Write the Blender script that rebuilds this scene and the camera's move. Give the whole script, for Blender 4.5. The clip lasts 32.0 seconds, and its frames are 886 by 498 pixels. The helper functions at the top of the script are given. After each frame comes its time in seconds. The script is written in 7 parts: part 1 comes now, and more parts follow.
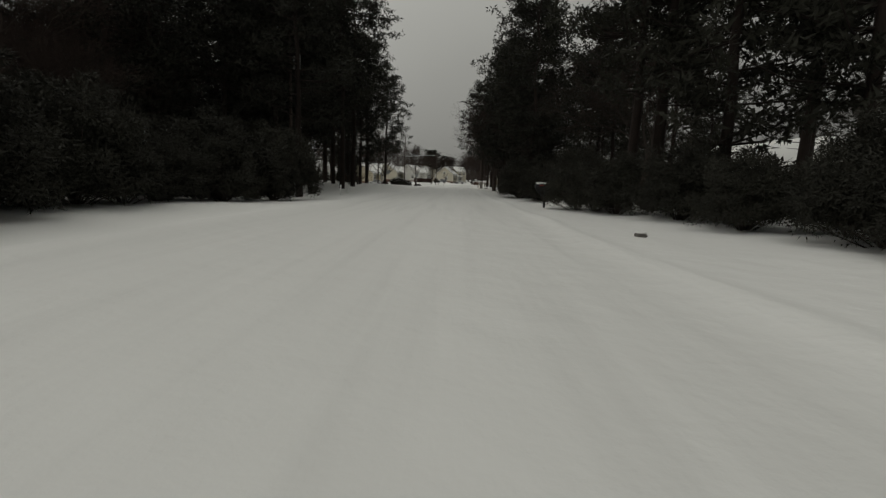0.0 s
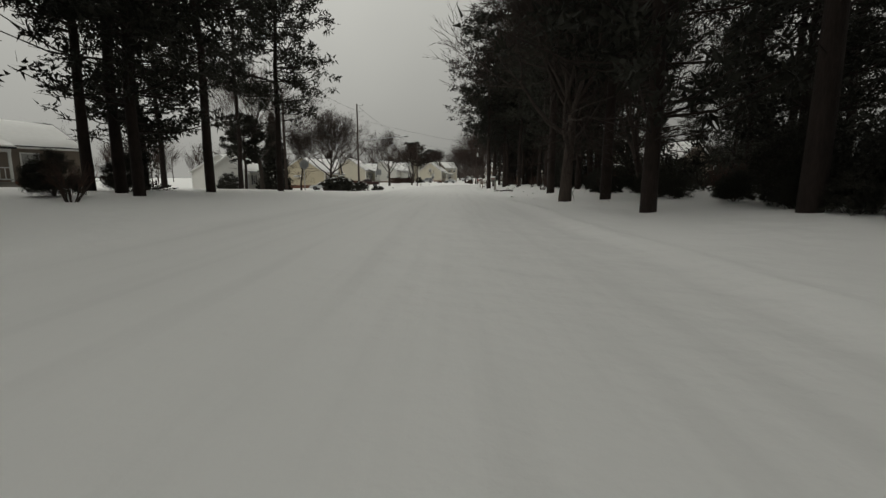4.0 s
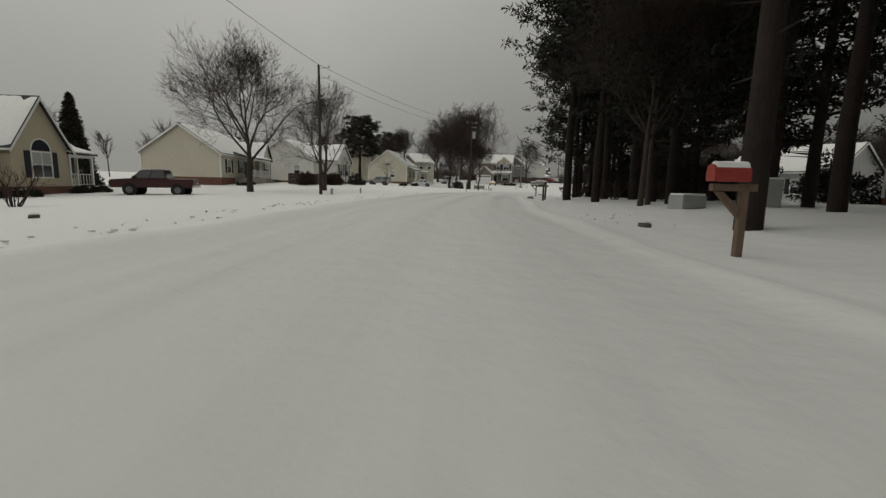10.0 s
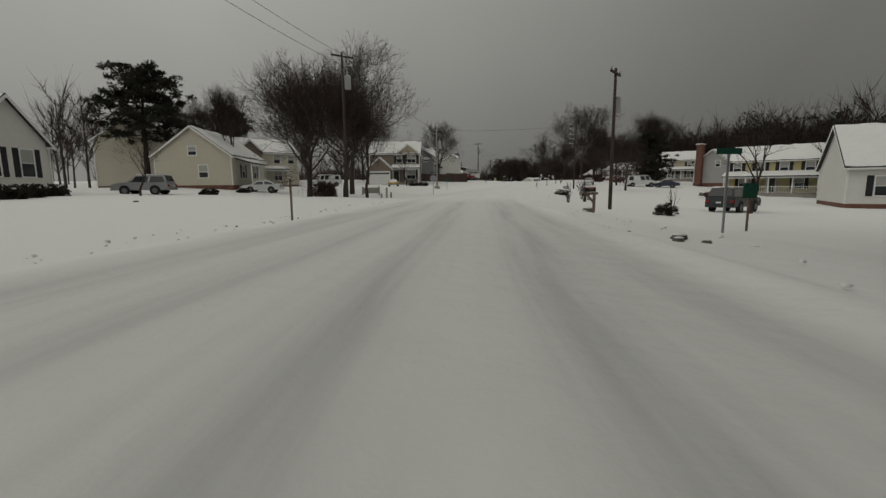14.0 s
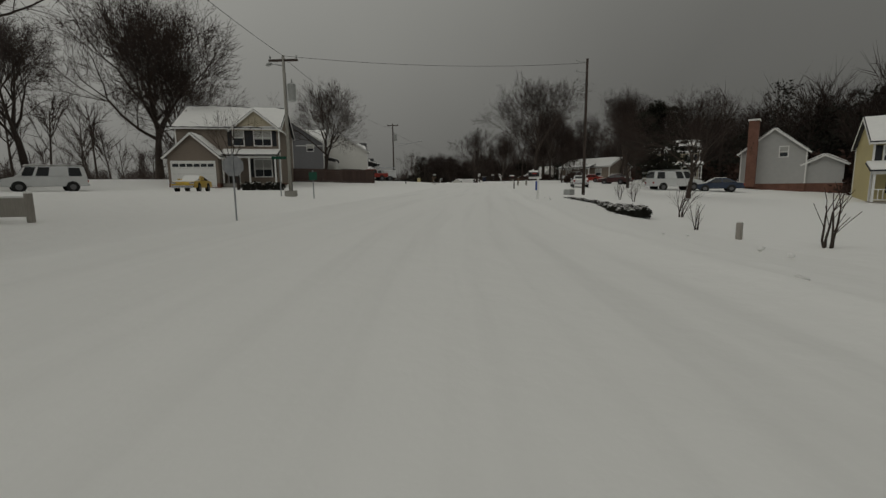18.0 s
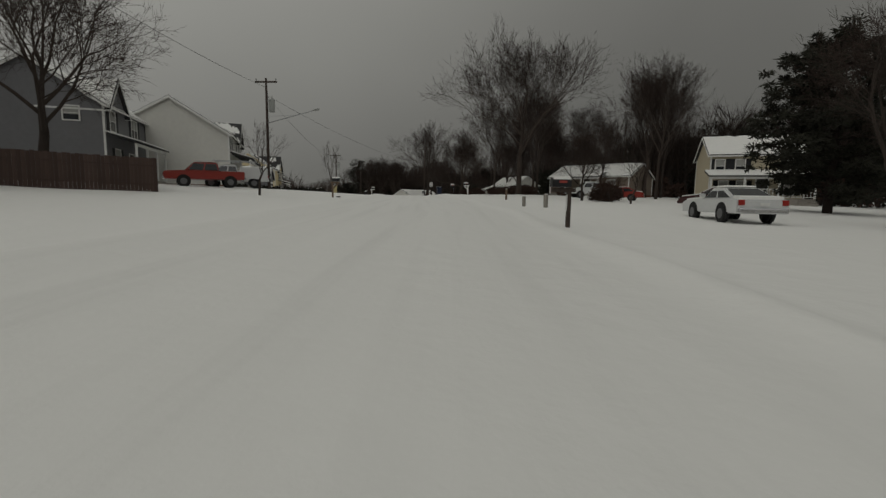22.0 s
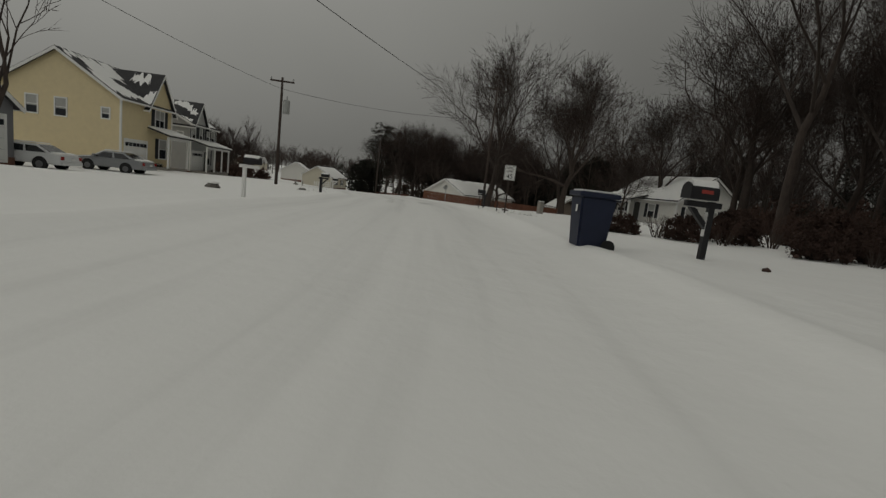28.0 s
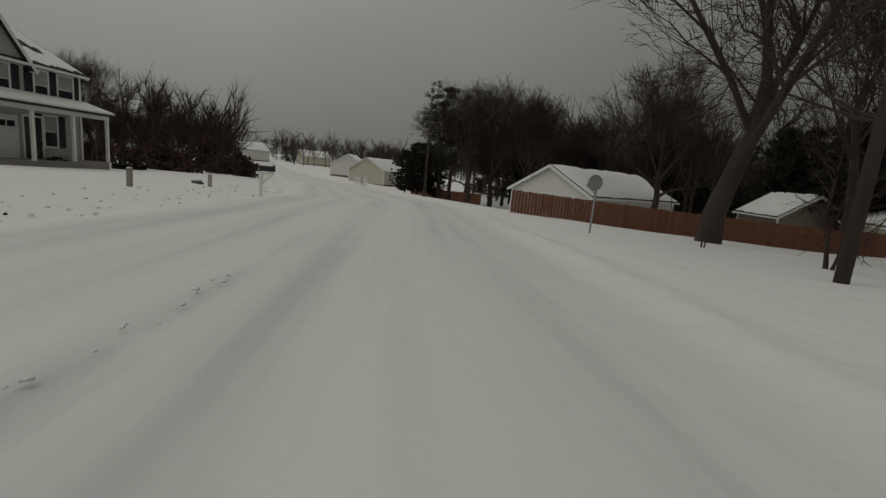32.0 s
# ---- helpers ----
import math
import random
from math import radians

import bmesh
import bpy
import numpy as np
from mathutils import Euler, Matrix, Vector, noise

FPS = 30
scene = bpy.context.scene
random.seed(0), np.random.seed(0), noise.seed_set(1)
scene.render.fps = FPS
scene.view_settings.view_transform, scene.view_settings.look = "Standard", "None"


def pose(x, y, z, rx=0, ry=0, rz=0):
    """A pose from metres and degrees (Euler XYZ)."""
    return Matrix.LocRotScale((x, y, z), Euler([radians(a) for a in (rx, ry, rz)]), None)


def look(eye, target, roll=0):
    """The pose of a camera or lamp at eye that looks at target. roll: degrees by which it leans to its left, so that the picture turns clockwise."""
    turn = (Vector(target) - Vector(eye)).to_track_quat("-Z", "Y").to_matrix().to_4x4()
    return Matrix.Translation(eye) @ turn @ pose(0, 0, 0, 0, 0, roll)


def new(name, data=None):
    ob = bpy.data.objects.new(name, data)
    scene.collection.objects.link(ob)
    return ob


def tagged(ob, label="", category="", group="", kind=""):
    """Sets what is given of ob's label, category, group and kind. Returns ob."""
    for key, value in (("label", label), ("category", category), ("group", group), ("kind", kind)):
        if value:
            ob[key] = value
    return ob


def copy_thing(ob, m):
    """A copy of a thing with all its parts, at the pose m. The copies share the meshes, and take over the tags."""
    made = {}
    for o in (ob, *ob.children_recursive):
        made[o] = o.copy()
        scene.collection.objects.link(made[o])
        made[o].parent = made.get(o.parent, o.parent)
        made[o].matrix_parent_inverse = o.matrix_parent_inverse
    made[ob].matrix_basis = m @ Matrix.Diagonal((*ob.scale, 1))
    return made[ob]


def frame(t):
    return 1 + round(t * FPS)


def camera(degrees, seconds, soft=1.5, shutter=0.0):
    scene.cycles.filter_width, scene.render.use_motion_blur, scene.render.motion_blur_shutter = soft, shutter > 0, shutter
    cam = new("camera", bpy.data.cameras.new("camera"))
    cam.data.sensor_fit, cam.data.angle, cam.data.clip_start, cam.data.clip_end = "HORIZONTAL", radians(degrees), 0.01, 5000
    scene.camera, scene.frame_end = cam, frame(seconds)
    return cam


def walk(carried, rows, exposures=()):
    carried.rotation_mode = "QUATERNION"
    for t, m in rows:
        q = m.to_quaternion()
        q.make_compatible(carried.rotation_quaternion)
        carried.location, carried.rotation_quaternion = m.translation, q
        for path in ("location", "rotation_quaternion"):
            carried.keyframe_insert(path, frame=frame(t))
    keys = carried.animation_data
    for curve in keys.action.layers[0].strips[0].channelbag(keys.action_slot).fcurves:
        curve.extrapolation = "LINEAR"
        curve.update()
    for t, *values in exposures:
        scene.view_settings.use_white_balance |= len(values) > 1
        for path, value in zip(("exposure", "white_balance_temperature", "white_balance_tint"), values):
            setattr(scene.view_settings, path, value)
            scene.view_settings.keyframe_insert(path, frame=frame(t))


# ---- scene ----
cam = camera(89.8, 32.0, soft=1.4)
# seconds, eye, target, roll
PATH = [
    (0, (1.39, -73.98, 1.109), (1.381, -72.007, 0.8087), 2.39),
    (0.5, (1.39, -68.95, 1.064), (1.396, -66.970, 0.7674), 1.79),
    (1, (1.42, -63.91, 1.021), (1.422, -61.938, 0.7147), 1.39),
    (1.5, (1.48, -58.82, 0.994), (1.489, -56.843, 0.6887), 1.03),
    (2, (1.57, -53.78, 0.973), (1.582, -51.808, 0.6706), 0.96),
    (2.5, (1.65, -48.81, 0.956), (1.670, -46.838, 0.6513), 1.03),
    (3, (1.72, -43.82, 0.951), (1.749, -41.839, 0.6441), 0.42),
    (3.5, (1.81, -38.68, 0.951), (1.838, -36.704, 0.6501), -0.21),
    (5.5, (2.51, -15.36, 1.016), (2.543, -13.386, 0.7095), 1.75),
    (6, (2.65, -9.61, 1.025), (2.684, -7.630, 0.7237), 2.10),
    (6.5, (2.79, -3.94, 1.034), (2.821, -1.964, 0.7314), 2.50),
    (7, (2.92, 1.61, 1.036), (2.963, 3.590, 0.7311), 2.35),
    (7.5, (3.04, 7.11, 1.027), (3.091, 9.088, 0.7306), 1.76),
    (8, (3.19, 12.52, 1.006), (3.245, 14.495, 0.7093), 2.01),
    (8.5, (3.38, 17.82, 0.977), (3.458, 19.795, 0.6811), 2.34),
    (9, (3.62, 23.07, 0.945), (3.716, 25.046, 0.6496), 2.27),
    (9.5, (3.95, 28.27, 0.920), (4.068, 30.247, 0.6248), 1.85),
    (10, (4.38, 33.49, 0.909), (4.529, 35.459, 0.6196), 1.33),
    (10.5, (4.92, 38.68, 0.921), (5.113, 40.645, 0.6295), 0.77),
    (11, (5.53, 43.78, 0.945), (5.764, 45.741, 0.6483), 0.43),
    (11.5, (6.20, 48.75, 0.975), (6.483, 50.707, 0.6788), 0.24),
    (12, (6.99, 53.70, 0.998), (7.323, 55.653, 0.7086), 0.76),
    (12.5, (7.89, 58.52, 1.011), (8.283, 60.460, 0.7194), 0.86),
    (13, (8.91, 63.18, 1.016), (9.364, 65.101, 0.7159), 0.23),
    (13.5, (10.08, 67.64, 1.013), (10.585, 69.553, 0.7219), -0.43),
    (14, (11.36, 72.06, 1.003), (11.932, 73.958, 0.7158), -0.54),
    (14.5, (12.75, 76.36, 0.989), (13.379, 78.237, 0.6948), -0.26),
    (16.5, (19.80, 94.41, 0.835), (20.583, 96.225, 0.5427), -0.87),
    (17, (21.67, 98.50, 0.837), (22.476, 100.307, 0.5482), -0.88),
    (17.5, (23.56, 102.48, 0.851), (24.411, 104.270, 0.5649), -0.89),
    (18, (25.54, 106.32, 0.887), (26.434, 108.088, 0.6110), -0.67),
    (18.5, (27.58, 110.00, 0.943), (28.515, 111.749, 0.6650), -0.24),
    (19, (29.64, 113.63, 0.999), (30.615, 115.362, 0.7319), -0.02),
    (19.5, (31.73, 117.30, 1.055), (32.733, 119.006, 0.7820), 0.67),
    (20, (33.84, 120.89, 1.123), (34.877, 122.580, 0.8645), 0.92),
    (20.5, (36.06, 124.47, 1.181), (37.122, 126.145, 0.9294), 0.82),
    (21, (38.34, 127.97, 1.236), (39.425, 129.635, 0.9920), 0.48),
    (21.5, (40.67, 131.50, 1.292), (41.757, 133.164, 1.0516), 0.58),
    (22, (42.98, 135.04, 1.363), (44.072, 136.704, 1.1359), 0.83),
    (22.5, (45.27, 138.52, 1.454), (46.367, 140.172, 1.2291), 1.32),
    (23, (47.49, 141.91, 1.560), (48.592, 143.566, 1.3363), 1.98),
    (23.5, (49.67, 145.21, 1.674), (50.768, 146.861, 1.4437), 2.41),
    (24, (51.88, 148.50, 1.804), (52.973, 150.157, 1.5728), 2.85),
    (24.5, (54.13, 151.90, 1.940), (55.208, 153.572, 1.7063), 3.43),
    (26.5, (63.18, 167.62, 2.440), (64.170, 169.337, 2.1965), 6.10),
    (27, (65.13, 171.11, 2.522), (66.085, 172.845, 2.2599), 6.58),
    (27.5, (67.01, 174.76, 2.589), (67.931, 176.516, 2.3124), 7.01),
    (28, (68.83, 178.47, 2.636), (69.713, 180.241, 2.3497), 6.93),
    (28.5, (70.58, 182.22, 2.654), (71.418, 184.014, 2.3562), 7.09),
    (29, (72.20, 185.99, 2.618), (73.013, 187.792, 2.3001), 6.98),
    (29.5, (73.72, 189.63, 2.568), (74.507, 191.448, 2.2580), 6.98),
    (30, (75.21, 193.18, 2.526), (75.956, 195.014, 2.2176), 6.80),
    (30.5, (76.63, 196.47, 2.485), (77.333, 198.316, 2.1623), 6.72),
    (31, (77.93, 199.75, 2.447), (78.594, 201.609, 2.1152), 6.55),
    (31.5, (79.14, 203.08, 2.404), (79.758, 204.956, 2.0575), 6.19),
    (32, (80.30, 206.36, 2.353), (80.852, 208.249, 2.0033), 5.47),
]
walk(cam, [(t, look(eye, target, roll)) for t, eye, target, roll in PATH],
     exposures=[(0, -0.2), (1.5, -.05), (2.2, -.05), (3.5, 0.35), (5.5, -.4), (6, -0.3), (6.5, -.2), (7, -0.05), (8, -.05), (9, -0.05), (10, 0), (12, -0.15), (14, -.28), (14.5, -0.32), (17, -0.45), (18, -.55), (21, -0.56), (24, -0.5), (28, -0.58), (30, -.6), (32, -.55)])

# ---- light: an even overcast sky and a weak, very wide sun behind it ----
world = bpy.data.worlds.new("overcast_sky")
scene.world = world
world.use_nodes = True
wn, wl = world.node_tree.nodes, world.node_tree.links
sky = wn.new("ShaderNodeTexSky")
sky.sky_type, sky.sun_disc = "NISHITA", False
sky.sun_elevation, sky.sun_rotation = radians(32), radians(200)
sky.air_density, sky.dust_density, sky.ozone_density = 1.0, 6.0, 1.0
bw = wn.new("ShaderNodeRGBToBW")
wl.new(sky.outputs["Color"], bw.inputs[0])
cloud = wn.new("ShaderNodeMix")
cloud.data_type = "RGBA"
cloud.inputs["Factor"].default_value = 0.93
cloud.inputs["B"].default_value = (3.3, 3.29, 3.03, 1)
wl.new(bw.outputs[0], cloud.inputs["A"])
tc = wn.new("ShaderNodeTexCoord")
nz = wn.new("ShaderNodeTexNoise")
nz.inputs["Scale"].default_value, nz.inputs["Detail"].default_value = 2.2, 3
wl.new(tc.outputs["Generated"], nz.inputs["Vector"])
shade = wn.new("ShaderNodeMapRange")
shade.inputs["To Min"].default_value, shade.inputs["To Max"].default_value = 0.88, 1.1
wl.new(nz.outputs["Fac"], shade.inputs["Value"])
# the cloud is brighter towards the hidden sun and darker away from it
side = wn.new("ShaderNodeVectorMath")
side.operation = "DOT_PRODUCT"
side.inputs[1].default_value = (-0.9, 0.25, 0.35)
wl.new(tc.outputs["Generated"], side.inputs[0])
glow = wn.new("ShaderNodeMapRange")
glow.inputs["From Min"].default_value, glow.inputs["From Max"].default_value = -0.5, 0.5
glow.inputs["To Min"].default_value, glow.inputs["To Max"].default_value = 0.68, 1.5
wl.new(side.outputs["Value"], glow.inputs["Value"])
# an overcast dome is dimmer at the horizon than overhead
sepz = wn.new("ShaderNodeSeparateXYZ")
wl.new(tc.outputs["Generated"], sepz.inputs[0])
dome = wn.new("ShaderNodeMapRange")
dome.inputs["From Min"].default_value, dome.inputs["From Max"].default_value = 0.05, 0.9
dome.inputs["To Min"].default_value, dome.inputs["To Max"].default_value = 0.6, 1.5
wl.new(sepz.outputs["Z"], dome.inputs["Value"])
lit = wn.new("ShaderNodeMath")
lit.operation = "MULTIPLY"
wl.new(dome.outputs["Result"], lit.inputs[0])
wl.new(shade.outputs["Result"], lit.inputs[1])
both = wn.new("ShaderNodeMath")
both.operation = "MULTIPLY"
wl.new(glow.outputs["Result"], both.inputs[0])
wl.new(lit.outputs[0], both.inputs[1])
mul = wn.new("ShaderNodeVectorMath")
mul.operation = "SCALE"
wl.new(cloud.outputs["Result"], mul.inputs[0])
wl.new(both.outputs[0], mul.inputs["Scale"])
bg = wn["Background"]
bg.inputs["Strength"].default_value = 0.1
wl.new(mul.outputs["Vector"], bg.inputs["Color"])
sun_data = bpy.data.lights.new("sun", "SUN")
sun_data.energy, sun_data.angle, sun_data.color = 0.25, radians(40), (1.0, 0.96, 0.9)
sun = new("sun", sun_data)
sun.matrix_world = look((0, 0, 60), (50, -14, 0))

# ---- materials ----
def material(name, color, rough=0.8, metal=0.0, vary=0.15, scale=6.0, bump=0.0, bump_scale=40.0, grain=None, lap=0.0, random_tint=0.0, spec=0.3):
    """Principled material with stains at a large scale, grain at a fine one, and optional lap lines."""
    m = bpy.data.materials.new(name)
    m.use_nodes = True
    n, lk = m.node_tree.nodes, m.node_tree.links
    b = n["Principled BSDF"]
    b.inputs["Roughness"].default_value, b.inputs["Metallic"].default_value = rough, metal
    b.inputs["Specular IOR Level"].default_value = spec
    co = n.new("ShaderNodeTexCoord")
    big = n.new("ShaderNodeTexNoise")
    big.inputs["Scale"].default_value, big.inputs["Detail"].default_value = scale * 0.12, 4
    fine = n.new("ShaderNodeTexNoise")
    fine.inputs["Scale"].default_value, fine.inputs["Detail"].default_value = scale, 5
    mp = n.new("ShaderNodeMapping")
    if grain:
        mp.inputs["Scale"].default_value = grain
    lk.new(co.outputs["Object"], mp.inputs["Vector"])
    lk.new(co.outputs["Object"], big.inputs["Vector"])
    lk.new(mp.outputs["Vector"], fine.inputs["Vector"])
    add = n.new("ShaderNodeMath")
    add.operation = "ADD"
    lk.new(big.outputs["Fac"], add.inputs[0])
    lk.new(fine.outputs["Fac"], add.inputs[1])
    rng = n.new("ShaderNodeMapRange")
    rng.inputs["From Min"].default_value, rng.inputs["From Max"].default_value = 0.6, 1.4
    rng.inputs["To Min"].default_value, rng.inputs["To Max"].default_value = 1 - vary, 1 + vary
    lk.new(add.outputs[0], rng.inputs["Value"])
    val = rng.outputs["Result"]
    if random_tint:
        oi = n.new("ShaderNodeObjectInfo")
        r2 = n.new("ShaderNodeMapRange")
        r2.inputs["To Min"].default_value, r2.inputs["To Max"].default_value = 1 - random_tint, 1 + random_tint
        lk.new(oi.outputs["Random"], r2.inputs["Value"])
        mm = n.new("ShaderNodeMath")
        mm.operation = "MULTIPLY"
        lk.new(val, mm.inputs[0])
        lk.new(r2.outputs["Result"], mm.inputs[1])
        val = mm.outputs[0]
    sc = n.new("ShaderNodeVectorMath")
    sc.operation = "SCALE"
    sc.inputs[0].default_value = color
    lk.new(val, sc.inputs["Scale"])
    lk.new(sc.outputs["Vector"], b.inputs["Base Color"])
    if bump or lap:
        bp = n.new("ShaderNodeBump")
        bp.inputs["Distance"].default_value = 0.02
        if lap:
            sx = n.new("ShaderNodeSeparateXYZ")
            lk.new(co.outputs["Object"], sx.inputs[0])
            dv = n.new("ShaderNodeMath")
            dv.operation = "DIVIDE"
            dv.inputs[1].default_value = lap
            lk.new(sx.outputs["Z"], dv.inputs[0])
            fr = n.new("ShaderNodeMath")
            fr.operation = "FRACT"
            lk.new(dv.outputs[0], fr.inputs[0])
            lk.new(fr.outputs[0], bp.inputs["Height"])
            bp.inputs["Strength"].default_value = 0.7
            bp.invert = True
        else:
            bn = n.new("ShaderNodeTexNoise")
            bn.inputs["Scale"].default_value, bn.inputs["Detail"].default_value = bump_scale, 4
            lk.new(mp.outputs["Vector"], bn.inputs["Vector"])
            lk.new(bn.outputs["Fac"], bp.inputs["Height"])
            bp.inputs["Strength"].default_value = bump
        lk.new(bp.outputs["Normal"], b.inputs["Normal"])
    return m


SNOW = material("snow", (0.8, 0.8, 0.78), 0.65, vary=0.05, scale=3.0, bump=0.25, bump_scale=9.0)
BARK = material("pine_bark", (0.025, 0.018, 0.015), 0.95, vary=0.4, scale=9, bump=0.9, bump_scale=14, grain=(3, 3, 0.5), random_tint=0.25)
BARE = material("grey_brown_bark", (0.058, 0.045, 0.038), 0.95, vary=0.35, scale=9, bump=0.7, bump_scale=18, grain=(3, 3, 0.6), random_tint=0.2)
TWIG = material("twigs", (0.042, 0.029, 0.024), 0.95, vary=0.25, scale=3, random_tint=0.2)
NEEDLE = material("pine_needles", (0.022, 0.022, 0.015), 0.8, vary=0.45, scale=2.5, random_tint=0.25)
LEAF = material("evergreen_leaves", (0.026, 0.025, 0.018), 0.75, vary=0.5, scale=4, random_tint=0.2)
DEADLEAF = material("brown_dry_stems", (0.06, 0.036, 0.028), 0.95, vary=0.4, scale=5, random_tint=0.2)
POLE = material("creosoted_pole_wood", (0.06, 0.045, 0.038), 0.9, vary=0.3, scale=8, bump=0.5, bump_scale=30, grain=(4, 4, 0.2))
POLE_GREY = material("grey_pole_concrete", (0.3, 0.29, 0.26), 0.85, vary=0.15, scale=8, bump=0.3)
WOOD = material("weathered_post_wood", (0.17, 0.12, 0.085), 0.9, vary=0.3, scale=10, bump=0.4, grain=(4, 4, 0.3))
GREYWOOD = material("grey_weathered_wood", (0.3, 0.28, 0.25), 0.9, vary=0.2, scale=10, bump=0.4, grain=(4, 4, 0.3), random_tint=0.12)
FENCE = material("brown_stained_fence", (0.075, 0.05, 0.042), 0.9, vary=0.25, scale=8, bump=0.4, grain=(4, 4, 0.3), random_tint=0.15)
REDFENCE = material("reddish_cedar_fence", (0.17, 0.076, 0.048), 0.9, vary=0.25, scale=8, bump=0.4, grain=(4, 4, 0.3), random_tint=0.15)
WHITE = material("white_paint", (0.76, 0.76, 0.74), 0.5, vary=0.05, scale=4)
BLACK = material("black_painted_metal", (0.018, 0.018, 0.02), 0.45, vary=0.3, scale=8)
SHUTTER = material("black_louvre_shutter", (0.02, 0.021, 0.025), 0.6, vary=0.2, scale=8, lap=0.07)
METAL = material("galvanised_metal", (0.35, 0.36, 0.37), 0.45, metal=0.7, vary=0.2, scale=6)
GREYBOX = material("grey_enamel", (0.34, 0.35, 0.34), 0.55, vary=0.12, scale=4)
GREENSIGN = material("green_sign_face", (0.012, 0.075, 0.048), 0.5, vary=0.15, scale=4)
SIGNWHITE = material("white_sign_face", (0.72, 0.72, 0.7), 0.45, vary=0.06, scale=4)
RUBBER = material("tyre_rubber", (0.02, 0.02, 0.02), 0.85, vary=0.3, scale=10)
CARGLASS = material("dark_car_glass", (0.012, 0.014, 0.016), 0.08, vary=0.1, scale=2, spec=0.6)
PANE = material("window_pane_glass", (0.03, 0.034, 0.04), 0.08, vary=0.4, scale=1.2, spec=0.6)
BLIND = material("white_window_blind", (0.4, 0.4, 0.38), 0.8, vary=0.1, scale=4, lap=0.06)
BRICK = material("red_brown_brick", (0.17, 0.085, 0.062), 0.9, vary=0.35, scale=14, bump=0.5, bump_scale=18, lap=0.075)
TAN = material("tan_vinyl_siding", (0.5, 0.44, 0.32), 0.6, vary=0.06, scale=3, lap=0.12)
CREAM = material("cream_vinyl_siding", (0.56, 0.52, 0.42), 0.6, vary=0.06, scale=3, lap=0.12)
WHITESIDE = material("white_vinyl_siding", (0.68, 0.67, 0.63), 0.6, vary=0.05, scale=3, lap=0.12)
BROWNSIDE = material("taupe_vinyl_siding", (0.22, 0.18, 0.145), 0.65, vary=0.08, scale=3, lap=0.12)
GREYSIDE = material("grey_vinyl_siding", (0.19, 0.19, 0.2), 0.65, vary=0.08, scale=3, lap=0.12)
LIGHTGREY = material("light_grey_vinyl_siding", (0.42, 0.42, 0.41), 0.6, vary=0.06, scale=3, lap=0.12)
YELLOW = material("yellow_vinyl_siding", (0.7, 0.59, 0.36), 0.6, vary=0.06, scale=3, lap=0.12)
PALEYELLOW = material("pale_yellow_siding", (0.5, 0.43, 0.22), 0.6, vary=0.06, scale=3, lap=0.12)
BLUEGREY = material("blue_grey_siding", (0.3, 0.34, 0.37), 0.65, vary=0.08, scale=3, lap=0.12)
SHINGLE = material("dark_asphalt_shingles", (0.05, 0.05, 0.052), 0.95, vary=0.3, scale=12, bump=0.5, lap=0.14)
DOORMAT = material("dark_green_door_paint", (0.05, 0.05, 0.045), 0.5, vary=0.1, scale=4)
ROCK = material("dark_wet_stone", (0.12, 0.11, 0.1), 0.8, vary=0.4, scale=6, bump=0.8, bump_scale=12, random_tint=0.3)
PAINT_RED = material("maroon_car_paint", (0.045, 0.01, 0.01), 0.35, vary=0.1, scale=2, spec=0.5)
PAINT_BRIGHTRED = material("red_truck_paint", (0.26, 0.025, 0.015), 0.3, vary=0.1, scale=3, spec=0.6)
PAINT_WHITE = material("white_car_paint", (0.62, 0.63, 0.63), 0.3, vary=0.06, scale=3, spec=0.6)
PAINT_YELLOW = material("yellow_car_paint", (0.55, 0.36, 0.03), 0.3, vary=0.1, scale=3, spec=0.6)
PAINT_DARK = material("dark_car_paint", (0.025, 0.027, 0.032), 0.25, vary=0.1, scale=3, spec=0.6)
PAINT_BLUE = material("dark_blue_car_paint", (0.03, 0.045, 0.08), 0.25, vary=0.1, scale=3, spec=0.6)
PAINT_SILVER = material("silver_car_paint", (0.3, 0.31, 0.32), 0.3, metal=0.4, vary=0.08, scale=3, spec=0.6)
CHROME = material("chrome", (0.55, 0.55, 0.56), 0.2, metal=1.0, vary=0.05, scale=3)
LAMPRED = material("red_lamp_glass", (0.3, 0.02, 0.015), 0.2, vary=0.1, scale=3)
BINBLUE = material("dark_blue_plastic", (0.012, 0.017, 0.04), 0.5, vary=0.15, scale=4)
RIM = material("dull_alloy_rim", (0.16, 0.16, 0.165), 0.5, metal=0.6, vary=0.2, scale=8)
PAPERBLUE = material("bright_blue_plastic", (0.02, 0.07, 0.3), 0.45, vary=0.15, scale=4)
MAILRED = material("faded_red_mailbox_paint", (0.32, 0.05, 0.04), 0.5, vary=0.2, scale=6)
PLAQUE = material("plain_white_marking", (0.7, 0.7, 0.68), 0.6, vary=0.03, scale=4)
CABLE = material("black_cable", (0.02, 0.02, 0.02), 0.7, vary=0.1, scale=2)


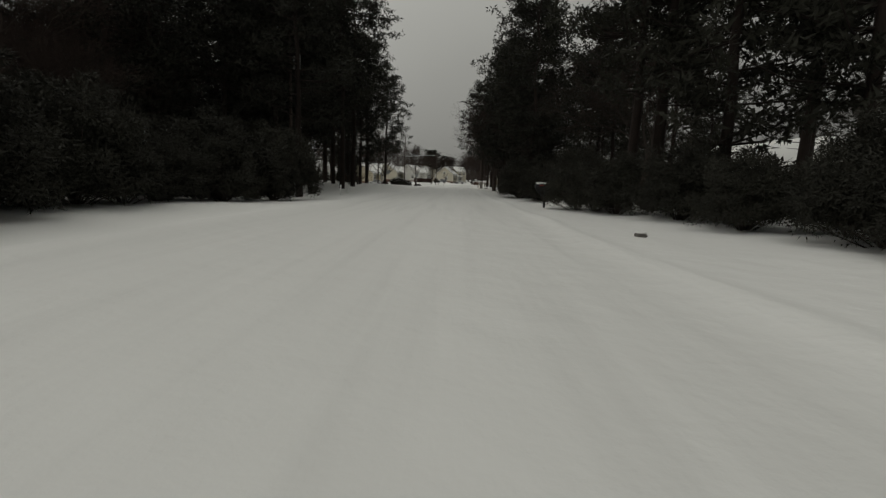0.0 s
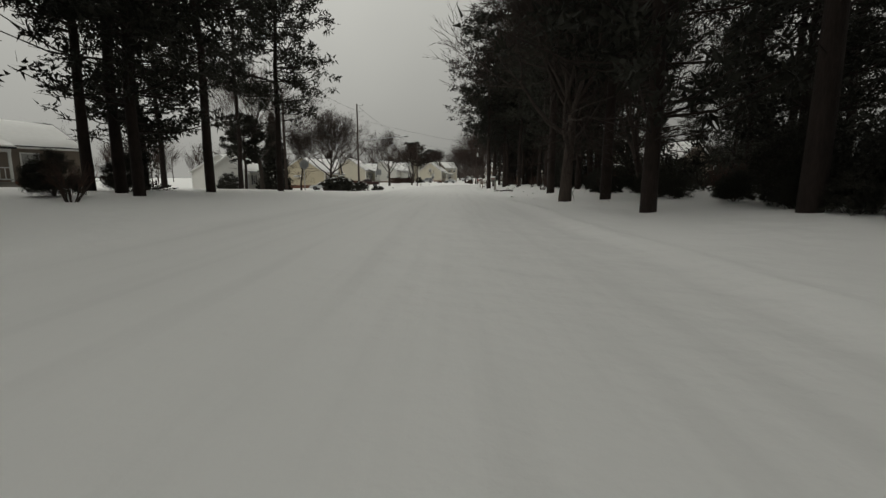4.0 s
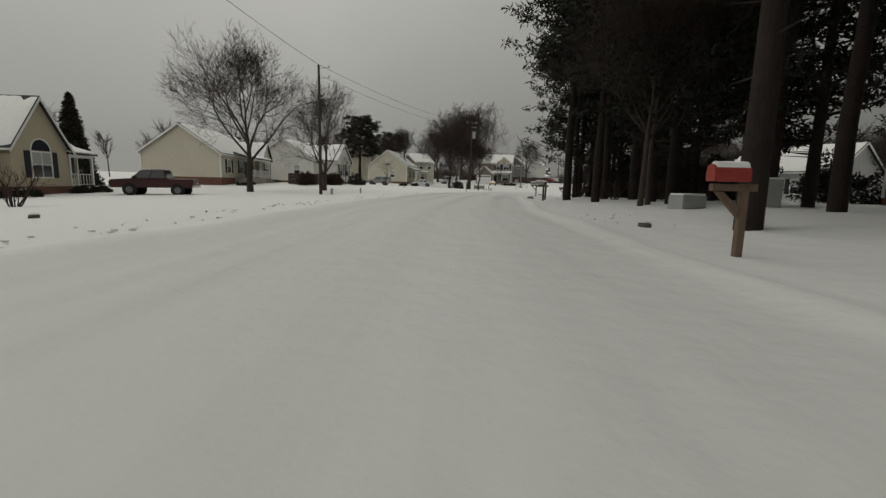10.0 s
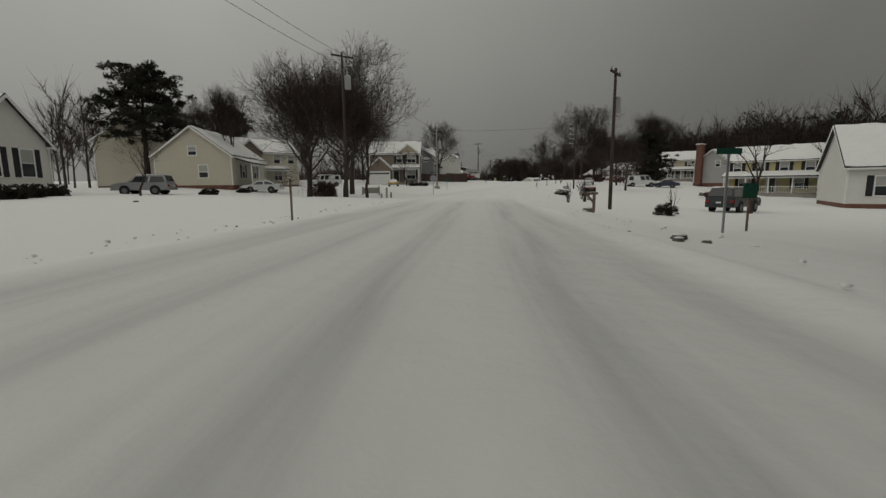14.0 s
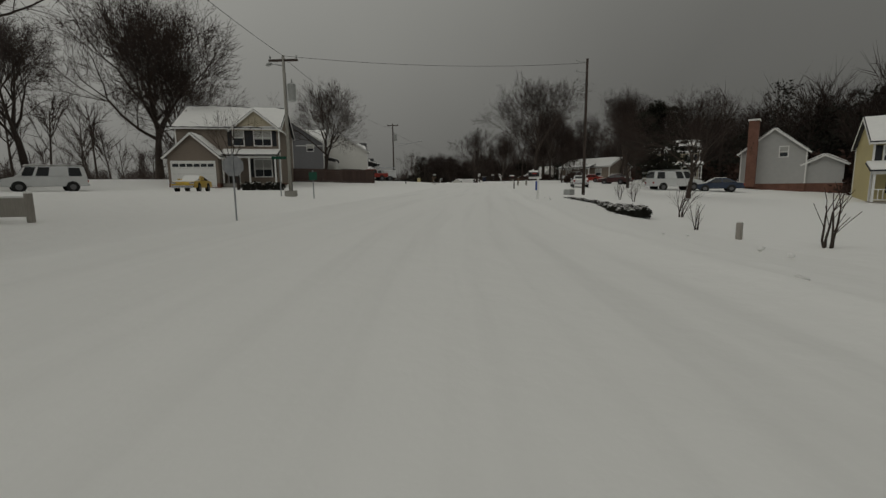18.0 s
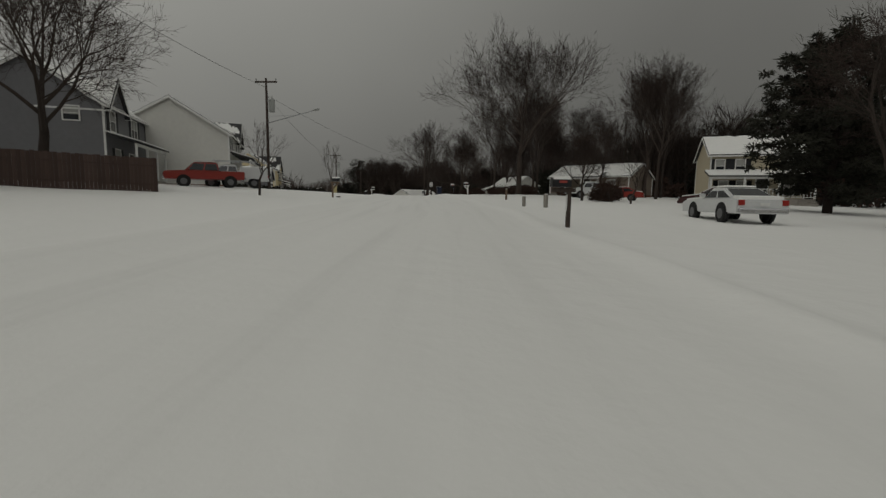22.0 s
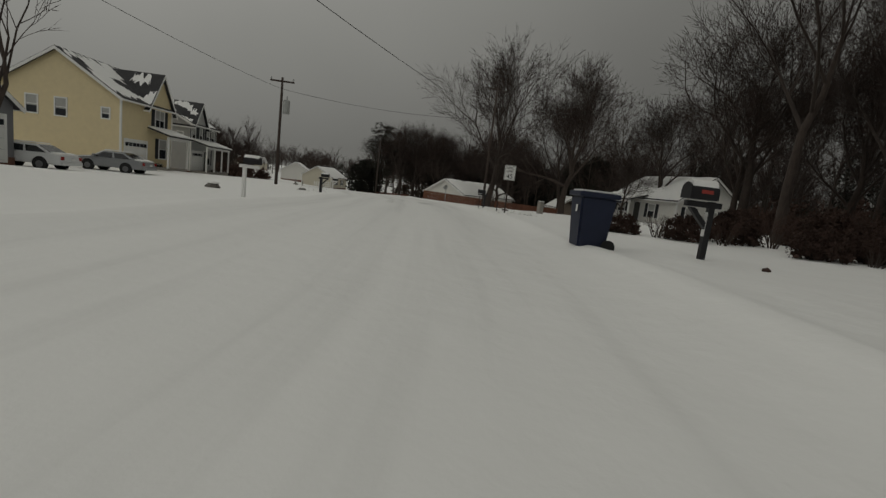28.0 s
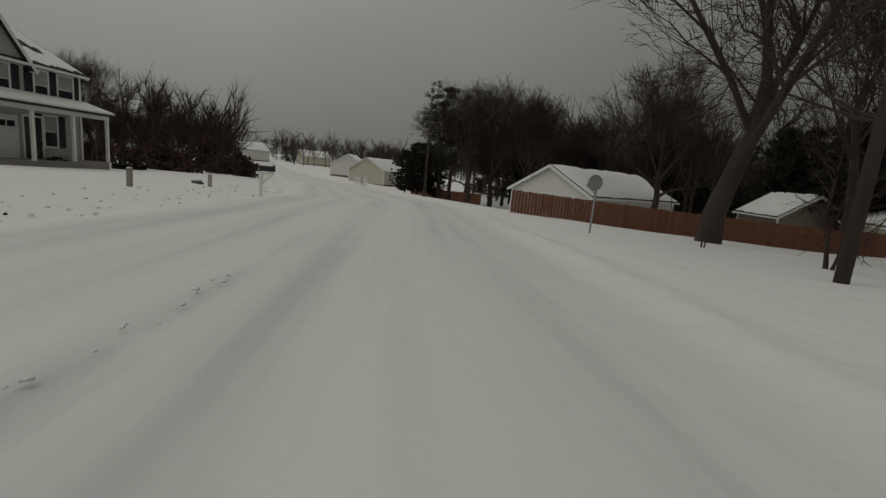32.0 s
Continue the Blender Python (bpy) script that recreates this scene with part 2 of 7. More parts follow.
# ---- shape helpers ----
def box(bm, x0, x1, y0, y1, z0, z1, bevel=0.0):
    vs = [bm.verts.new(c) for c in ((x0, y0, z0), (x1, y0, z0), (x1, y1, z0), (x0, y1, z0), (x0, y0, z1), (x1, y0, z1), (x1, y1, z1), (x0, y1, z1))]
    fs = [bm.faces.new([vs[i] for i in f]) for f in ((3, 2, 1, 0), (4, 5, 6, 7), (0, 1, 5, 4), (1, 2, 6, 5), (2, 3, 7, 6), (3, 0, 4, 7))]
    if bevel:
        es = list({e for f in fs for e in f.edges})
        bmesh.ops.bevel(bm, geom=es, offset=bevel, segments=2, affect="EDGES", profile=0.6)
    return bm


def boxed(*dims, bevel=0.0):
    return box(bmesh.new(), *dims, bevel=bevel)


def prism(bm, outline, axis, a, b):
    """An outline in a plane, drawn out along an axis from a to b. axis 'x': outline is (y, z); 'y': (x, z); 'z': (x, y)."""
    def put(p, d):
        return {"x": (d, p[0], p[1]), "y": (p[0], d, p[1]), "z": (p[0], p[1], d)}[axis]
    lo = [bm.verts.new(put(p, a)) for p in outline]
    hi = [bm.verts.new(put(p, b)) for p in outline]
    bm.faces.new(lo[::-1])
    bm.faces.new(hi)
    k = len(outline)
    for i in range(k):
        bm.faces.new((lo[i], lo[(i + 1) % k], hi[(i + 1) % k], hi[i]))
    bmesh.ops.recalc_face_normals(bm, faces=bm.faces)
    return bm


def tube(bm, p, q, r0, r1, sides=8, cap=True):
    p, q = Vector(p), Vector(q)
    d = (q - p).normalized()
    u = d.orthogonal().normalized()
    v = d.cross(u)
    rings = []
    for c, r in ((p, r0), (q, r1)):
        rings.append([bm.verts.new(c + (u * math.cos(2 * math.pi * i / sides) + v * math.sin(2 * math.pi * i / sides)) * r) for i in range(sides)])
    for i in range(sides):
        bm.faces.new((rings[0][i], rings[0][(i + 1) % sides], rings[1][(i + 1) % sides], rings[1][i]))
    if cap:
        bm.faces.new(rings[0][::-1])
        bm.faces.new(rings[1])
    return bm


def mesh_of(name, bm, mat, smooth=False):
    me = bpy.data.meshes.new(name)
    bm.to_mesh(me)
    bm.free()
    me.materials.append(mat)
    if smooth:
        for p in me.polygons:
            p.use_smooth = True
    return me


def part(name, bm, mat, parent, label="", smooth=False):
    ob = new(name, mesh_of(name, bm, mat, smooth) if isinstance(bm, bmesh.types.BMesh) else bm)
    ob.parent = parent
    if label:
        ob["label"] = label
    return ob


def thing(name, label, category, m=None, group="", kind=""):
    ob = new(name)
    ob.empty_display_size = 0.3
    if m is not None:
        ob.matrix_world = m
    return tagged(ob, label, category, group, kind)


def raw_mesh(name, verts, faces, mat, smooth=False):
    me = bpy.data.meshes.new(name)
    me.from_pydata(verts, [], faces)
    me.materials.append(mat)
    if smooth:
        me.polygons.foreach_set("use_smooth", [True] * len(me.polygons))
    me.update()
    return me

# ---- the ground: one snow sheet that follows the road ----
LINE_Y = [-386, -240, -74, -44, -15, 7, 28, 49, 68, 76, 98.5, 114, 128, 142, 148.5, 168, 182, 196.5, 206.4, 228, 256, 280, 311, 365, 420, 673]
LINE_X = [1.4, 1.4, 1.4, 1.7, 2.5, 3.0, 4.0, 6.2, 10.1, 12.8, 21.7, 29.6, 38.3, 47.5, 51.9, 63.2, 70.6, 76.6, 80.3, 84.3, 83.6, 80, 73.7, 63.7, 48, -22]


def lane_x(y):
    return np.interp(y, LINE_Y, LINE_X)


def rough(x, y):
    return 0.5 * (np.sin(x * 0.9 + 1.3 * np.sin(y * 0.37)) * np.sin(y * 0.71 + 0.8 * np.sin(x * 0.53)) + np.sin(x * 2.3 + y * 1.1 + 2 * np.sin(y * 0.9)) * 0.4)


def lateral(x, y):
    slope = (lane_x(y + 8) - lane_x(y - 8)) / 16
    return (x - lane_x(y)) / np.sqrt(1 + slope * slope)


def ground(x, y):
    """Height of the snow: the road's rise and fall, its bank, and the lawns beside it."""
    l = lateral(x, y)
    z = np.interp(y, [-400, -74, -64, -44, -10, 10, 28, 40, 60, 76, 98, 106, 114, 121, 128, 135, 142, 148, 168, 175, 182, 190, 196, 206, 222, 242, 277, 313, 393, 460, 673], [.1, .1, .07, 0, .06, .08, -.02, -.02, .05, .03, -.1, -.05, .05, .17, .29, .41, .61, .85, 1.45, 1.6, 1.66, 1.6, 1.5, 1.3, .85, 0, -1.1, -1.3, -.2, .8, 2])
    z = z + np.interp(y, [148, 173, 197, 222, 257], [0, .0, .01, .015, 0]) * np.clip(l, -26, 4.5)
    z = z + np.interp(y, [150, 164, 190, 206], [0, 1, 1, 0]) * np.interp(l, [-40, -20, -12, -7], [.7, .55, .3, 0])
    z = z + np.interp(y, [-48, -12, 3, 13, 34, 61, 80, 95, 130, 150], [.5, 1, .6, -1.2, -1, -.8, 0, 1, 1, 0]) * np.interp(l, [-40, -22, -12, -6], [.7, .55, .3, 0])
    z = z + np.interp(y, [-76, -32, 51, 76], [.6, 1, 1, 0]) * np.interp(l, [5, 9, 16, 40], [0, .3, .35, .35])
    z = z - np.interp(y, [69, 85, 116, 138], [0, 1, 1, 0]) * np.interp(l, [3.5, 7, 20, 60], [0, .55, .9, 1.3])
    z = z + np.interp(y, [130, 150, 203, 216], [0, 1, 1, 0]) * np.interp(l, [5, 9, 30], [0, .1, .2])
    z = z - np.interp(y, [104, 112, 118, 130, 138], [0, .35, .75, .85, 0]) * np.interp(l, [-32, -20, -15, -9, -5], [0, .9, 1, .9, 0])
    z = z - np.interp(y, [-60, -50, -38, -30], [0, 1, 1, 0]) * np.interp(l, [-30, -11, -6], [.5, .5, .05]) * np.interp(l, [-6, -5], [1, 0])
    z = z + np.interp(y, [164, 174, 192, 203], [0, 1, 1, 0]) * np.interp(l, [1.8, 3, 9], [0, .18, .2])
    z = z + np.interp(y, [210, 222, 246, 270], [0, 1, 1, 0]) * np.interp(l, [-40, -11, -6], [.5, .45, 0])
    z = z - np.interp(y, [204, 228, 266, 307], [0, .7, 1, .6]) * np.interp(l, [4, 18, 60], [0, 1.3, 2.2])
    return z


def snow_relief(l, x, y):
    """Ploughed ridges at the road's edges, worn wheel lines, and drifted lawns."""
    z = 0.09 * np.exp(-((l - 2.75 - 0.12 * np.sin(y * 0.6)) / 0.3) ** 2) * (1 + 0.5 * rough(x * 2, y * 1.7))
    z = z + 0.09 * np.exp(-((l + 4.9 - 0.15 * np.sin(y * 0.45)) / 0.45) ** 2) * (1 + 0.6 * rough(x * 2, y * 1.4))
    for c in (-0.75, 0.75, -2.3, -3.7):
        z = z - 0.012 * np.exp(-((l - c - 0.06 * np.sin(y * 0.2 + c)) / 0.2) ** 2)
    off = np.clip((np.abs(l + 1.1) - 3.9) / 2.0, 0, 1)
    return z + off * 0.05 * rough(x, y) + off * 0.02 * rough(x * 3.1, y * 2.7)


def gz(x, y):
    return float(ground(x, y))


def on(x, y, rz=0.0, dz=0.0):
    return pose(x, y, gz(x, y) + dz - 0.03, 0, 0, rz)


def build_ground():
    near = np.arange(-9, 9.01, 0.2)
    out = 9.0 * 1.13 ** np.arange(1, 38)
    us = np.concatenate([-out[::-1], near, out])
    ys = np.concatenate([np.linspace(-900, -130, 30)[:-1], np.arange(-130, 330, 0.9), 330 + 1.0 * 1.09 ** np.arange(1, 75) * 1.6])
    uu, yy = np.meshgrid(us, ys)
    xx = lane_x(yy) + uu
    ll = lateral(xx, yy)
    zz = ground(xx, yy) + snow_relief(ll, xx, yy)
    nu, ny = len(us), len(ys)
    verts = np.stack([xx, yy, zz], -1).reshape(-1, 3)
    i = np.arange(ny - 1)[:, None] * nu + np.arange(nu - 1)[None, :]
    faces = np.stack([i, i + 1, i + nu + 1, i + nu], -1).reshape(-1, 4)
    me = bpy.data.meshes.new("ground")
    me.from_pydata(verts.tolist(), [], faces.tolist())
    me.polygons.foreach_set("use_smooth", [True] * len(me.polygons))
    me.materials.append(GROUND)
    ob = new("ground", me)
    lane = me.attributes.new("lane", "FLOAT", "POINT")
    lane.data.foreach_set("value", ll.reshape(-1).astype(np.float32))
    # where tyres have pressed and soiled the snow: wheel lines, strongest on two stretches
    line = np.zeros_like(ll)
    for c, w, k in ((-1.0, 0.42, 0.9), (1.0, 0.45, 1.0), (1.95, 0.35, 0.6), (-2.7, 0.4, 0.7), (-4.1, 0.35, 0.8)):
        line += k * np.exp(-((ll - c - 0.1 * np.sin(yy * 0.13 + c)) / w) ** 2)
    along = np.interp(yy, [-386, 34, 53, 67, 90, 102, 180, 193, 203, 222, 673], [.06, .1, .35, 1, .9, .12, .05, .35, .5, .55, .4])
    # a soiled strip of bared verge and a slushy patch further on
    line2 = np.exp(-((ll + 1.5) / 0.2) ** 2) * np.interp(yy, [199, 201, 210, 212, 214, 217], [0, 1.2, .9, .2, .5, 0]) * (0.75 + 0.5 * np.sin(yy * 1.7) * np.sin(yy * 0.61))
    patch = np.exp(-((ll - 0.4) / 0.4) ** 2 - ((yy - 203.6) / 1.6) ** 2) * 1.1
    # how firmly the road is packed against its verges along the way
    firm = np.interp(yy, [-386, -12, 16, 51, 98, 105, 184, 197, 222, 673], [.5, .35, .5, 1, 1, .15, .1, .35, .5, .4])
    packed = me.attributes.new("packed", "FLOAT", "POINT")
    packed.data.foreach_set("value", (np.clip((4.0 - np.abs(ll + 1.1)) / 0.7, 0, 1) * firm).reshape(-1).astype(np.float32))
    wear = me.attributes.new("wear", "FLOAT", "POINT")
    wear.data.foreach_set("value", np.clip(line * along + line2 + patch, 0, 1.2).reshape(-1).astype(np.float32))
    return tagged(ob, "snow-covered ground with a ploughed and driven road across it", "snow", kind="structure")


def ground_material():
    m = bpy.data.materials.new("snow_ground")
    m.use_nodes = True
    n, lk = m.node_tree.nodes, m.node_tree.links
    b = n["Principled BSDF"]
    b.inputs["Roughness"].default_value = 0.6
    b.inputs["Specular IOR Level"].default_value = 0.25
    at = n.new("ShaderNodeAttribute")
    at.attribute_name = "lane"
    geo = n.new("ShaderNodeNewGeometry")
    # along the road the packed snow is streaked; on the lawns it is soft
    sep = n.new("ShaderNodeSeparateXYZ")
    lk.new(geo.outputs["Position"], sep.inputs[0])
    streak = n.new("ShaderNodeCombineXYZ")
    lk.new(at.outputs["Fac"], streak.inputs["X"])
    sy = n.new("ShaderNodeMath")
    sy.operation = "MULTIPLY"
    sy.inputs[1].default_value = 0.045
    lk.new(sep.outputs["Y"], sy.inputs[0])
    lk.new(sy.outputs[0], streak.inputs["Y"])
    sn = n.new("ShaderNodeTexNoise")
    sn.inputs["Scale"].default_value, sn.inputs["Detail"].default_value = 2.6, 5
    lk.new(streak.outputs[0], sn.inputs["Vector"])
    # how much of the road: 1 inside the lane edges
    ab = n.new("ShaderNodeMath")
    ab.operation = "ADD"
    ab.inputs[1].default_value = 1.1
    lk.new(at.outputs["Fac"], ab.inputs[0])
    ab2 = n.new("ShaderNodeMath")
    ab2.operation = "ABSOLUTE"
    lk.new(ab.outputs[0], ab2.inputs[0])
    inside = n.new("ShaderNodeMapRange")
    inside.inputs["From Min"].default_value, inside.inputs["From Max"].default_value = 4.0, 3.3
    lk.new(ab2.outputs[0], inside.inputs["Value"])
    dirt = n.new("ShaderNodeMapRange")
    dirt.inputs["From Min"].default_value, dirt.inputs["From Max"].default_value = 0.5, 0.72
    dirt.inputs["To Min"].default_value, dirt.inputs["To Max"].default_value = 0.0, 0.15
    lk.new(sn.outputs["Fac"], dirt.inputs["Value"])
    patch = n.new("ShaderNodeTexNoise")
    patch.inputs["Scale"].default_value, patch.inputs["Detail"].default_value = 0.06, 3
    lk.new(geo.outputs["Position"], patch.inputs["Vector"])
    pr = n.new("ShaderNodeMapRange")
    pr.inputs["From Min"].default_value, pr.inputs["From Max"].default_value = 0.35, 0.65
    pr.inputs["To Min"].default_value, pr.inputs["To Max"].default_value = 0.35, 1.0
    lk.new(patch.outputs["Fac"], pr.inputs["Value"])
    f1 = n.new("ShaderNodeMath")
    f1.operation = "MULTIPLY"
    lk.new(dirt.outputs["Result"], f1.inputs[0])
    lk.new(inside.outputs["Result"], f1.inputs[1])
    f2 = n.new("ShaderNodeMath")
    f2.operation = "MULTIPLY"
    lk.new(f1.outputs[0], f2.inputs[0])
    lk.new(pr.outputs["Result"], f2.inputs[1])
    wa = n.new("ShaderNodeAttribute")
    wa.attribute_name = "wear"
    gr = n.new("ShaderNodeMapRange")
    gr.inputs["From Min"].default_value, gr.inputs["From Max"].default_value = 0.35, 0.65
    gr.inputs["To Min"].default_value, gr.inputs["To Max"].default_value = 0.2, 0.75
    lk.new(sn.outputs["Fac"], gr.inputs["Value"])
    w1 = n.new("ShaderNodeMath")
    w1.operation = "MULTIPLY"
    lk.new(wa.outputs["Fac"], w1.inputs[0])
    lk.new(gr.outputs["Result"], w1.inputs[1])
    w2 = n.new("ShaderNodeMath")
    w2.operation, w2.use_clamp = "ADD", True
    lk.new(w1.outputs[0], w2.inputs[0])
    lk.new(f2.outputs[0], w2.inputs[1])
    mix = n.new("ShaderNodeMix")
    mix.data_type = "RGBA"
    # packed snow on the road is a little greyer than the clean verges
    clean = n.new("ShaderNodeMix")
    clean.data_type = "RGBA"
    clean.inputs["A"].default_value = (0.84, 0.84, 0.82, 1)
    clean.inputs["B"].default_value = (0.71, 0.71, 0.69, 1)
    pk = n.new("ShaderNodeAttribute")
    pk.attribute_name = "packed"
    lk.new(pk.outputs["Fac"], clean.inputs["Factor"])
    lk.new(clean.outputs["Result"], mix.inputs["A"])
    mix.inputs["B"].default_value = (0.4, 0.4, 0.39, 1)
    lk.new(w2.outputs[0], mix.inputs["Factor"])
    lk.new(mix.outputs["Result"], b.inputs["Base Color"])
    lump = n.new("ShaderNodeTexNoise")
    lump.inputs["Scale"].default_value, lump.inputs["Detail"].default_value = 1.7, 7
    lk.new(geo.outputs["Position"], lump.inputs["Vector"])
    bp = n.new("ShaderNodeBump")
    bp.inputs["Strength"].default_value, bp.inputs["Distance"].default_value = 0.5, 0.09
    lk.new(lump.outputs["Fac"], bp.inputs["Height"])
    bp2 = n.new("ShaderNodeBump")
    bp2.inputs["Strength"].default_value, bp2.inputs["Distance"].default_value = 0.3, 0.03
    lk.new(sn.outputs["Fac"], bp2.inputs["Height"])
    lk.new(bp.outputs["Normal"], bp2.inputs["Normal"])
    lk.new(bp2.outputs["Normal"], b.inputs["Normal"])
    return m


GROUND = ground_material()
build_ground()

# ---- trees ----
def branch_mesh(segs, name, mat, sides=4):
    """Segments (p, q, r0, r1) as tapered tubes in one mesh."""
    P = np.array([s[0] for s in segs], float)
    Q = np.array([s[1] for s in segs], float)
    R0 = np.array([s[2] for s in segs])[:, None]
    R1 = np.array([s[3] for s in segs])[:, None]
    d = Q - P
    d /= np.linalg.norm(d, axis=1, keepdims=True) + 1e-9
    ref = np.where(np.abs(d[:, 2:3]) > 0.9, [[1.0, 0, 0]], [[0, 0, 1.0]])
    u = np.cross(d, ref)
    u /= np.linalg.norm(u, axis=1, keepdims=True) + 1e-9
    v = np.cross(d, u)
    rings = []
    for c, r in ((P, R0), (Q, R1)):
        for k in range(sides):
            a = 2 * math.pi * k / sides
            rings.append(c + (u * math.cos(a) + v * math.sin(a)) * r)
    verts = np.stack(rings, 1).reshape(-1, 3)
    base = np.arange(len(segs))[:, None] * 2 * sides
    faces = np.concatenate([base + np.array([[k, (k + 1) % sides, sides + (k + 1) % sides, sides + k]]) for k in range(sides)])
    return raw_mesh(name, verts.tolist(), faces.tolist(), mat, smooth=True)


def blade_mesh(segs, name, mat, wide=1.5):
    """The finest twigs: one tapering blade each."""
    P = np.array([s[0] for s in segs], float)
    Q = np.array([s[1] for s in segs], float)
    R = np.array([s[2] for s in segs])[:, None] * wide
    dd = Q - P
    u = np.cross(dd, np.random.default_rng(3).normal(0, 1, P.shape))
    u /= np.linalg.norm(u, axis=1, keepdims=True) + 1e-9
    verts = np.stack([P - u * R, P + u * R, Q + dd * 0.25], 1).reshape(-1, 3)
    return raw_mesh(name, verts.tolist(), np.arange(len(segs) * 3).reshape(-1, 3).tolist(), mat)


def grow(rng, segs, p, d, length, r, depth, up, spread, kids, thin=0.006):
    """A limb in three bowed pieces, with side branches and a fork at its end."""
    if depth == 0 and rng.uniform() < 0.25:
        return
    steps = 3 if depth > 0 else 2
    pts, q, dd = [p], np.array(p, float), np.array(d, float)
    rr = r
    for i in range(steps):
        dd = dd + rng.normal(0, 0.12, 3) + np.array([0, 0, up])
        dd /= np.linalg.norm(dd)
        q2 = q + dd * length / steps
        r2 = max(thin, rr * 0.82)
        segs.append((q.copy(), q2.copy(), rr, r2, depth))
        q, rr = q2, r2
        pts.append(q.copy())
        if depth > 0 and i > 0:
            for _ in range(kids):
                ax = rng.normal(0, 1, 3)
                side = np.cross(dd, ax)
                side /= np.linalg.norm(side) + 1e-9
                nd = dd * math.cos(spread) + side * math.sin(spread)
                grow(rng, segs, q - dd * rng.uniform(0, length / steps), nd, length * rng.uniform(0.5, 0.72), max(thin, rr * 0.55), depth - 1, up, spread, kids, thin)
    if depth > 0:
        for s in (1, -1):
            ax = rng.normal(0, 1, 3)
            side = np.cross(dd, ax)
            side /= np.linalg.norm(side) + 1e-9
            nd = dd * 0.88 + side * 0.42 * s
            grow(rng, segs, q, nd / np.linalg.norm(nd), length * 0.66, max(thin, rr * 0.75), depth - 1, up, spread, kids, thin)


def bare_tree_template(seed, h, trunk_r, fork=0.25, up=0.06, spread=0.75, limbs=6, depth=4, kids=1, lean=0.45, thin=0.007, girth=1.0, rise=0.3, name="bare_tree", label="leafless deciduous tree standing in snow"):
    rng = np.random.default_rng(seed)
    segs = []
    th = h * fork
    stem = [np.array([0, 0, -0.2]), np.array([rng.normal(0, 0.05), 0, th * 0.5]), np.array([rng.normal(0, 0.1), rng.normal(0, 0.1), th])]
    trunk = [(stem[0], stem[1], trunk_r * 1.25, trunk_r, 9), (stem[1], stem[2], trunk_r, trunk_r * 0.85, 9)]
    # the stem runs on into the crown and throws its limbs off on the way up
    lead = [stem[2]]
    for k in range(1, 4):
        lead.append(lead[-1] + np.array([rng.normal(0, 0.12), rng.normal(0, 0.12), h * rise / 3]))
        trunk.append((lead[-2], lead[-1], trunk_r * (1.05 - 0.2 * k), trunk_r * (0.85 - 0.2 * k), 9))
    for i in range(limbs):
        u = i / max(1, limbs - 1)
        k = min(2, int(u * 3))
        base = lead[k] + (lead[k + 1] - lead[k]) * (u * 3 - k)
        a = 2.4 * i + rng.uniform(-0.4, 0.4)
        tilt = lean * (1.45 - 1.2 * u) * rng.uniform(0.8, 1.2)
        d = np.array([math.cos(a) * math.sin(tilt), math.sin(a) * math.sin(tilt), math.cos(tilt)])
        grow(rng, segs, base, d, h * rng.uniform(0.27, 0.34) * (1.12 - 0.35 * u), trunk_r * girth * rng.uniform(0.42, 0.58) * (1 - 0.45 * u), depth, up, spread, kids, thin)
    t = thing(name, label, "tree")
    part("trunk", branch_mesh([s[:4] for s in trunk], "trunk", BARE, 8), BARE, t)
    cut = max(2, depth - 2)
    tagged(part("bough", branch_mesh([s[:4] for s in segs if s[4] >= cut], "bough", BARE, 5), BARE, t), kind="stuff")
    tagged(part("branch", branch_mesh([s[:4] for s in segs if 0 < s[4] < cut], "branch", TWIG, 3), TWIG, t), kind="stuff")
    tagged(part("twig", blade_mesh([s[:4] for s in segs if s[4] == 0], "twig", TWIG), TWIG, t), kind="stuff")
    top = max(s[1][2] for s in segs)
    return t, top


def needle_cloud(rng, centres, sizes, count, length, mat, name, flat=0.55, width=0.035):
    """Tufts: short flat blades thrown out from the centres of many small clumps."""
    tot = len(centres) * count
    c = np.repeat(np.array(centres), count, 0)
    s = np.repeat(np.array(sizes)[:, None], count, 0)
    d = rng.normal(0, 1, (tot, 3))
    d /= np.linalg.norm(d, axis=1, keepdims=True)
    p = c + d * s * rng.uniform(0.1, 1.0, (tot, 1)) * np.array([1, 1, flat])
    w = rng.normal(0, 1, (tot, 3)) * 0.6 + d
    w /= np.linalg.norm(w, axis=1, keepdims=True)
    side = np.cross(w, rng.normal(0, 1, (tot, 3)))
    side /= np.linalg.norm(side, axis=1, keepdims=True) + 1e-9
    L = length * rng.uniform(0.6, 1.3, (tot, 1))
    W = width * rng.uniform(0.7, 1.4, (tot, 1))
    verts = np.stack([p - side * W, p + side * W, p + w * L], 1).reshape(-1, 3)
    faces = np.arange(tot * 3).reshape(-1, 3)
    return raw_mesh(name, verts.tolist(), faces.tolist(), mat)


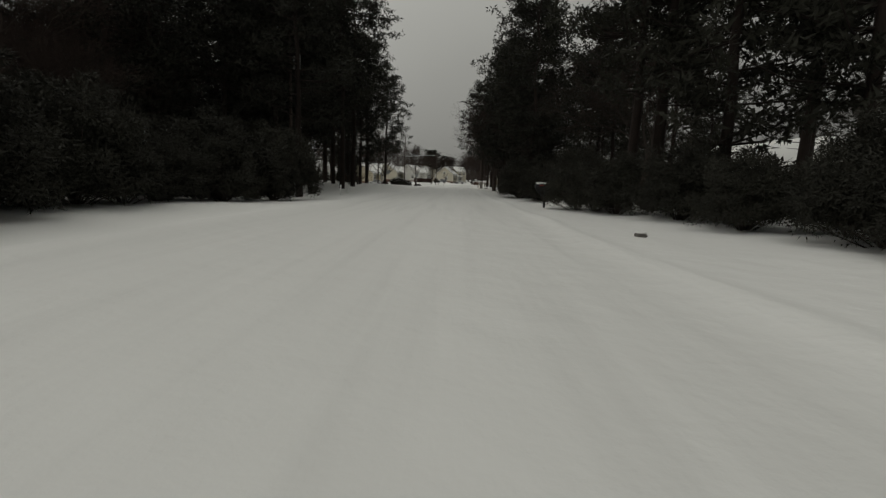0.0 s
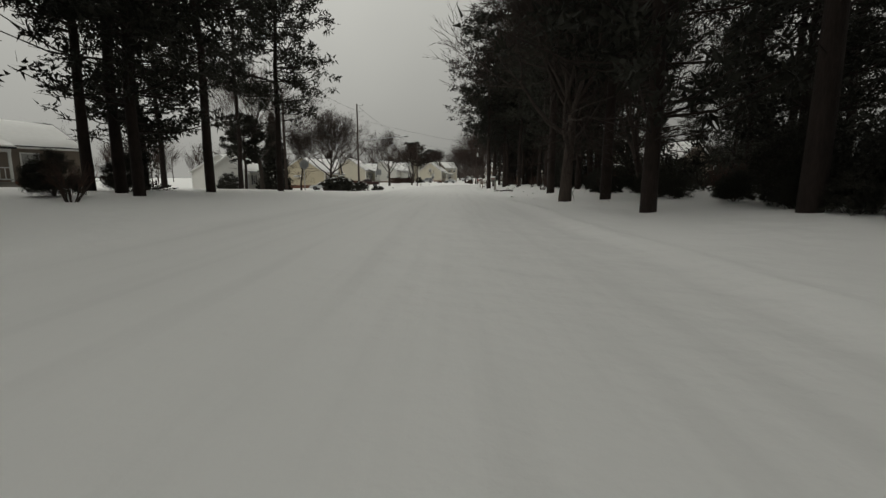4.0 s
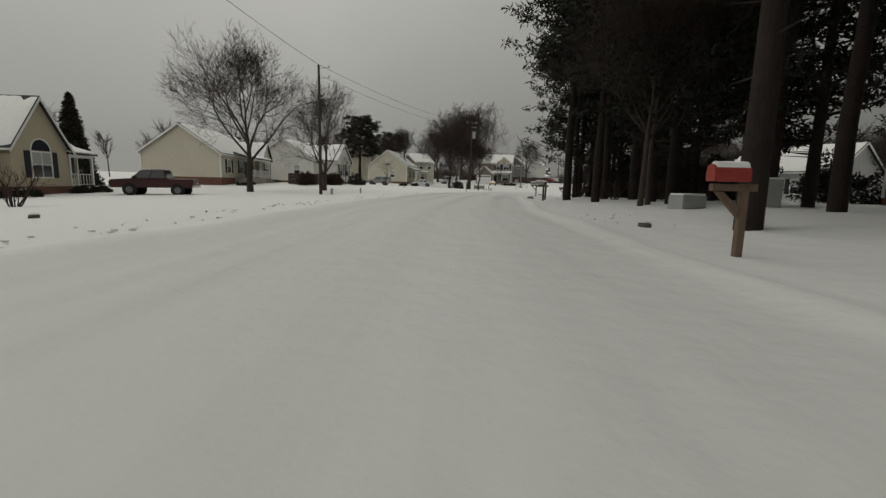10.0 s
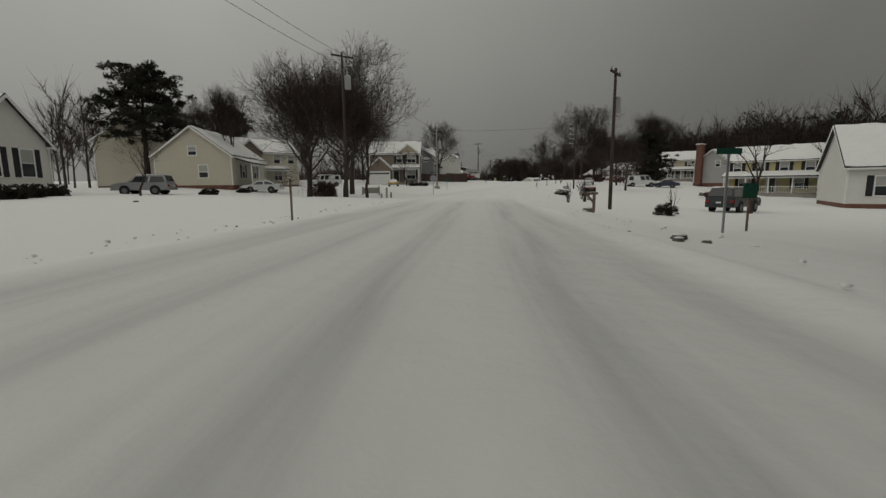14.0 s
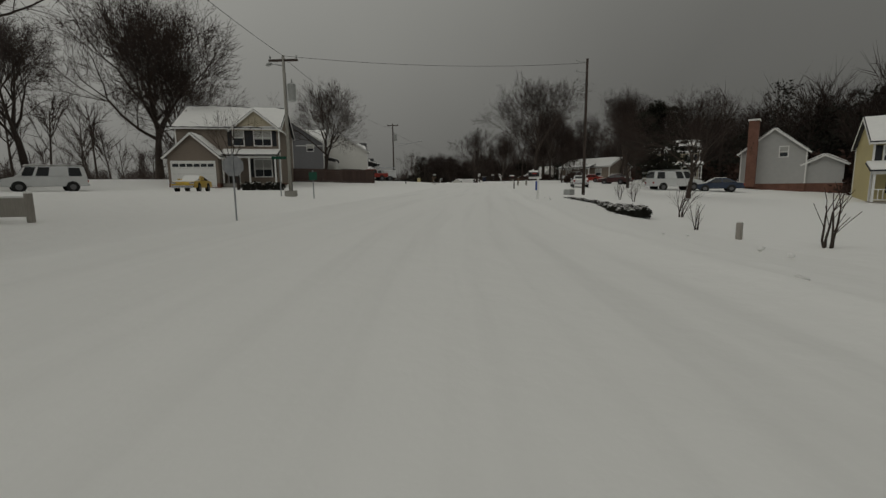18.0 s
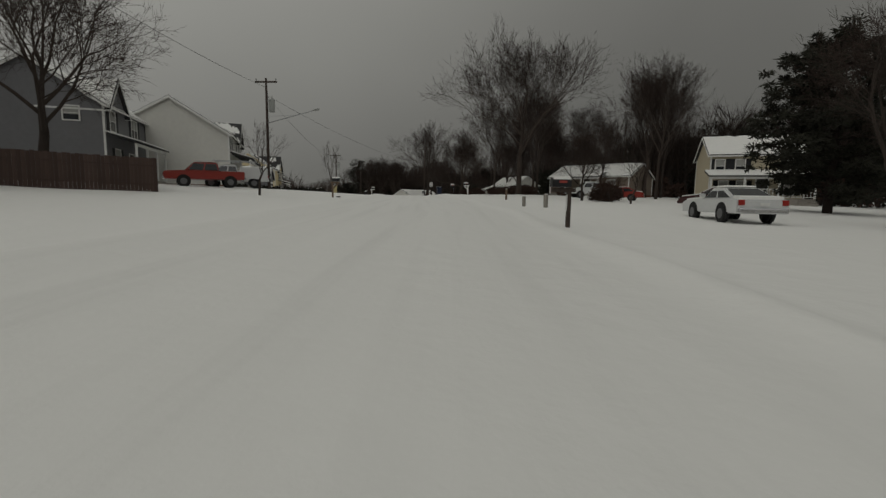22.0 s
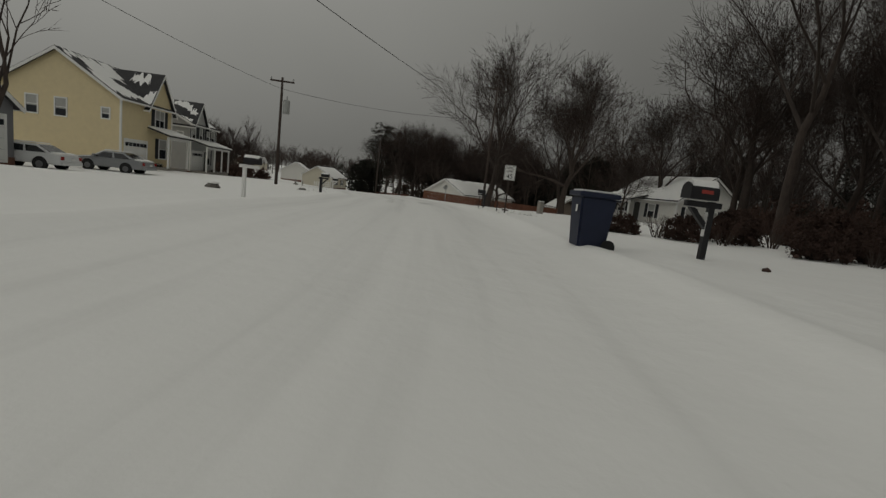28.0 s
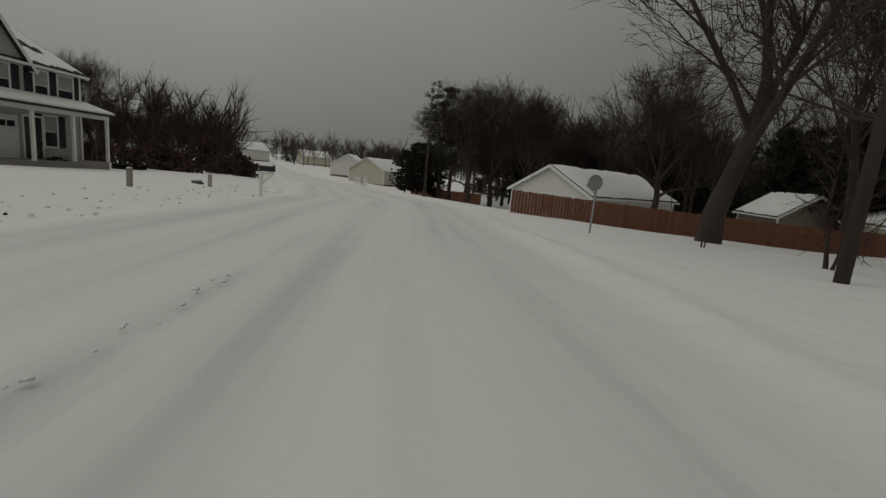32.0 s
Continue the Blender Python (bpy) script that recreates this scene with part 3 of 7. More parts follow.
def pine_template(seed, h, r, first=0.4, reach=0.17, tiers=26, tufts=26, name="pine_tree", label="tall dark loblolly pine with a bare lower trunk"):
    rng = np.random.default_rng(seed)
    trunk, limbs, cents, sizes = [], [], [], []
    pts = [np.array([0, 0, -0.3])]
    for i in range(1, 9):
        pts.append(np.array([rng.normal(0, 0.012) * h * i / 8, rng.normal(0, 0.012) * h * i / 8, h * i / 8]))
    for i in range(8):
        trunk.append((pts[i], pts[i + 1], r * (1.15 - i / 8) + 0.02, r * (1.15 - (i + 1) / 8) + 0.02))
    for k in range(tiers):
        f = first + (1 - first) * (k + rng.uniform(0, 0.8)) / tiers
        z = h * min(f, 0.99)
        base = np.array([np.interp(z, [p[2] for p in pts], [p[0] for p in pts]), np.interp(z, [p[2] for p in pts], [p[1] for p in pts]), z])
        for _ in range(rng.integers(2, 5)):
            a = rng.uniform(0, 2 * math.pi)
            shape = math.sin(math.pi * min(1, 0.18 + 0.8 * (f - first) / (1 - first))) ** 0.7
            L = h * reach * rng.uniform(0.55, 1.1) * (0.35 + 0.75 * shape)
            d = np.array([math.cos(a), math.sin(a), rng.uniform(-0.1, 0.35)])
            mid = base + d * L * 0.55 + np.array([0, 0, -0.04 * L])
            tip = base + d * L + np.array([0, 0, 0.1 * L])
            limbs += [(base, mid, 0.05 * r / 0.2, 0.03), (mid, tip, 0.03, 0.012)]
            for g in (0.45, 0.62, 0.78, 0.92, 1.05):
                q = base + (tip - base) * g + rng.normal(0, 0.09 * L, 3)
                cents.append(q)
                sizes.append(rng.uniform(0.35, 0.65) * (0.6 + 0.05 * h / 2))
    for f in np.linspace(0.12, first, 6):
        a = rng.uniform(0, 6.28)
        z = h * f
        b = np.array([0, 0, z])
        limbs.append((b, b + np.array([math.cos(a), math.sin(a), 0.1]) * rng.uniform(0.5, 1.6), 0.025, 0.008))
    t = thing(name, label, "tree")
    part("trunk", branch_mesh(trunk, "trunk", BARK, 9), BARK, t)
    tagged(part("bough", branch_mesh(limbs, "bough", BARK, 4), BARK, t), kind="stuff")
    tagged(part("foliage", needle_cloud(rng, cents, sizes, tufts, 0.3, NEEDLE, "foliage", width=0.055), NEEDLE, t), kind="stuff")
    return t


def conifer_template(seed, h, w, name="conifer", label="dark conical evergreen tree"):
    rng = np.random.default_rng(seed)
    cents, sizes = [], []
    n = int(420)
    for _ in range(n):
        f = rng.uniform(0, 1) ** 1.4
        rad = w * (1 - f) ** 0.8 * rng.uniform(0.55, 1.0)
        a = rng.uniform(0, 6.28)
        cents.append((math.cos(a) * rad, math.sin(a) * rad, 0.25 + f * (h - 0.25)))
        sizes.append(0.34 * (1.15 - 0.6 * f) * w / 1.5)
    t = thing(name, label, "tree")
    part("trunk", branch_mesh([(np.array([0, 0, -0.2]), np.array([0, 0, h * 0.9]), 0.14, 0.02)], "trunk", BARK, 8), BARK, t)
    tagged(part("foliage", needle_cloud(rng, cents, sizes, 44, 0.2, LEAF, "foliage", flat=0.8, width=0.06), LEAF, t), kind="stuff")
    return t


def bush_template(seed, w, d, h, n=90, snow=0.0, mat=None, name="bush", label="dark dense evergreen shrub in snow", density=60, leaf=0.09, thin=0.035):
    rng = np.random.default_rng(seed)
    cents, sizes, caps = [], [], []
    for _ in range(n):
        a, b = rng.uniform(0, 6.28), rng.uniform(0, 1)
        f = math.sqrt(b)
        z = h * (0.12 + 0.8 * rng.uniform(0, 1) * math.sqrt(max(0.05, 1 - f * f * 0.8)))
        cents.append((math.cos(a) * f * w * 0.42, math.sin(a) * f * d * 0.42, z))
        sizes.append(0.16 * (w + d) * 0.5 * rng.uniform(0.7, 1.3) * 0.6)
    t = thing(name, label, "bush")
    stems = [(np.array([0, 0, -0.1]), np.array(c), 0.02, 0.006) for c in cents[:: max(1, n // 25)]]
    tagged(part("stem", branch_mesh(stems, "stem", BARE, 3), BARE, t), kind="stuff")
    tagged(part("foliage", needle_cloud(rng, cents, sizes, density, leaf, mat or LEAF, "foliage", flat=0.8, width=thin), mat or LEAF, t), kind="stuff")
    if snow:
        bm = bmesh.new()
        for c, s in zip(cents, sizes):
            if c[2] > h * 0.5 and rng.uniform() < snow:
                k = s * rng.uniform(0.4, 0.8)
                bmesh.ops.create_icosphere(bm, subdivisions=1, radius=1, matrix=Matrix.Translation((c[0] + rng.normal(0, 0.05), c[1] + rng.normal(0, 0.05), c[2] + s * 0.45)) @ Matrix.Diagonal((k, k * rng.uniform(0.6, 1), k * 0.35, 1)))
        tagged(part("snow_cap", bm, SNOW, t, "patches of snow on the shrub", smooth=True), kind="stuff")
    return t


def stem_shrub_template(seed, h, stems=7, spread=0.35, depth=2, name="crape_myrtle", label="pruned leafless crape myrtle with several bare stems", mat=None, low=0.0):
    rng = np.random.default_rng(seed)
    segs = []
    for i in range(stems):
        a = 2 * math.pi * i / stems + rng.uniform(-0.4, 0.4)
        tl = rng.uniform(0.4, 1) * spread
        d = np.array([math.cos(a) * tl, math.sin(a) * tl, 1.0])
        d /= np.linalg.norm(d)
        grow(rng, segs, np.array([math.cos(a) * 0.08, math.sin(a) * 0.08, -0.1]), d, h * rng.uniform(0.45, 0.6), 0.035 * h / 2, depth, 0.05, 0.45, 1, 0.005)
    t = thing(name, label, "shrub")
    tagged(part("stem", branch_mesh([s[:4] for s in segs if s[4] >= depth], "stem", mat or BARE, 6), BARE, t), kind="stuff")
    tagged(part("twig", branch_mesh([s[:4] for s in segs if s[4] < depth], "twig", mat or DEADLEAF, 3), DEADLEAF, t), kind="stuff")
    return t


def woodland(name, label, spots, heights, seed, mat, limbs=9, twigs=5, reach=0.34, low=0.3, wide=0.05):
    """A far wood too dense to count: every tree has a trunk, forked limbs and sprays of twigs."""
    rng = np.random.default_rng(seed)
    tubes, blades = [], []
    for (x, y), h in zip(spots, heights):
        base = np.array([x, y, gz(x, y) - 0.3])
        top = base + np.array([rng.normal(0, 0.4), rng.normal(0, 0.4), h * 0.8])
        tubes.append((base, top, 0.016 * h, 0.05))
        for _ in range(limbs):
            f = rng.uniform(low, 0.95)
            p = base + (top - base) * f
            a = rng.uniform(0, 6.28)
            L = h * reach * rng.uniform(0.6, 1.15) * (1.15 - 0.55 * f)
            dd = np.array([math.cos(a), math.sin(a), rng.uniform(0.7, 1.9)])
            dd /= np.linalg.norm(dd)
            m = p + dd * L * 0.6
            q = m + (dd + np.array([0, 0, 0.35])) * L * 0.5
            tubes += [(p, m, 0.004 * h + 0.02, 0.03), (m, q, 0.03, 0.012)]
            for _ in range(twigs):
                g = rng.uniform(0.25, 1.0)
                s = p + (q - p) * g
                e = dd + rng.normal(0, 0.55, 3) + np.array([0, 0, 0.2])
                blades.append((s, s + e * L * rng.uniform(0.25, 0.5), wide * 0.5))
    a = thing(name, label, "wood", kind="stuff")
    tagged(part("trunk", branch_mesh(tubes, "trunk", BARE, 3), BARE, a), kind="stuff")
    tagged(part("twig", blade_mesh(blades, "twig", mat, 1.0), mat, a), kind="stuff")
    return a


def evergreen_mass(name, label, spots, sizes, seed, mat, blades=420, blade=0.5, slim=0.28):
    """Far or hidden evergreens as one mass of leaf blades over many uneven crowns."""
    rng = np.random.default_rng(seed)
    cents, rads = [], []
    for (x, y), (w, h) in zip(spots, sizes):
        z = gz(x, y)
        for _ in range(14):
            f = rng.uniform(0.02, 1)
            r = w * (1.05 - f) ** 0.6 * rng.uniform(0.1, 0.75)
            a = rng.uniform(0, 6.28)
            cents.append((x + math.cos(a) * r, y + math.sin(a) * r, z + f * h * 0.92))
            rads.append(w * 0.42 * rng.uniform(0.6, 1.1))
    a = thing(name, label, "wood", kind="stuff")
    tagged(part("foliage", needle_cloud(rng, cents, rads, blades // 14, blade, mat, "foliage", flat=0.7, width=blade * slim), mat, a), kind="stuff")
    return a

# ---- houses ----
def on_wall(wall, w, d, u, z):
    """The pose of something on a wall: u runs to the right as one looks at that wall from outside."""
    return {"f": pose(u, 0, z), "r": pose(w / 2, d / 2 + u, z, 0, 0, 90), "l": pose(-w / 2, d / 2 - u, z, 0, 0, -90), "b": pose(-u, d, z, 0, 0, 180)}[wall]


def put_part(name, bm, mat, parent, m, label=""):
    ob = part(name, bm, mat, parent, label)
    ob.matrix_local = m
    return ob


def lattice(xs, zs, solid, y0, y1):
    """One joined bar-work: the cells of a grid that are solid, with thickness."""
    bm = bmesh.new()
    vs = {}

    def v(i, j, k):
        if (i, j, k) not in vs:
            vs[i, j, k] = bm.verts.new((xs[i], y0 if k == 0 else y1, zs[j]))
        return vs[i, j, k]

    nx, nz = len(xs) - 1, len(zs) - 1
    full = {(i, j) for i in range(nx) for j in range(nz) if solid(i, j)}
    for i, j in full:
        bm.faces.new((v(i, j, 0), v(i + 1, j, 0), v(i + 1, j + 1, 0), v(i, j + 1, 0)))
        bm.faces.new((v(i, j, 1), v(i, j + 1, 1), v(i + 1, j + 1, 1), v(i + 1, j, 1)))
        if (i - 1, j) not in full:
            bm.faces.new((v(i, j, 0), v(i, j + 1, 0), v(i, j + 1, 1), v(i, j, 1)))
        if (i + 1, j) not in full:
            bm.faces.new((v(i + 1, j, 0), v(i + 1, j, 1), v(i + 1, j + 1, 1), v(i + 1, j + 1, 0)))
        if (i, j - 1) not in full:
            bm.faces.new((v(i, j, 0), v(i, j, 1), v(i + 1, j, 1), v(i + 1, j, 0)))
        if (i, j + 1) not in full:
            bm.faces.new((v(i, j + 1, 0), v(i + 1, j + 1, 0), v(i + 1, j + 1, 1), v(i, j + 1, 1)))
    bmesh.ops.recalc_face_normals(bm, faces=bm.faces)
    return bm


def frame_bm(w, h, t=0.09, y0=-0.05, y1=0.01, bars=()):
    xs, zs = [-w / 2 - t, -w / 2], [-t, 0]
    for kind, f in bars:
        if kind == "v":
            xs += [w * f - w / 2 - 0.02, w * f - w / 2 + 0.02]
        else:
            zs += [h * f - 0.025, h * f + 0.025]
    xs += [w / 2, w / 2 + t]
    zs += [h, h + t]
    return lattice(xs, zs, lambda i, j: i % 2 == 0 or j % 2 == 0, y0, y1)


def window(parent, m, w=0.9, h=1.4, shutters=True, blind=0.5, double=False, arch=False):
    bars = [("h", 0.5)] + ([("v", 0.5)] if double else [])
    win = put_part("window", frame_bm(w, h, bars=bars), WHITE, parent, m, "white framed sash window")
    part("pane", boxed(-w / 2, w / 2, -0.012, 0.0, 0, h), PANE, win, "dark glass pane")
    if blind:
        part("blind", boxed(-w / 2 + 0.02, w / 2 - 0.02, -0.02, -0.014, h * (1 - blind), h), BLIND, win, "lowered white blind")
    if arch:
        bm = bmesh.new()
        k = 10
        prism(bm, [(-w / 2, 0.0)] + [(-w / 2 * math.cos(math.pi * i / k), w / 2 * math.sin(math.pi * i / k)) for i in range(1, k)] + [(w / 2, 0.0)], "y", -0.02, 0.0)
        a = part("fan_light", bm, PANE, win, "half-round light over the window")
        a.location = (0, 0, h + 0.12)
        bm = bmesh.new()
        for i in range(k):
            a0, a1 = math.pi * i / k, math.pi * (i + 1) / k
            tube(bm, (-(w / 2 + 0.04) * math.cos(a0), -0.02, h + 0.12 + (w / 2 + 0.04) * math.sin(a0)), (-(w / 2 + 0.04) * math.cos(a1), -0.02, h + 0.12 + (w / 2 + 0.04) * math.sin(a1)), 0.045, 0.045, 5)
        part("arch_trim", bm, WHITE, win)
    if shutters:
        for s in (-1, 1):
            sh = part("shutter", boxed(-0.2, 0.2, -0.045, 0.0, -0.06, h + 0.08, bevel=0.008), SHUTTER, win, "black louvred shutter")
            sh.location = (s * (w / 2 + 0.32), 0, 0)
    return win


def door(parent, m, w=0.92, h=2.05, mat=None):
    dr = put_part("door", boxed(-w / 2, w / 2, -0.04, 0.0, 0, h, bevel=0.01), mat or DOORMAT, parent, m, "dark panelled front door")
    part("door_frame", frame_bm(w, h, t=0.1), WHITE, dr)
    bm = bmesh.new()
    bmesh.ops.create_uvsphere(bm, u_segments=8, v_segments=6, radius=0.035, matrix=Matrix.Translation((w * 0.4, -0.08, 1.0)))
    part("door_knob", bm, METAL, dr)
    return dr


def garage_door(parent, m, w=4.8, h=2.1, lights=True, mat=None):
    gd = put_part("garage_door", frame_bm(w, h, t=0.12), WHITE, parent, m, "white panelled garage door")
    for i in range(4):
        part("door_panel", boxed(-w / 2, w / 2, -0.03, 0.0, h * i / 4 + 0.006, h * (i + 1) / 4 - 0.006, bevel=0.006), mat or WHITE, gd)
    if lights:
        for i in range(6):
            u = -w / 2 + w * (i + 0.5) / 6
            part("door_light", boxed(u - w / 14, u + w / 14, -0.04, -0.031, h * 0.8, h * 0.93), PANE, gd)
    return gd


def gable_bm(x0, x1, y0, y1, z0, eave, rise, ridge):
    bm = bmesh.new()
    if ridge == "x":
        ym = (y0 + y1) / 2
        prism(bm, [(y0, z0), (y1, z0), (y1, eave), (ym, eave + rise), (y0, eave)], "x", x0, x1)
    else:
        xm = (x0 + x1) / 2
        prism(bm, [(x0, z0), (x1, z0), (x1, eave), (xm, eave + rise), (x0, eave)], "y", y0, y1)
    return bm


def roof(parent, x0, x1, y0, y1, eave, rise, ridge, snow=1.0, over=0.3, bare_edge=0.25, seed=0):
    """Two shingled slopes with white rakes, and a snow blanket that leaves some shingles bare at its edges."""
    if ridge == "y":
        rot, a0, a1, b0, b1 = True, y0, y1, x0, x1
    else:
        rot, a0, a1, b0, b1 = False, x0, x1, y0, y1
    half = (b1 - b0) / 2
    bm_mid = (b0 + b1) / 2
    sl = rise / half
    rng = random.Random(seed)

    def flip(c):
        return (c[1], c[0], c[2]) if rot else c

    for s in (-1, 1):
        bm = bmesh.new()
        e = half + over
        pts = [(bm_mid, eave + rise + 0.02), (bm_mid + s * e, eave - over * sl + 0.02), (bm_mid + s * e, eave - over * sl + 0.14), (bm_mid, eave + rise + 0.14)]
        lo = [bm.verts.new(flip((a0 - over, p[0], p[1]))) for p in pts]
        hi = [bm.verts.new(flip((a1 + over, p[0], p[1]))) for p in pts]
        bm.faces.new(lo)
        bm.faces.new(hi[::-1])
        for i in range(4):
            bm.faces.new((lo[i], hi[i], hi[(i + 1) % 4], lo[(i + 1) % 4]))
        bmesh.ops.recalc_face_normals(bm, faces=bm.faces)
        part("roof", bm, SHINGLE, parent, "dark shingled roof slope")
        if snow:
            n = 18 if snow >= 1 else 40
            bm = bmesh.new()
            grid = []
            fs = (0, 0.04, 0.35, 0.7, 0.97, 1) if snow >= 1 else tuple(k / 14 for k in range(15))
            for i in range(n + 1):
                a = a0 - over + 0.06 + (a1 - a0 + 2 * over - 0.12) * i / n
                inner = 0.02 + bare_edge * rng.uniform(0, 1) * (1 if rng.random() < 0.5 else 0.2)
                outer = e - 0.04 - bare_edge * rng.uniform(0, 0.5)
                row = []
                for f in fs:
                    b = inner + (outer - inner) * f
                    th = 0.0 if f in (0, 1) else 0.1 + rng.uniform(-0.02, 0.03)
                    if snow < 1:
                        th = 0.03 + rng.uniform(0, 0.03)
                    if i in (0, n):
                        th *= 0.15
                    row.append(bm.verts.new(flip((a, bm_mid + s * b, eave + rise - b * sl + 0.142 + th))))
                grid.append(row)
            for i in range(n):
                for k in range(len(fs) - 1):
                    u, v = i * 0.3 + seed, k * 0.5 + s * 2.0
                    drift = 0.5 + 0.28 * math.sin(u * 0.8 + 1.7 * math.sin(v * 0.7)) + 0.22 * math.sin(v * 1.1 + 1.3 * math.sin(u * 0.6)) + rng.uniform(-0.06, 0.06)
                    if snow >= 1 or drift < snow:
                        bm.faces.new((grid[i][k], grid[i + 1][k], grid[i + 1][k + 1], grid[i][k + 1]))
            bmesh.ops.delete(bm, geom=[v for v in bm.verts if not v.link_faces], context="VERTS")
            bmesh.ops.recalc_face_normals(bm, faces=bm.faces)
            part("roof_snow", bm, SNOW, parent, "snow lying on the roof", smooth=True)
    for a in (a0 - over - 0.02, a1 + over - 0.01):
        for s in (-1, 1):
            bm = bmesh.new()
            e = half + over
            pts = [(bm_mid, eave + rise - 0.12), (bm_mid + s * e, eave - over * sl - 0.12), (bm_mid + s * e, eave - over * sl + 0.1), (bm_mid, eave + rise + 0.1)]
            lo = [bm.verts.new(flip((a, p[0], p[1]))) for p in pts]
            hi = [bm.verts.new(flip((a + 0.03, p[0], p[1]))) for p in pts]
            bm.faces.new(lo)
            bm.faces.new(hi[::-1])
            for i in range(4):
                bm.faces.new((lo[i], hi[i], hi[(i + 1) % 4], lo[(i + 1) % 4]))
            bmesh.ops.recalc_face_normals(bm, faces=bm.faces)
            part("rake_board", bm, WHITE, parent)
    for s in (-1, 1):
        b = bm_mid + s * (half + over)
        c = sorted((b, b + s * 0.1))
        z = eave - over * sl
        q = [flip((a0 - over, c[0], z - 0.03)), flip((a1 + over, c[1], z + 0.09))]
        part("gutter", boxed(min(q[0][0], q[1][0]), max(q[0][0], q[1][0]), min(q[0][1], q[1][1]), max(q[0][1], q[1][1]), q[0][2], q[1][2]), WHITE, parent)


def house(label, x, y, rz, w, d, eave, rise, side, ridge="x", found=0.35, wings=(), wins=(), porch=None, doors=(), garages=(), chimney=None, snow=1.0, bare=0.25, dz=0.0, gable_front=None, corner=WHITE, z=None):
    """A house whose front wall lies along its own x axis at y = 0 and looks along -y."""
    m = pose(x, y, gz(x, y) + dz if z is None else z, 0, 0, rz)
    h = thing("house", label, "house", m, "houses along the road")
    part("foundation", boxed(-w / 2 - 0.02, w / 2 + 0.02, -0.02, d + 0.02, -1.2, found), BRICK, h, "brick foundation")
    part("wall", gable_bm(-w / 2, w / 2, 0, d, found, eave, rise, ridge), side, h, "lapped siding wall")
    for cx in (-w / 2, w / 2):
        for cy in (0, d):
            part("corner_trim", boxed(cx - 0.06, cx + 0.06, cy - 0.06, cy + 0.06, found, eave - 0.02), corner, h)
    roof(h, -w / 2, w / 2, 0, d, eave, rise, ridge, snow, bare_edge=bare, seed=int(abs(x * 7 + y)))
    for k, (x0, x1, y0, y1, e2, r2, rd, mat) in enumerate(wings):
        part("foundation", boxed(x0 - 0.02, x1 + 0.02, y0 - 0.02, y1, -1.2, found), BRICK, h)
        part("wall", gable_bm(x0, x1, y0, y1, found, e2, r2, rd), mat, h)
        roof(h, x0, x1, y0, y1, e2, r2, rd, snow, bare_edge=bare, seed=k + int(abs(x)))
    for item in wins:
        wall, u, zz, ww, hh = item[:5]
        opt = item[5] if len(item) > 5 else {}
        mm = on_wall(wall, w, d, u, zz) if wall in "frlb" else pose(u, float(wall), zz)
        window(h, mm, ww, hh, **opt)
    for wall, u, zz in doors:
        door(h, on_wall(wall, w, d, u, zz) if wall in "frlb" else pose(u, float(wall), zz))
    for wall, u, ww in garages:
        garage_door(h, on_wall(wall, w, d, u, 0.05) if wall in "frlb" else pose(u, float(wall), 0.05), ww)
    if porch:
        x0, x1, dep, top, fl = porch
        part("porch_floor", boxed(x0, x1, -dep, -0.03, -0.6, fl, bevel=0.02), GREYWOOD, h, "raised porch floor")
        bm = bmesh.new()
        prism(bm, [(-dep - 0.3, top), (0.0, top + 0.32 * dep), (0.0, top + 0.32 * dep + 0.12), (-dep - 0.3, top + 0.12)], "x", x0 - 0.2, x1 + 0.2)
        part("porch_roof", bm, SHINGLE, h)
        bm = bmesh.new()
        prism(bm, [(-dep - 0.28, top + 0.125), (-0.05, top + 0.32 * dep + 0.12), (-0.05, top + 0.32 * dep + 0.24), (-dep - 0.26, top + 0.22)], "x", x0 - 0.16, x1 + 0.16)
        part("porch_snow", bm, SNOW, h, "snow on the porch roof")
        part("porch_beam", boxed(x0, x1, -dep - 0.08, -dep + 0.08, top - 0.2, top), WHITE, h)
        n = max(2, int((x1 - x0) / 2.2) + 1)
        for i in range(n):
            px = x0 + 0.1 + (x1 - x0 - 0.2) * i / (n - 1)
            part("porch_column", boxed(px - 0.07, px + 0.07, -dep - 0.07, -dep + 0.07, fl, top - 0.2, bevel=0.01), WHITE, h, "white porch column")
        if fl > 0.3:
            for zz in (fl + 0.12, fl + 0.85):
                part("porch_rail", boxed(x0, x1, -dep - 0.03, -dep + 0.03, zz, zz + 0.06), WHITE, h)
            k = int((x1 - x0) / 0.26)
            first = None
            for i in range(k):
                px = x0 + (x1 - x0) * (i + 0.5) / k
                if first is None:
                    first = ob = part("baluster", boxed(-0.02, 0.02, -0.02, 0.02, 0, 0.67), WHITE, h)
                else:
                    ob = new("baluster", first.data)
                    ob.parent = h
                ob.location = (px, -dep, fl + 0.18)
            for i in range(3):
                part("step", boxed(x1 - 1.3, x1 - 0.1, -dep - 0.3 * (i + 1), -dep - 0.3 * i, -0.4, fl - fl / 4 * (i + 1)), GREYWOOD, h)
    if chimney:
        cx, cy, cw, ct, cm = chimney
        part("chimney", boxed(cx - cw / 2, cx + cw / 2, cy - 0.45, cy + 0.45, 0, ct, bevel=0.01), cm, h, "tall chimney stack")
        part("chimney_cap", boxed(cx - cw / 2 - 0.08, cx + cw / 2 + 0.08, cy - 0.53, cy + 0.53, ct, ct + 0.15), SNOW, h)
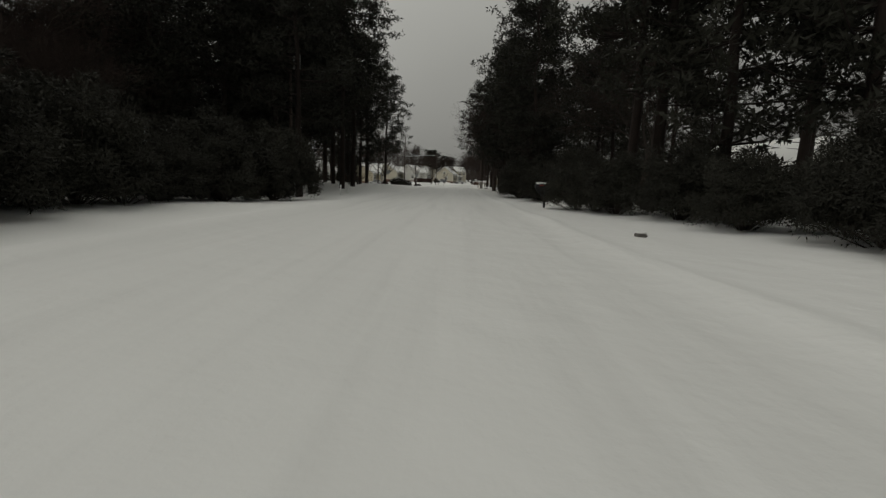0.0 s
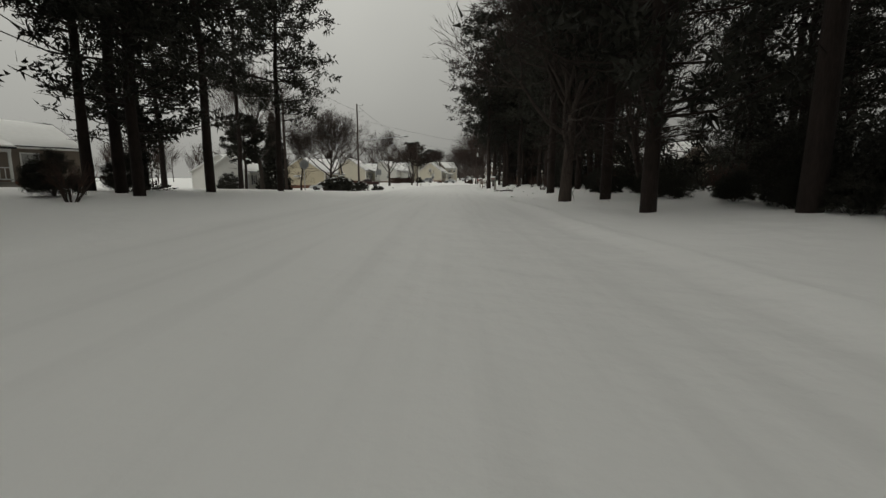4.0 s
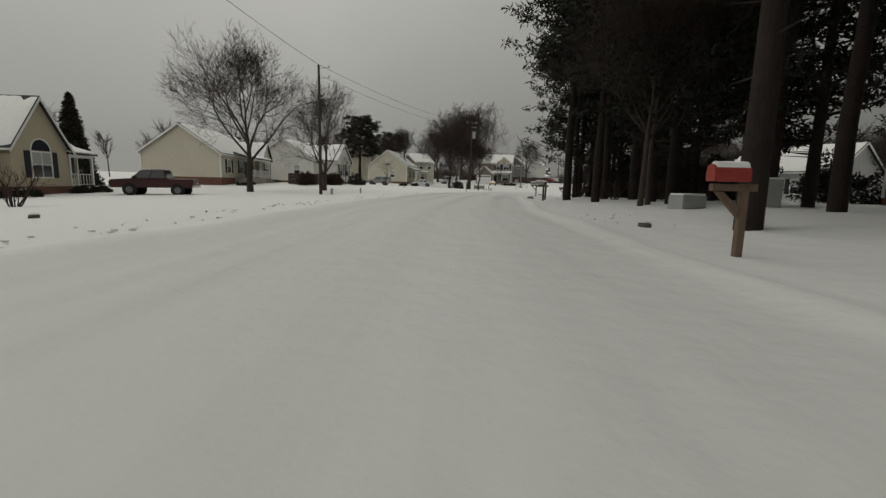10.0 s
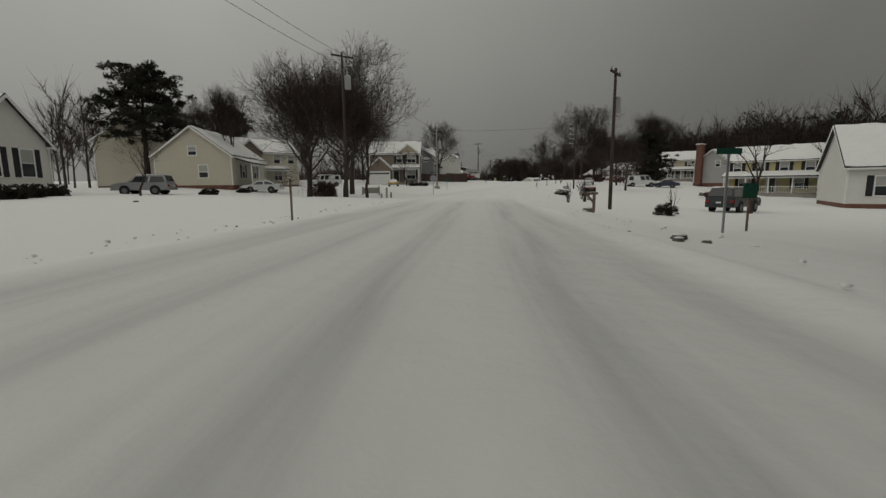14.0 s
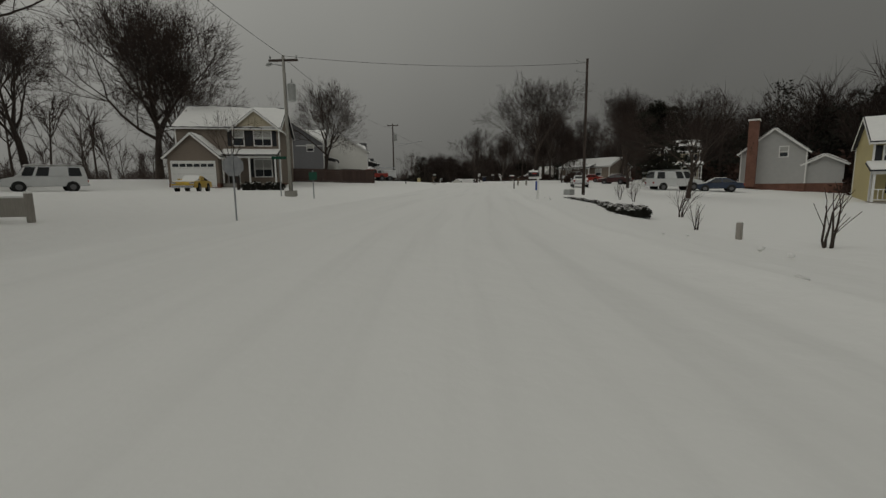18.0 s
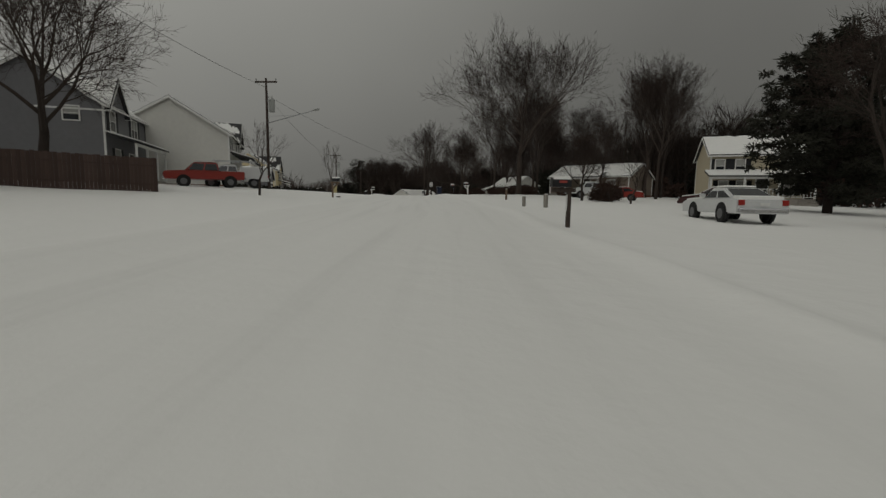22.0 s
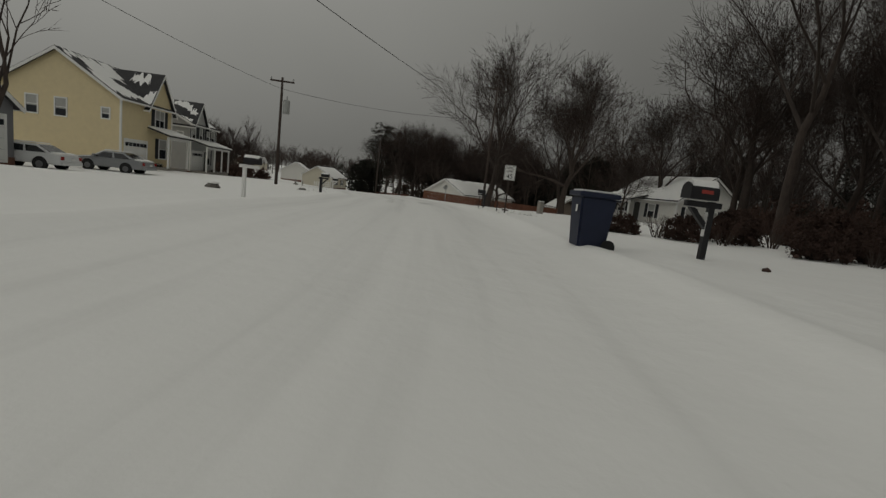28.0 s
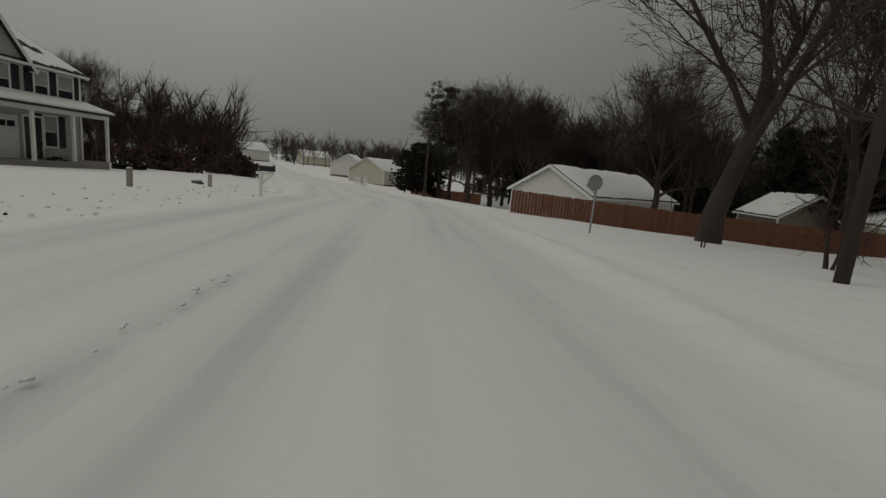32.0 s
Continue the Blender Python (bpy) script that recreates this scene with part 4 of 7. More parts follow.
    if gable_front:
        gx, gw, ge, gr, mat = gable_front
        gd = min(d / 2, gr / max(0.1, rise) * d / 2 + 0.4)
        part("front_gable", gable_bm(gx - gw / 2, gx + gw / 2, -0.12, gd, eave - 0.25, ge, gr, "y"), mat, h, "front gable")
        roof(h, gx - gw / 2, gx + gw / 2, -0.12, gd, ge, gr, "y", 0.35 if bare > 0.3 else snow, bare_edge=bare * 0.6, seed=int(gx * 9))
    return h

# ---- street furniture ----
def utility_pole(x, y, h, label, arms=1, transformer=False, streetlight=None, collar=False, grey=False, lean=(0, 0), rz=0.0, racks=0, r=0.12):
    m = pose(x, y, gz(x, y) - 0.1, lean[0], lean[1], rz)
    p = thing("utility_pole", label, "utility pole", m, "utility poles")
    mat = POLE_GREY if grey else POLE
    part("pole", tube(bmesh.new(), (0, 0, -0.5), (0, 0, h), r, r * 0.68, 12), mat, p, smooth=True)
    for i in range(arms):
        z = h - 0.35 - 0.75 * i
        part("crossarm", boxed(-0.9, 0.9, -0.06, 0.06, z, z + 0.12, bevel=0.01), POLE, p, "timber crossarm")
        for u in (-0.82, 0.0, 0.82):
            bm = tube(bmesh.new(), (u, 0, z + 0.12), (u, 0, z + 0.2), 0.03, 0.03, 6)
            tube(bm, (u, 0, z + 0.2), (u, 0, z + 0.33), 0.065, 0.045, 8)
            part("insulator", bm, GREYBOX, p)
    for i in range(racks):
        z = h - 0.25 - 0.7 * i
        bm = tube(bmesh.new(), (0, 0, z), (0.75, 0, z + 0.08), 0.025, 0.02, 5)
        tube(bm, (0.75, 0, z + 0.05), (0.75, 0, z + 0.22), 0.05, 0.04, 6)
        part("standoff_bracket", bm, GREYBOX, p, "side bracket with an insulator")
    if transformer:
        bm = tube(bmesh.new(), (0.42, 0, h - 2.7), (0.42, 0, h - 1.75), 0.25, 0.25, 14)
        tube(bm, (0.42, 0, h - 1.75), (0.42, 0, h - 1.66), 0.27, 0.2, 14)
        part("transformer", bm, GREYBOX, p, "grey drum transformer", smooth=False)
        part("bushing", tube(bmesh.new(), (0.42, 0.08, h - 1.66), (0.42, 0.08, h - 1.35), 0.05, 0.03, 6), GREYBOX, p)
    if streetlight:
        z, reach, turn = streetlight
        c, s = math.cos(radians(turn)), math.sin(radians(turn))
        bm = tube(bmesh.new(), (0, 0, z - 0.3), (c * reach, s * reach, z + 0.1), 0.04, 0.03, 8)
        tube(bm, (0, 0, z + 0.25), (c * reach * 0.6, s * reach * 0.6, z - 0.02), 0.012, 0.012, 5)
        part("lamp_arm", bm, METAL, p, "long thin lamp arm")
        bm = bmesh.new()
        bmesh.ops.create_uvsphere(bm, u_segments=10, v_segments=6, radius=1, matrix=Matrix.Translation((c * (reach + 0.25), s * (reach + 0.25), z + 0.12)) @ Matrix.Rotation(radians(turn), 4, "Z") @ Matrix.Diagonal((0.38, 0.15, 0.1, 1)))
        part("lamp_head", bm, GREYBOX, p, "cobra-head street lamp", smooth=True)
    if collar:
        part("base_collar", tube(bmesh.new(), (0, 0, -0.3), (0, 0, 0.45), 0.42, 0.38, 12), POLE_GREY, p, "concrete collar")
    part("ground_wire", tube(bmesh.new(), (r * 0.98, 0.02, 0), (r * 0.72, 0.02, h - 1), 0.012, 0.012, 4), CABLE, p)
    return p


def wire(a, b, sag, name="power_line", r=0.012):
    """A slack cable between two points."""
    bm = bmesh.new()
    n, a, b = 14, Vector(a), Vector(b)
    pts = [a.lerp(b, i / n) - Vector((0, 0, sag * 4 * (i / n) * (1 - i / n))) for i in range(n + 1)]
    side = Vector((b - a).to_2d().orthogonal().normalized().to_3d())
    rings = [[bm.verts.new(p + (side * math.cos(k * 1.2566) + Vector((0, 0, 1)) * math.sin(k * 1.2566)) * r) for k in range(5)] for p in pts]
    for lo, hi in zip(rings, rings[1:]):
        for k in range(5):
            bm.faces.new((lo[k], lo[(k + 1) % 5], hi[(k + 1) % 5], hi[k]))
    bm.faces.new(rings[0])
    bm.faces.new(rings[-1][::-1])
    return tagged(part(name, bm, CABLE, None), "thin black overhead cable between poles", "cable")


def mailbox(x, y, rz, label, h=1.15, post=None, body=None, snow=True, brace=True, lean=(0, 0), arm=True, plaque=False, twin=False, flag=True, w=0.2, post_w=0.1):
    """The box looks along its own -y; the post stands behind its middle."""
    m = pose(x, y, gz(x, y) - 0.05, lean[0], lean[1], rz)
    t = thing("mailbox", label, "mailbox", m, "mailboxes along the road")
    post, body = post or WOOD, body or BLACK
    pw = post_w / 2
    part("post", boxed(-pw, pw, -pw, pw, -0.4, h - 0.02, bevel=0.008), post, t, "square timber post")
    if arm:
        part("arm", boxed(-pw, pw, -0.46, 0.16, h - 0.13, h - 0.03, bevel=0.006), post, t)
    if brace:
        bm = bmesh.new()
        prism(bm, [(-0.06, h - 0.5), (-0.4, h - 0.14), (-0.3, h - 0.14), (-0.06, h - 0.38)], "x", -pw * 0.8, pw * 0.8)
        part("brace", bm, post, t)
    for s in ((-0.28, 0.28) if twin else (0,)):
        k = 8
        out = [(-w / 2, 0.0)] + [(-w / 2 * math.cos(math.pi * i / k), 0.13 + w / 2 * math.sin(math.pi * i / k)) for i in range(k + 1)] + [(w / 2, 0.0)]
        bm = bmesh.new()
        prism(bm, [(p[0] + s, p[1] + h) for p in out], "y", -0.46, 0.02)
        b = part("box", bm, body, t, "arched metal letter box")
        bm = bmesh.new()
        prism(bm, [(p[0] * 1.06 + s, p[1] * 1.03 + h) for p in out], "y", -0.485, -0.462)
        part("lid", bm, body, b)
        if flag:
            part("flag", boxed(w / 2 + s, w / 2 + s + 0.012, -0.3, -0.1, h + 0.1, h + 0.16), MAILRED, b, "red signal flag")
        if snow:
            bm = bmesh.new()
            top = [(-w * 0.42 + s, h + 0.13 + w * 0.3), (-w * 0.3 + s, h + 0.13 + w * 0.62), (s, h + 0.13 + w * 0.74), (w * 0.3 + s, h + 0.13 + w * 0.62), (w * 0.42 + s, h + 0.13 + w * 0.3), (s, h + 0.13 + w * 0.44)]
            prism(bm, top, "y", -0.45, 0.0)
            part("snow_cap", bm, SNOW, t, "snow lying on the box")
    if plaque:
        part("number_strip", boxed(-0.04, 0.04, -pw - 0.012, -pw - 0.002, h - 0.62, h - 0.2), PLAQUE, t, "light strip of plain bars")
    return t


def road_sign(x, y, rz, label, h, shape, face=None, w=0.6, sh=0.75, post=None, lean=(0, 0), category="sign"):
    m = pose(x, y, gz(x, y) - 0.05, lean[0], lean[1], rz)
    t = thing("road_sign", label, category, m)
    part("post", boxed(-0.03, 0.03, 0.0, 0.04, -0.3, h + (0.1 if shape != "blade" else -0.05), bevel=0.004), post or METAL, t)
    if shape == "octagon":
        bm = bmesh.new()
        c = h - w / 2
        prism(bm, [(w / 2 / math.cos(math.pi / 8) * math.cos(math.pi / 8 + i * math.pi / 4), c + w / 2 / math.cos(math.pi / 8) * math.sin(math.pi / 8 + i * math.pi / 4)) for i in range(8)], "y", -0.014, -0.004)
        part("panel", bm, face or METAL, t, "eight-sided sign panel")
    elif shape == "blade":
        part("panel", boxed(-w / 2, w / 2, -0.012, 0.012, h - sh, h, bevel=0.004), face or GREENSIGN, t)
    else:
        part("panel", boxed(-w / 2, w / 2, -0.014, -0.004, h - sh, h, bevel=0.003), face or SIGNWHITE, t)
    return t


def lettering(parent, text, size, loc, mat):
    cu = bpy.data.curves.new("lettering", "FONT")
    cu.body, cu.size, cu.align_x, cu.align_y, cu.extrude = text, size, "CENTER", "CENTER", 0.002
    cu.materials.append(mat)
    ob = new("lettering", cu)
    ob.parent = parent
    ob.matrix_local = Matrix.Translation(loc) @ Matrix.Rotation(radians(90), 4, "X")
    return ob


def stub_post(x, y, h, w, label, mat=None, rz=0.0, lean=(0, 0), cap=True, name="marker_post"):
    t = thing(name, label, "post", pose(x, y, gz(x, y) - 0.05, lean[0], lean[1], rz))
    part("post", boxed(-w / 2, w / 2, -w / 2, w / 2, -0.2, h, bevel=w * 0.08), mat or GREYWOOD, t)
    if cap:
        part("snow_cap", boxed(-w / 2 * 0.9, w / 2 * 0.9, -w / 2 * 0.9, w / 2 * 0.9, h, h + 0.03, bevel=0.012), SNOW, t)
    return t


def cabinet(x, y, rz, w, d, h, label, mat=None):
    t = thing("utility_cabinet", label, "utility box", on(x, y, rz))
    part("body", boxed(-w / 2, w / 2, -d / 2, d / 2, -0.2, h, bevel=0.03), mat or GREYBOX, t)
    part("door", boxed(-w / 2 + 0.06, w / 2 - 0.06, -d / 2 - 0.015, -d / 2, 0.08, h - 0.1, bevel=0.005), mat or GREYBOX, t)
    part("snow_cap", boxed(-w / 2 + 0.03, w / 2 - 0.03, -d / 2 + 0.03, d / 2 - 0.03, h, h + 0.07, bevel=0.03), SNOW, t)
    return t


def plank_fence(points, h, mat, label, plank=0.15, snow=False):
    """Upright boards on two rails, from point to point along the ground."""
    f = thing("wooden_fence", label, "fence", kind="")
    me = mesh_of("board", boxed(-plank / 2 + 0.004, plank / 2 - 0.004, -0.012, 0.012, 0, 1), mat)
    count = 0
    for (xa, ya), (xb, yb) in zip(points, points[1:]):
        L = math.hypot(xb - xa, yb - ya)
        n = int(L / plank)
        rz = math.degrees(math.atan2(yb - ya, xb - xa))
        za, zb = gz(xa, ya), gz(xb, yb)
        for zz in (0.35, h - 0.35):
            part("rail", tube(bmesh.new(), (xa, ya, za + zz), (xb, yb, zb + zz), 0.035, 0.035, 4), mat, f)
        rest = bmesh.new() if count > 260 else None
        for i in range(n):
            k = (i + 0.5) / n
            px, py = xa + (xb - xa) * k, ya + (yb - ya) * k
            hh = h + 0.03 * math.sin(i * 12.9898) * math.sin(i * 4.1)
            mm = Matrix.LocRotScale((px, py, gz(px, py) - 0.05), Euler((0, 0, radians(rz))), (1, 1, hh + 0.05))
            if rest is None:
                b = new("board", me)
                b.parent = f
                b.matrix_local = mm
                count += 1
            else:
                v0 = len(rest.verts)
                box(rest, -plank / 2 + 0.004, plank / 2 - 0.004, -0.012, 0.012, 0, 1)
                rest.verts.ensure_lookup_table()
                bmesh.ops.transform(rest, matrix=mm, verts=rest.verts[v0:])
        if rest is not None:
            tagged(part("board_run", rest, mat, f), kind="stuff")
    return f


# ---- vehicles ----
def wheel(parent, x, y, r=0.33, w=0.22):
    t = part("wheel", tube(bmesh.new(), (x, y - w / 2, r), (x, y + w / 2, r), r, r, 18), RUBBER, parent, "black tyre", smooth=False)
    s = 1 if y > 0 else -1
    part("rim", tube(bmesh.new(), (x, y + s * w * 0.5, r), (x, y + s * w * 0.54, r), r * 0.6, r * 0.48, 14), RIM, t)
    return t


def vehicle(x, y, rz, label, kind, paint, snow=0.5, dz=0.0):
    """Points along +x. kind: sedan, coupe, suv, van, pickup, utility."""
    t = thing({"pickup": "pickup_truck", "van": "van", "suv": "suv", "utility": "utility_truck"}.get(kind, "car"), label, "truck" if kind in ("pickup", "utility") else kind if kind in ("van", "suv") else "car", on(x, y, rz), "parked vehicles")
    spec = {
        "sedan": (4.6, 1.78, [(-2.3, .35), (2.25, .3), (2.3, .62), (2.1, .78), (1.0, .92), (-1.55, .98), (-2.25, .9), (-2.32, .6)], [(1.05, .9), (.3, 1.38), (-.85, 1.42), (-1.7, .96)], 1.4, .32),
        "coupe": (4.6, 1.75, [(-2.25, .35), (2.25, .33), (2.3, .7), (2.15, .82), (.7, .9), (-1.7, .93), (-2.28, .85), (-2.3, .5)], [(.6, .88), (-.05, 1.3), (-.8, 1.32), (-1.75, .92)], 1.38, .33),
        "suv": (4.7, 1.85, [(-2.3, .4), (2.25, .4), (2.3, .8), (2.15, .98), (1.0, 1.08), (-2.25, 1.12), (-2.34, .7)], [(1.0, 1.06), (.35, 1.68), (-2.0, 1.72), (-2.26, 1.1)], 1.45, .37),
        "van": (5.4, 2.0, [(-2.65, .45), (2.6, .42), (2.7, .75), (2.62, 1.0), (1.75, 1.22), (-2.66, 1.25)], [(1.75, 1.2), (1.2, 2.0), (-2.5, 2.08), (-2.66, 1.22)], 1.65, .37),
        "pickup": (5.6, 1.98, [(-2.8, .6), (2.75, .55), (2.82, .95), (2.7, 1.14), (1.35, 1.24), (-2.82, 1.24)], [(1.4, 1.22), (.75, 1.86), (-.85, 1.9), (-1.0, 1.24)], 1.75, .4),
        "utility": (5.8, 2.1, [(-2.9, .6), (2.75, .55), (2.8, .95), (2.65, 1.12), (1.35, 1.2), (-2.9, 1.25)], [(1.35, 1.18), (.8, 1.85), (-.4, 1.9), (-.6, 1.2)], 1.8, .4),
    }[kind]
    L, W, body, cabin, wx, wr = spec
    bm = bmesh.new()
    prism(bm, body, "y", -W / 2, W / 2)
    bmesh.ops.bevel(bm, geom=list(bm.edges), offset=0.05, segments=2, affect="EDGES")
    part("body", bm, paint, t)
    bm = bmesh.new()
    top = sorted({p[1] for p in cabin})[-1]

    def half_w(z):
        return W / 2 - 0.07 - 0.16 * (z - cabin[0][1]) / (top - cabin[0][1])
    lo = [bm.verts.new((p[0], -half_w(p[1]), p[1])) for p in cabin]
    hi = [bm.verts.new((p[0], half_w(p[1]), p[1])) for p in cabin]
    bm.faces.new(lo[::-1])
    bm.faces.new(hi)
    for i in range(len(cabin)):
        j = (i + 1) % len(cabin)
        bm.faces.new((lo[i], lo[j], hi[j], hi[i]))
    bmesh.ops.recalc_face_normals(bm, faces=bm.faces)
    bmesh.ops.bevel(bm, geom=list(bm.edges), offset=0.05, segments=2, affect="EDGES")
    part("cabin", bm, paint, t)
    # glass set just proud of the cabin: sides, windscreen, rear
    a, b, c, d = cabin
    blank = kind == "van"
    for s in (-1, 1):
        def at(px, pz):
            return (px, s * (half_w(pz) + 0.006), pz)
        spans = [(0.06, 0.48), (0.54, 0.94)] if not blank else [(0.04, 0.2), (0.24, 0.42), (0.72, 0.92)]
        zb, zt = a[1] + 0.06, top - 0.12
        for f0, f1 in spans:
            fb = lambda f: a[0] + (d[0] - a[0]) * f - 0.04
            ft = lambda f: b[0] + (c[0] - b[0]) * f
            zb_x = [(fb(f0) * 0.9 + ft(f0) * 0.1, zb), (fb(f1) * 0.9 + ft(f1) * 0.1, zb), (fb(f1) * 0.15 + ft(f1) * 0.85, zt), (fb(f0) * 0.15 + ft(f0) * 0.85, zt)]
            bm = bmesh.new()
            vs = [bm.verts.new(at(*p)) for p in zb_x]
            us = [bm.verts.new((q.co.x, q.co.y - s * 0.02, q.co.z)) for q in vs]
            bm.faces.new(vs)
            bm.faces.new(us[::-1])
            for i in range(4):
                bm.faces.new((vs[i], us[i], us[(i + 1) % 4], vs[(i + 1) % 4]))
            bmesh.ops.recalc_face_normals(bm, faces=bm.faces)
            part("side_window", bm, CARGLASS, t)
    for name, p, q, e in (("windscreen", a, b, 1), ("rear_window", d, c, -1)):
        bm = bmesh.new()
        f0, f1 = 0.12, 0.9
        pts = []
        for f in (f0, f1):
            px, pz = p[0] + (q[0] - p[0]) * f + e * 0.012, p[1] + (q[1] - p[1]) * f + 0.012
            pts.append((px, pz, half_w(pz) - 0.1))
        vs = [bm.verts.new((pts[0][0], -pts[0][2], pts[0][1])), bm.verts.new((pts[0][0], pts[0][2], pts[0][1])), bm.verts.new((pts[1][0], pts[1][2], pts[1][1])), bm.verts.new((pts[1][0], -pts[1][2], pts[1][1]))]
        us = [bm.verts.new((v.co.x - e * 0.03, v.co.y, v.co.z - 0.02)) for v in vs]
        bm.faces.new(vs)
        bm.faces.new(us[::-1])
        for i in range(4):
            bm.faces.new((vs[i], us[i], us[(i + 1) % 4], vs[(i + 1) % 4]))
        bmesh.ops.recalc_face_normals(bm, faces=bm.faces)
        part(name, bm, CARGLASS, t)
    for px in (-wx * 0.86 if kind not in ("pickup", "utility", "van") else -wx, wx * 0.84 if kind not in ("van",) else wx):
        for s in (-1, 1):
            part("wheel_arch", tube(bmesh.new(), (px, s * (W / 2 - 0.1), wr + 0.03), (px, s * (W / 2 + 0.007), wr + 0.03), wr + 0.08, wr + 0.08, 18), RUBBER, t, "dark wheel arch")
            wheel(t, px, s * (W / 2 - 0.07), wr)
    for s in (-1, 1):
        part("headlight", boxed(L / 2 - 0.08, L / 2 + 0.02, s * W * 0.38 - 0.17, s * W * 0.38 + 0.17, body[1][1] + 0.3, body[1][1] + 0.45, bevel=0.02), CHROME, t)
        part("tail_light", boxed(-L / 2 - 0.03, -L / 2 + 0.05, s * W * 0.42 - 0.1, s * W * 0.42 + 0.1, body[0][1] + 0.3, body[0][1] + 0.5, bevel=0.02), LAMPRED, t)
        part("mirror", boxed(cabin[0][0] - 0.35, cabin[0][0] - 0.2, s * (W / 2 + 0.03) - 0.09, s * (W / 2 + 0.03) + 0.09, cabin[0][1] + 0.08, cabin[0][1] + 0.22, bevel=0.02), paint, t)
    part("front_bumper", boxed(L / 2 - 0.1, L / 2 + 0.06, -W / 2 + 0.05, W / 2 - 0.05, body[1][1], body[1][1] + 0.2, bevel=0.04), CHROME if kind in ("coupe", "pickup") else paint, t)
    part("rear_bumper", boxed(-L / 2 - 0.08, -L / 2 + 0.1, -W / 2 + 0.05, W / 2 - 0.05, body[0][1], body[0][1] + 0.2, bevel=0.04), CHROME if kind in ("coupe", "pickup") else paint, t)
    part("number_plate", boxed(-L / 2 - 0.095, -L / 2 - 0.082, -0.16, 0.16, body[0][1] + 0.28, body[0][1] + 0.4), PLAQUE, t, "plain light plate")
    if kind == "pickup":
        part("load_bed", boxed(-2.68, -1.08, -W / 2 + 0.12, W / 2 - 0.12, 1.1, 1.262), SNOW, t, "snow-filled load bed")
    if kind == "utility":
        part("service_body", boxed(-2.85, -0.7, -W / 2 - 0.03, W / 2 + 0.03, 0.75, 1.75, bevel=0.03), paint, t, "white service body with lockers")
        bm = bmesh.new()
        for s in (-0.7, 0.7):
            tube(bm, (-2.8, s, 2.25), (1.4, s, 2.25), 0.03, 0.03, 6)
            for q in (-2.6, -0.7, 1.2):
                tube(bm, (q, s, 1.6), (q, s, 2.25), 0.025, 0.025, 6)
        part("ladder_rack", bm, METAL, t)
    if snow:
        bm = bmesh.new()
        prism(bm, [(b[0] + 0.02, top + 0.005), (c[0] + 0.05, top + 0.005 + (c[1] - b[1])), (c[0] + 0.1, top + 0.09), (b[0] - 0.05, top + 0.08)], "y", -half_w(top) + 0.08, half_w(top) - 0.08)
        part("roof_snow", bm, SNOW, t, "snow on the roof")
        if snow > 0.6:
            bm = bmesh.new()
            hz = a[1]
            prism(bm, [(a[0] + 0.02, hz - 0.02), (L / 2 - 0.2, body[3][1] - 0.03), (L / 2 - 0.25, body[3][1] + 0.08), (a[0], hz + 0.09)], "y", -W / 2 + 0.1, W / 2 - 0.1)
            part("bonnet_snow", bm, SNOW, t, "snow on the bonnet")
            bm = bmesh.new()
            prism(bm, [(d[0] + 0.02, d[1] - 0.03), (-L / 2 + 0.12, d[1] - 0.1), (-L / 2 + 0.15, d[1] + 0.04), (d[0] - 0.02, d[1] + 0.09)], "y", -W / 2 + 0.12, W / 2 - 0.12)
            if kind in ("sedan", "coupe"):
                part("boot_snow", bm, SNOW, t, "snow on the boot")
            bm2 = bmesh.new()
            prism(bm2, [(a[0] + 0.0, a[1] + 0.03), (b[0] + 0.05, b[1] - 0.03), (b[0] + 0.09, b[1] + 0.03), (a[0] + 0.1, a[1] + 0.05)], "y", -half_w(top) + 0.04, half_w(top) - 0.04)
            part("windscreen_snow", bm2, SNOW, t)
    t.scale = (0.9, 0.9, 0.9)
    return t


def rock(x, y, s, label="dark stone half buried in snow", seed=0, flat=0.6, name="stone", cat="stone", mat=None):
    bm = bmesh.new()
    bmesh.ops.create_icosphere(bm, subdivisions=2, radius=1)
    rng = random.Random(seed)
    for v in bm.verts:
        v.co *= 1 + rng.uniform(-0.24, 0.2)
        v.co.z *= flat
        v.co *= s
    ob = thing(name, label, cat, pose(x, y, gz(x, y) + s * flat * 0.25, 0, 0, rng.uniform(0, 360)))
    part("stone_body", bm, mat or ROCK, ob)
    bm = bmesh.new()
    bmesh.ops.create_icosphere(bm, subdivisions=2, radius=1)
    for v in bm.verts:
        v.co *= 1 + rng.uniform(-0.1, 0.1)
        v.co = Vector((v.co.x * s * 0.85, v.co.y * s * 0.85, (v.co.z * 0.26 if v.co.z > 0 else v.co.z * 0.1) * s + s * flat * 0.8))
    part("snow_cap", bm, SNOW, ob, "cap of snow on the stone", smooth=True)
    return ob


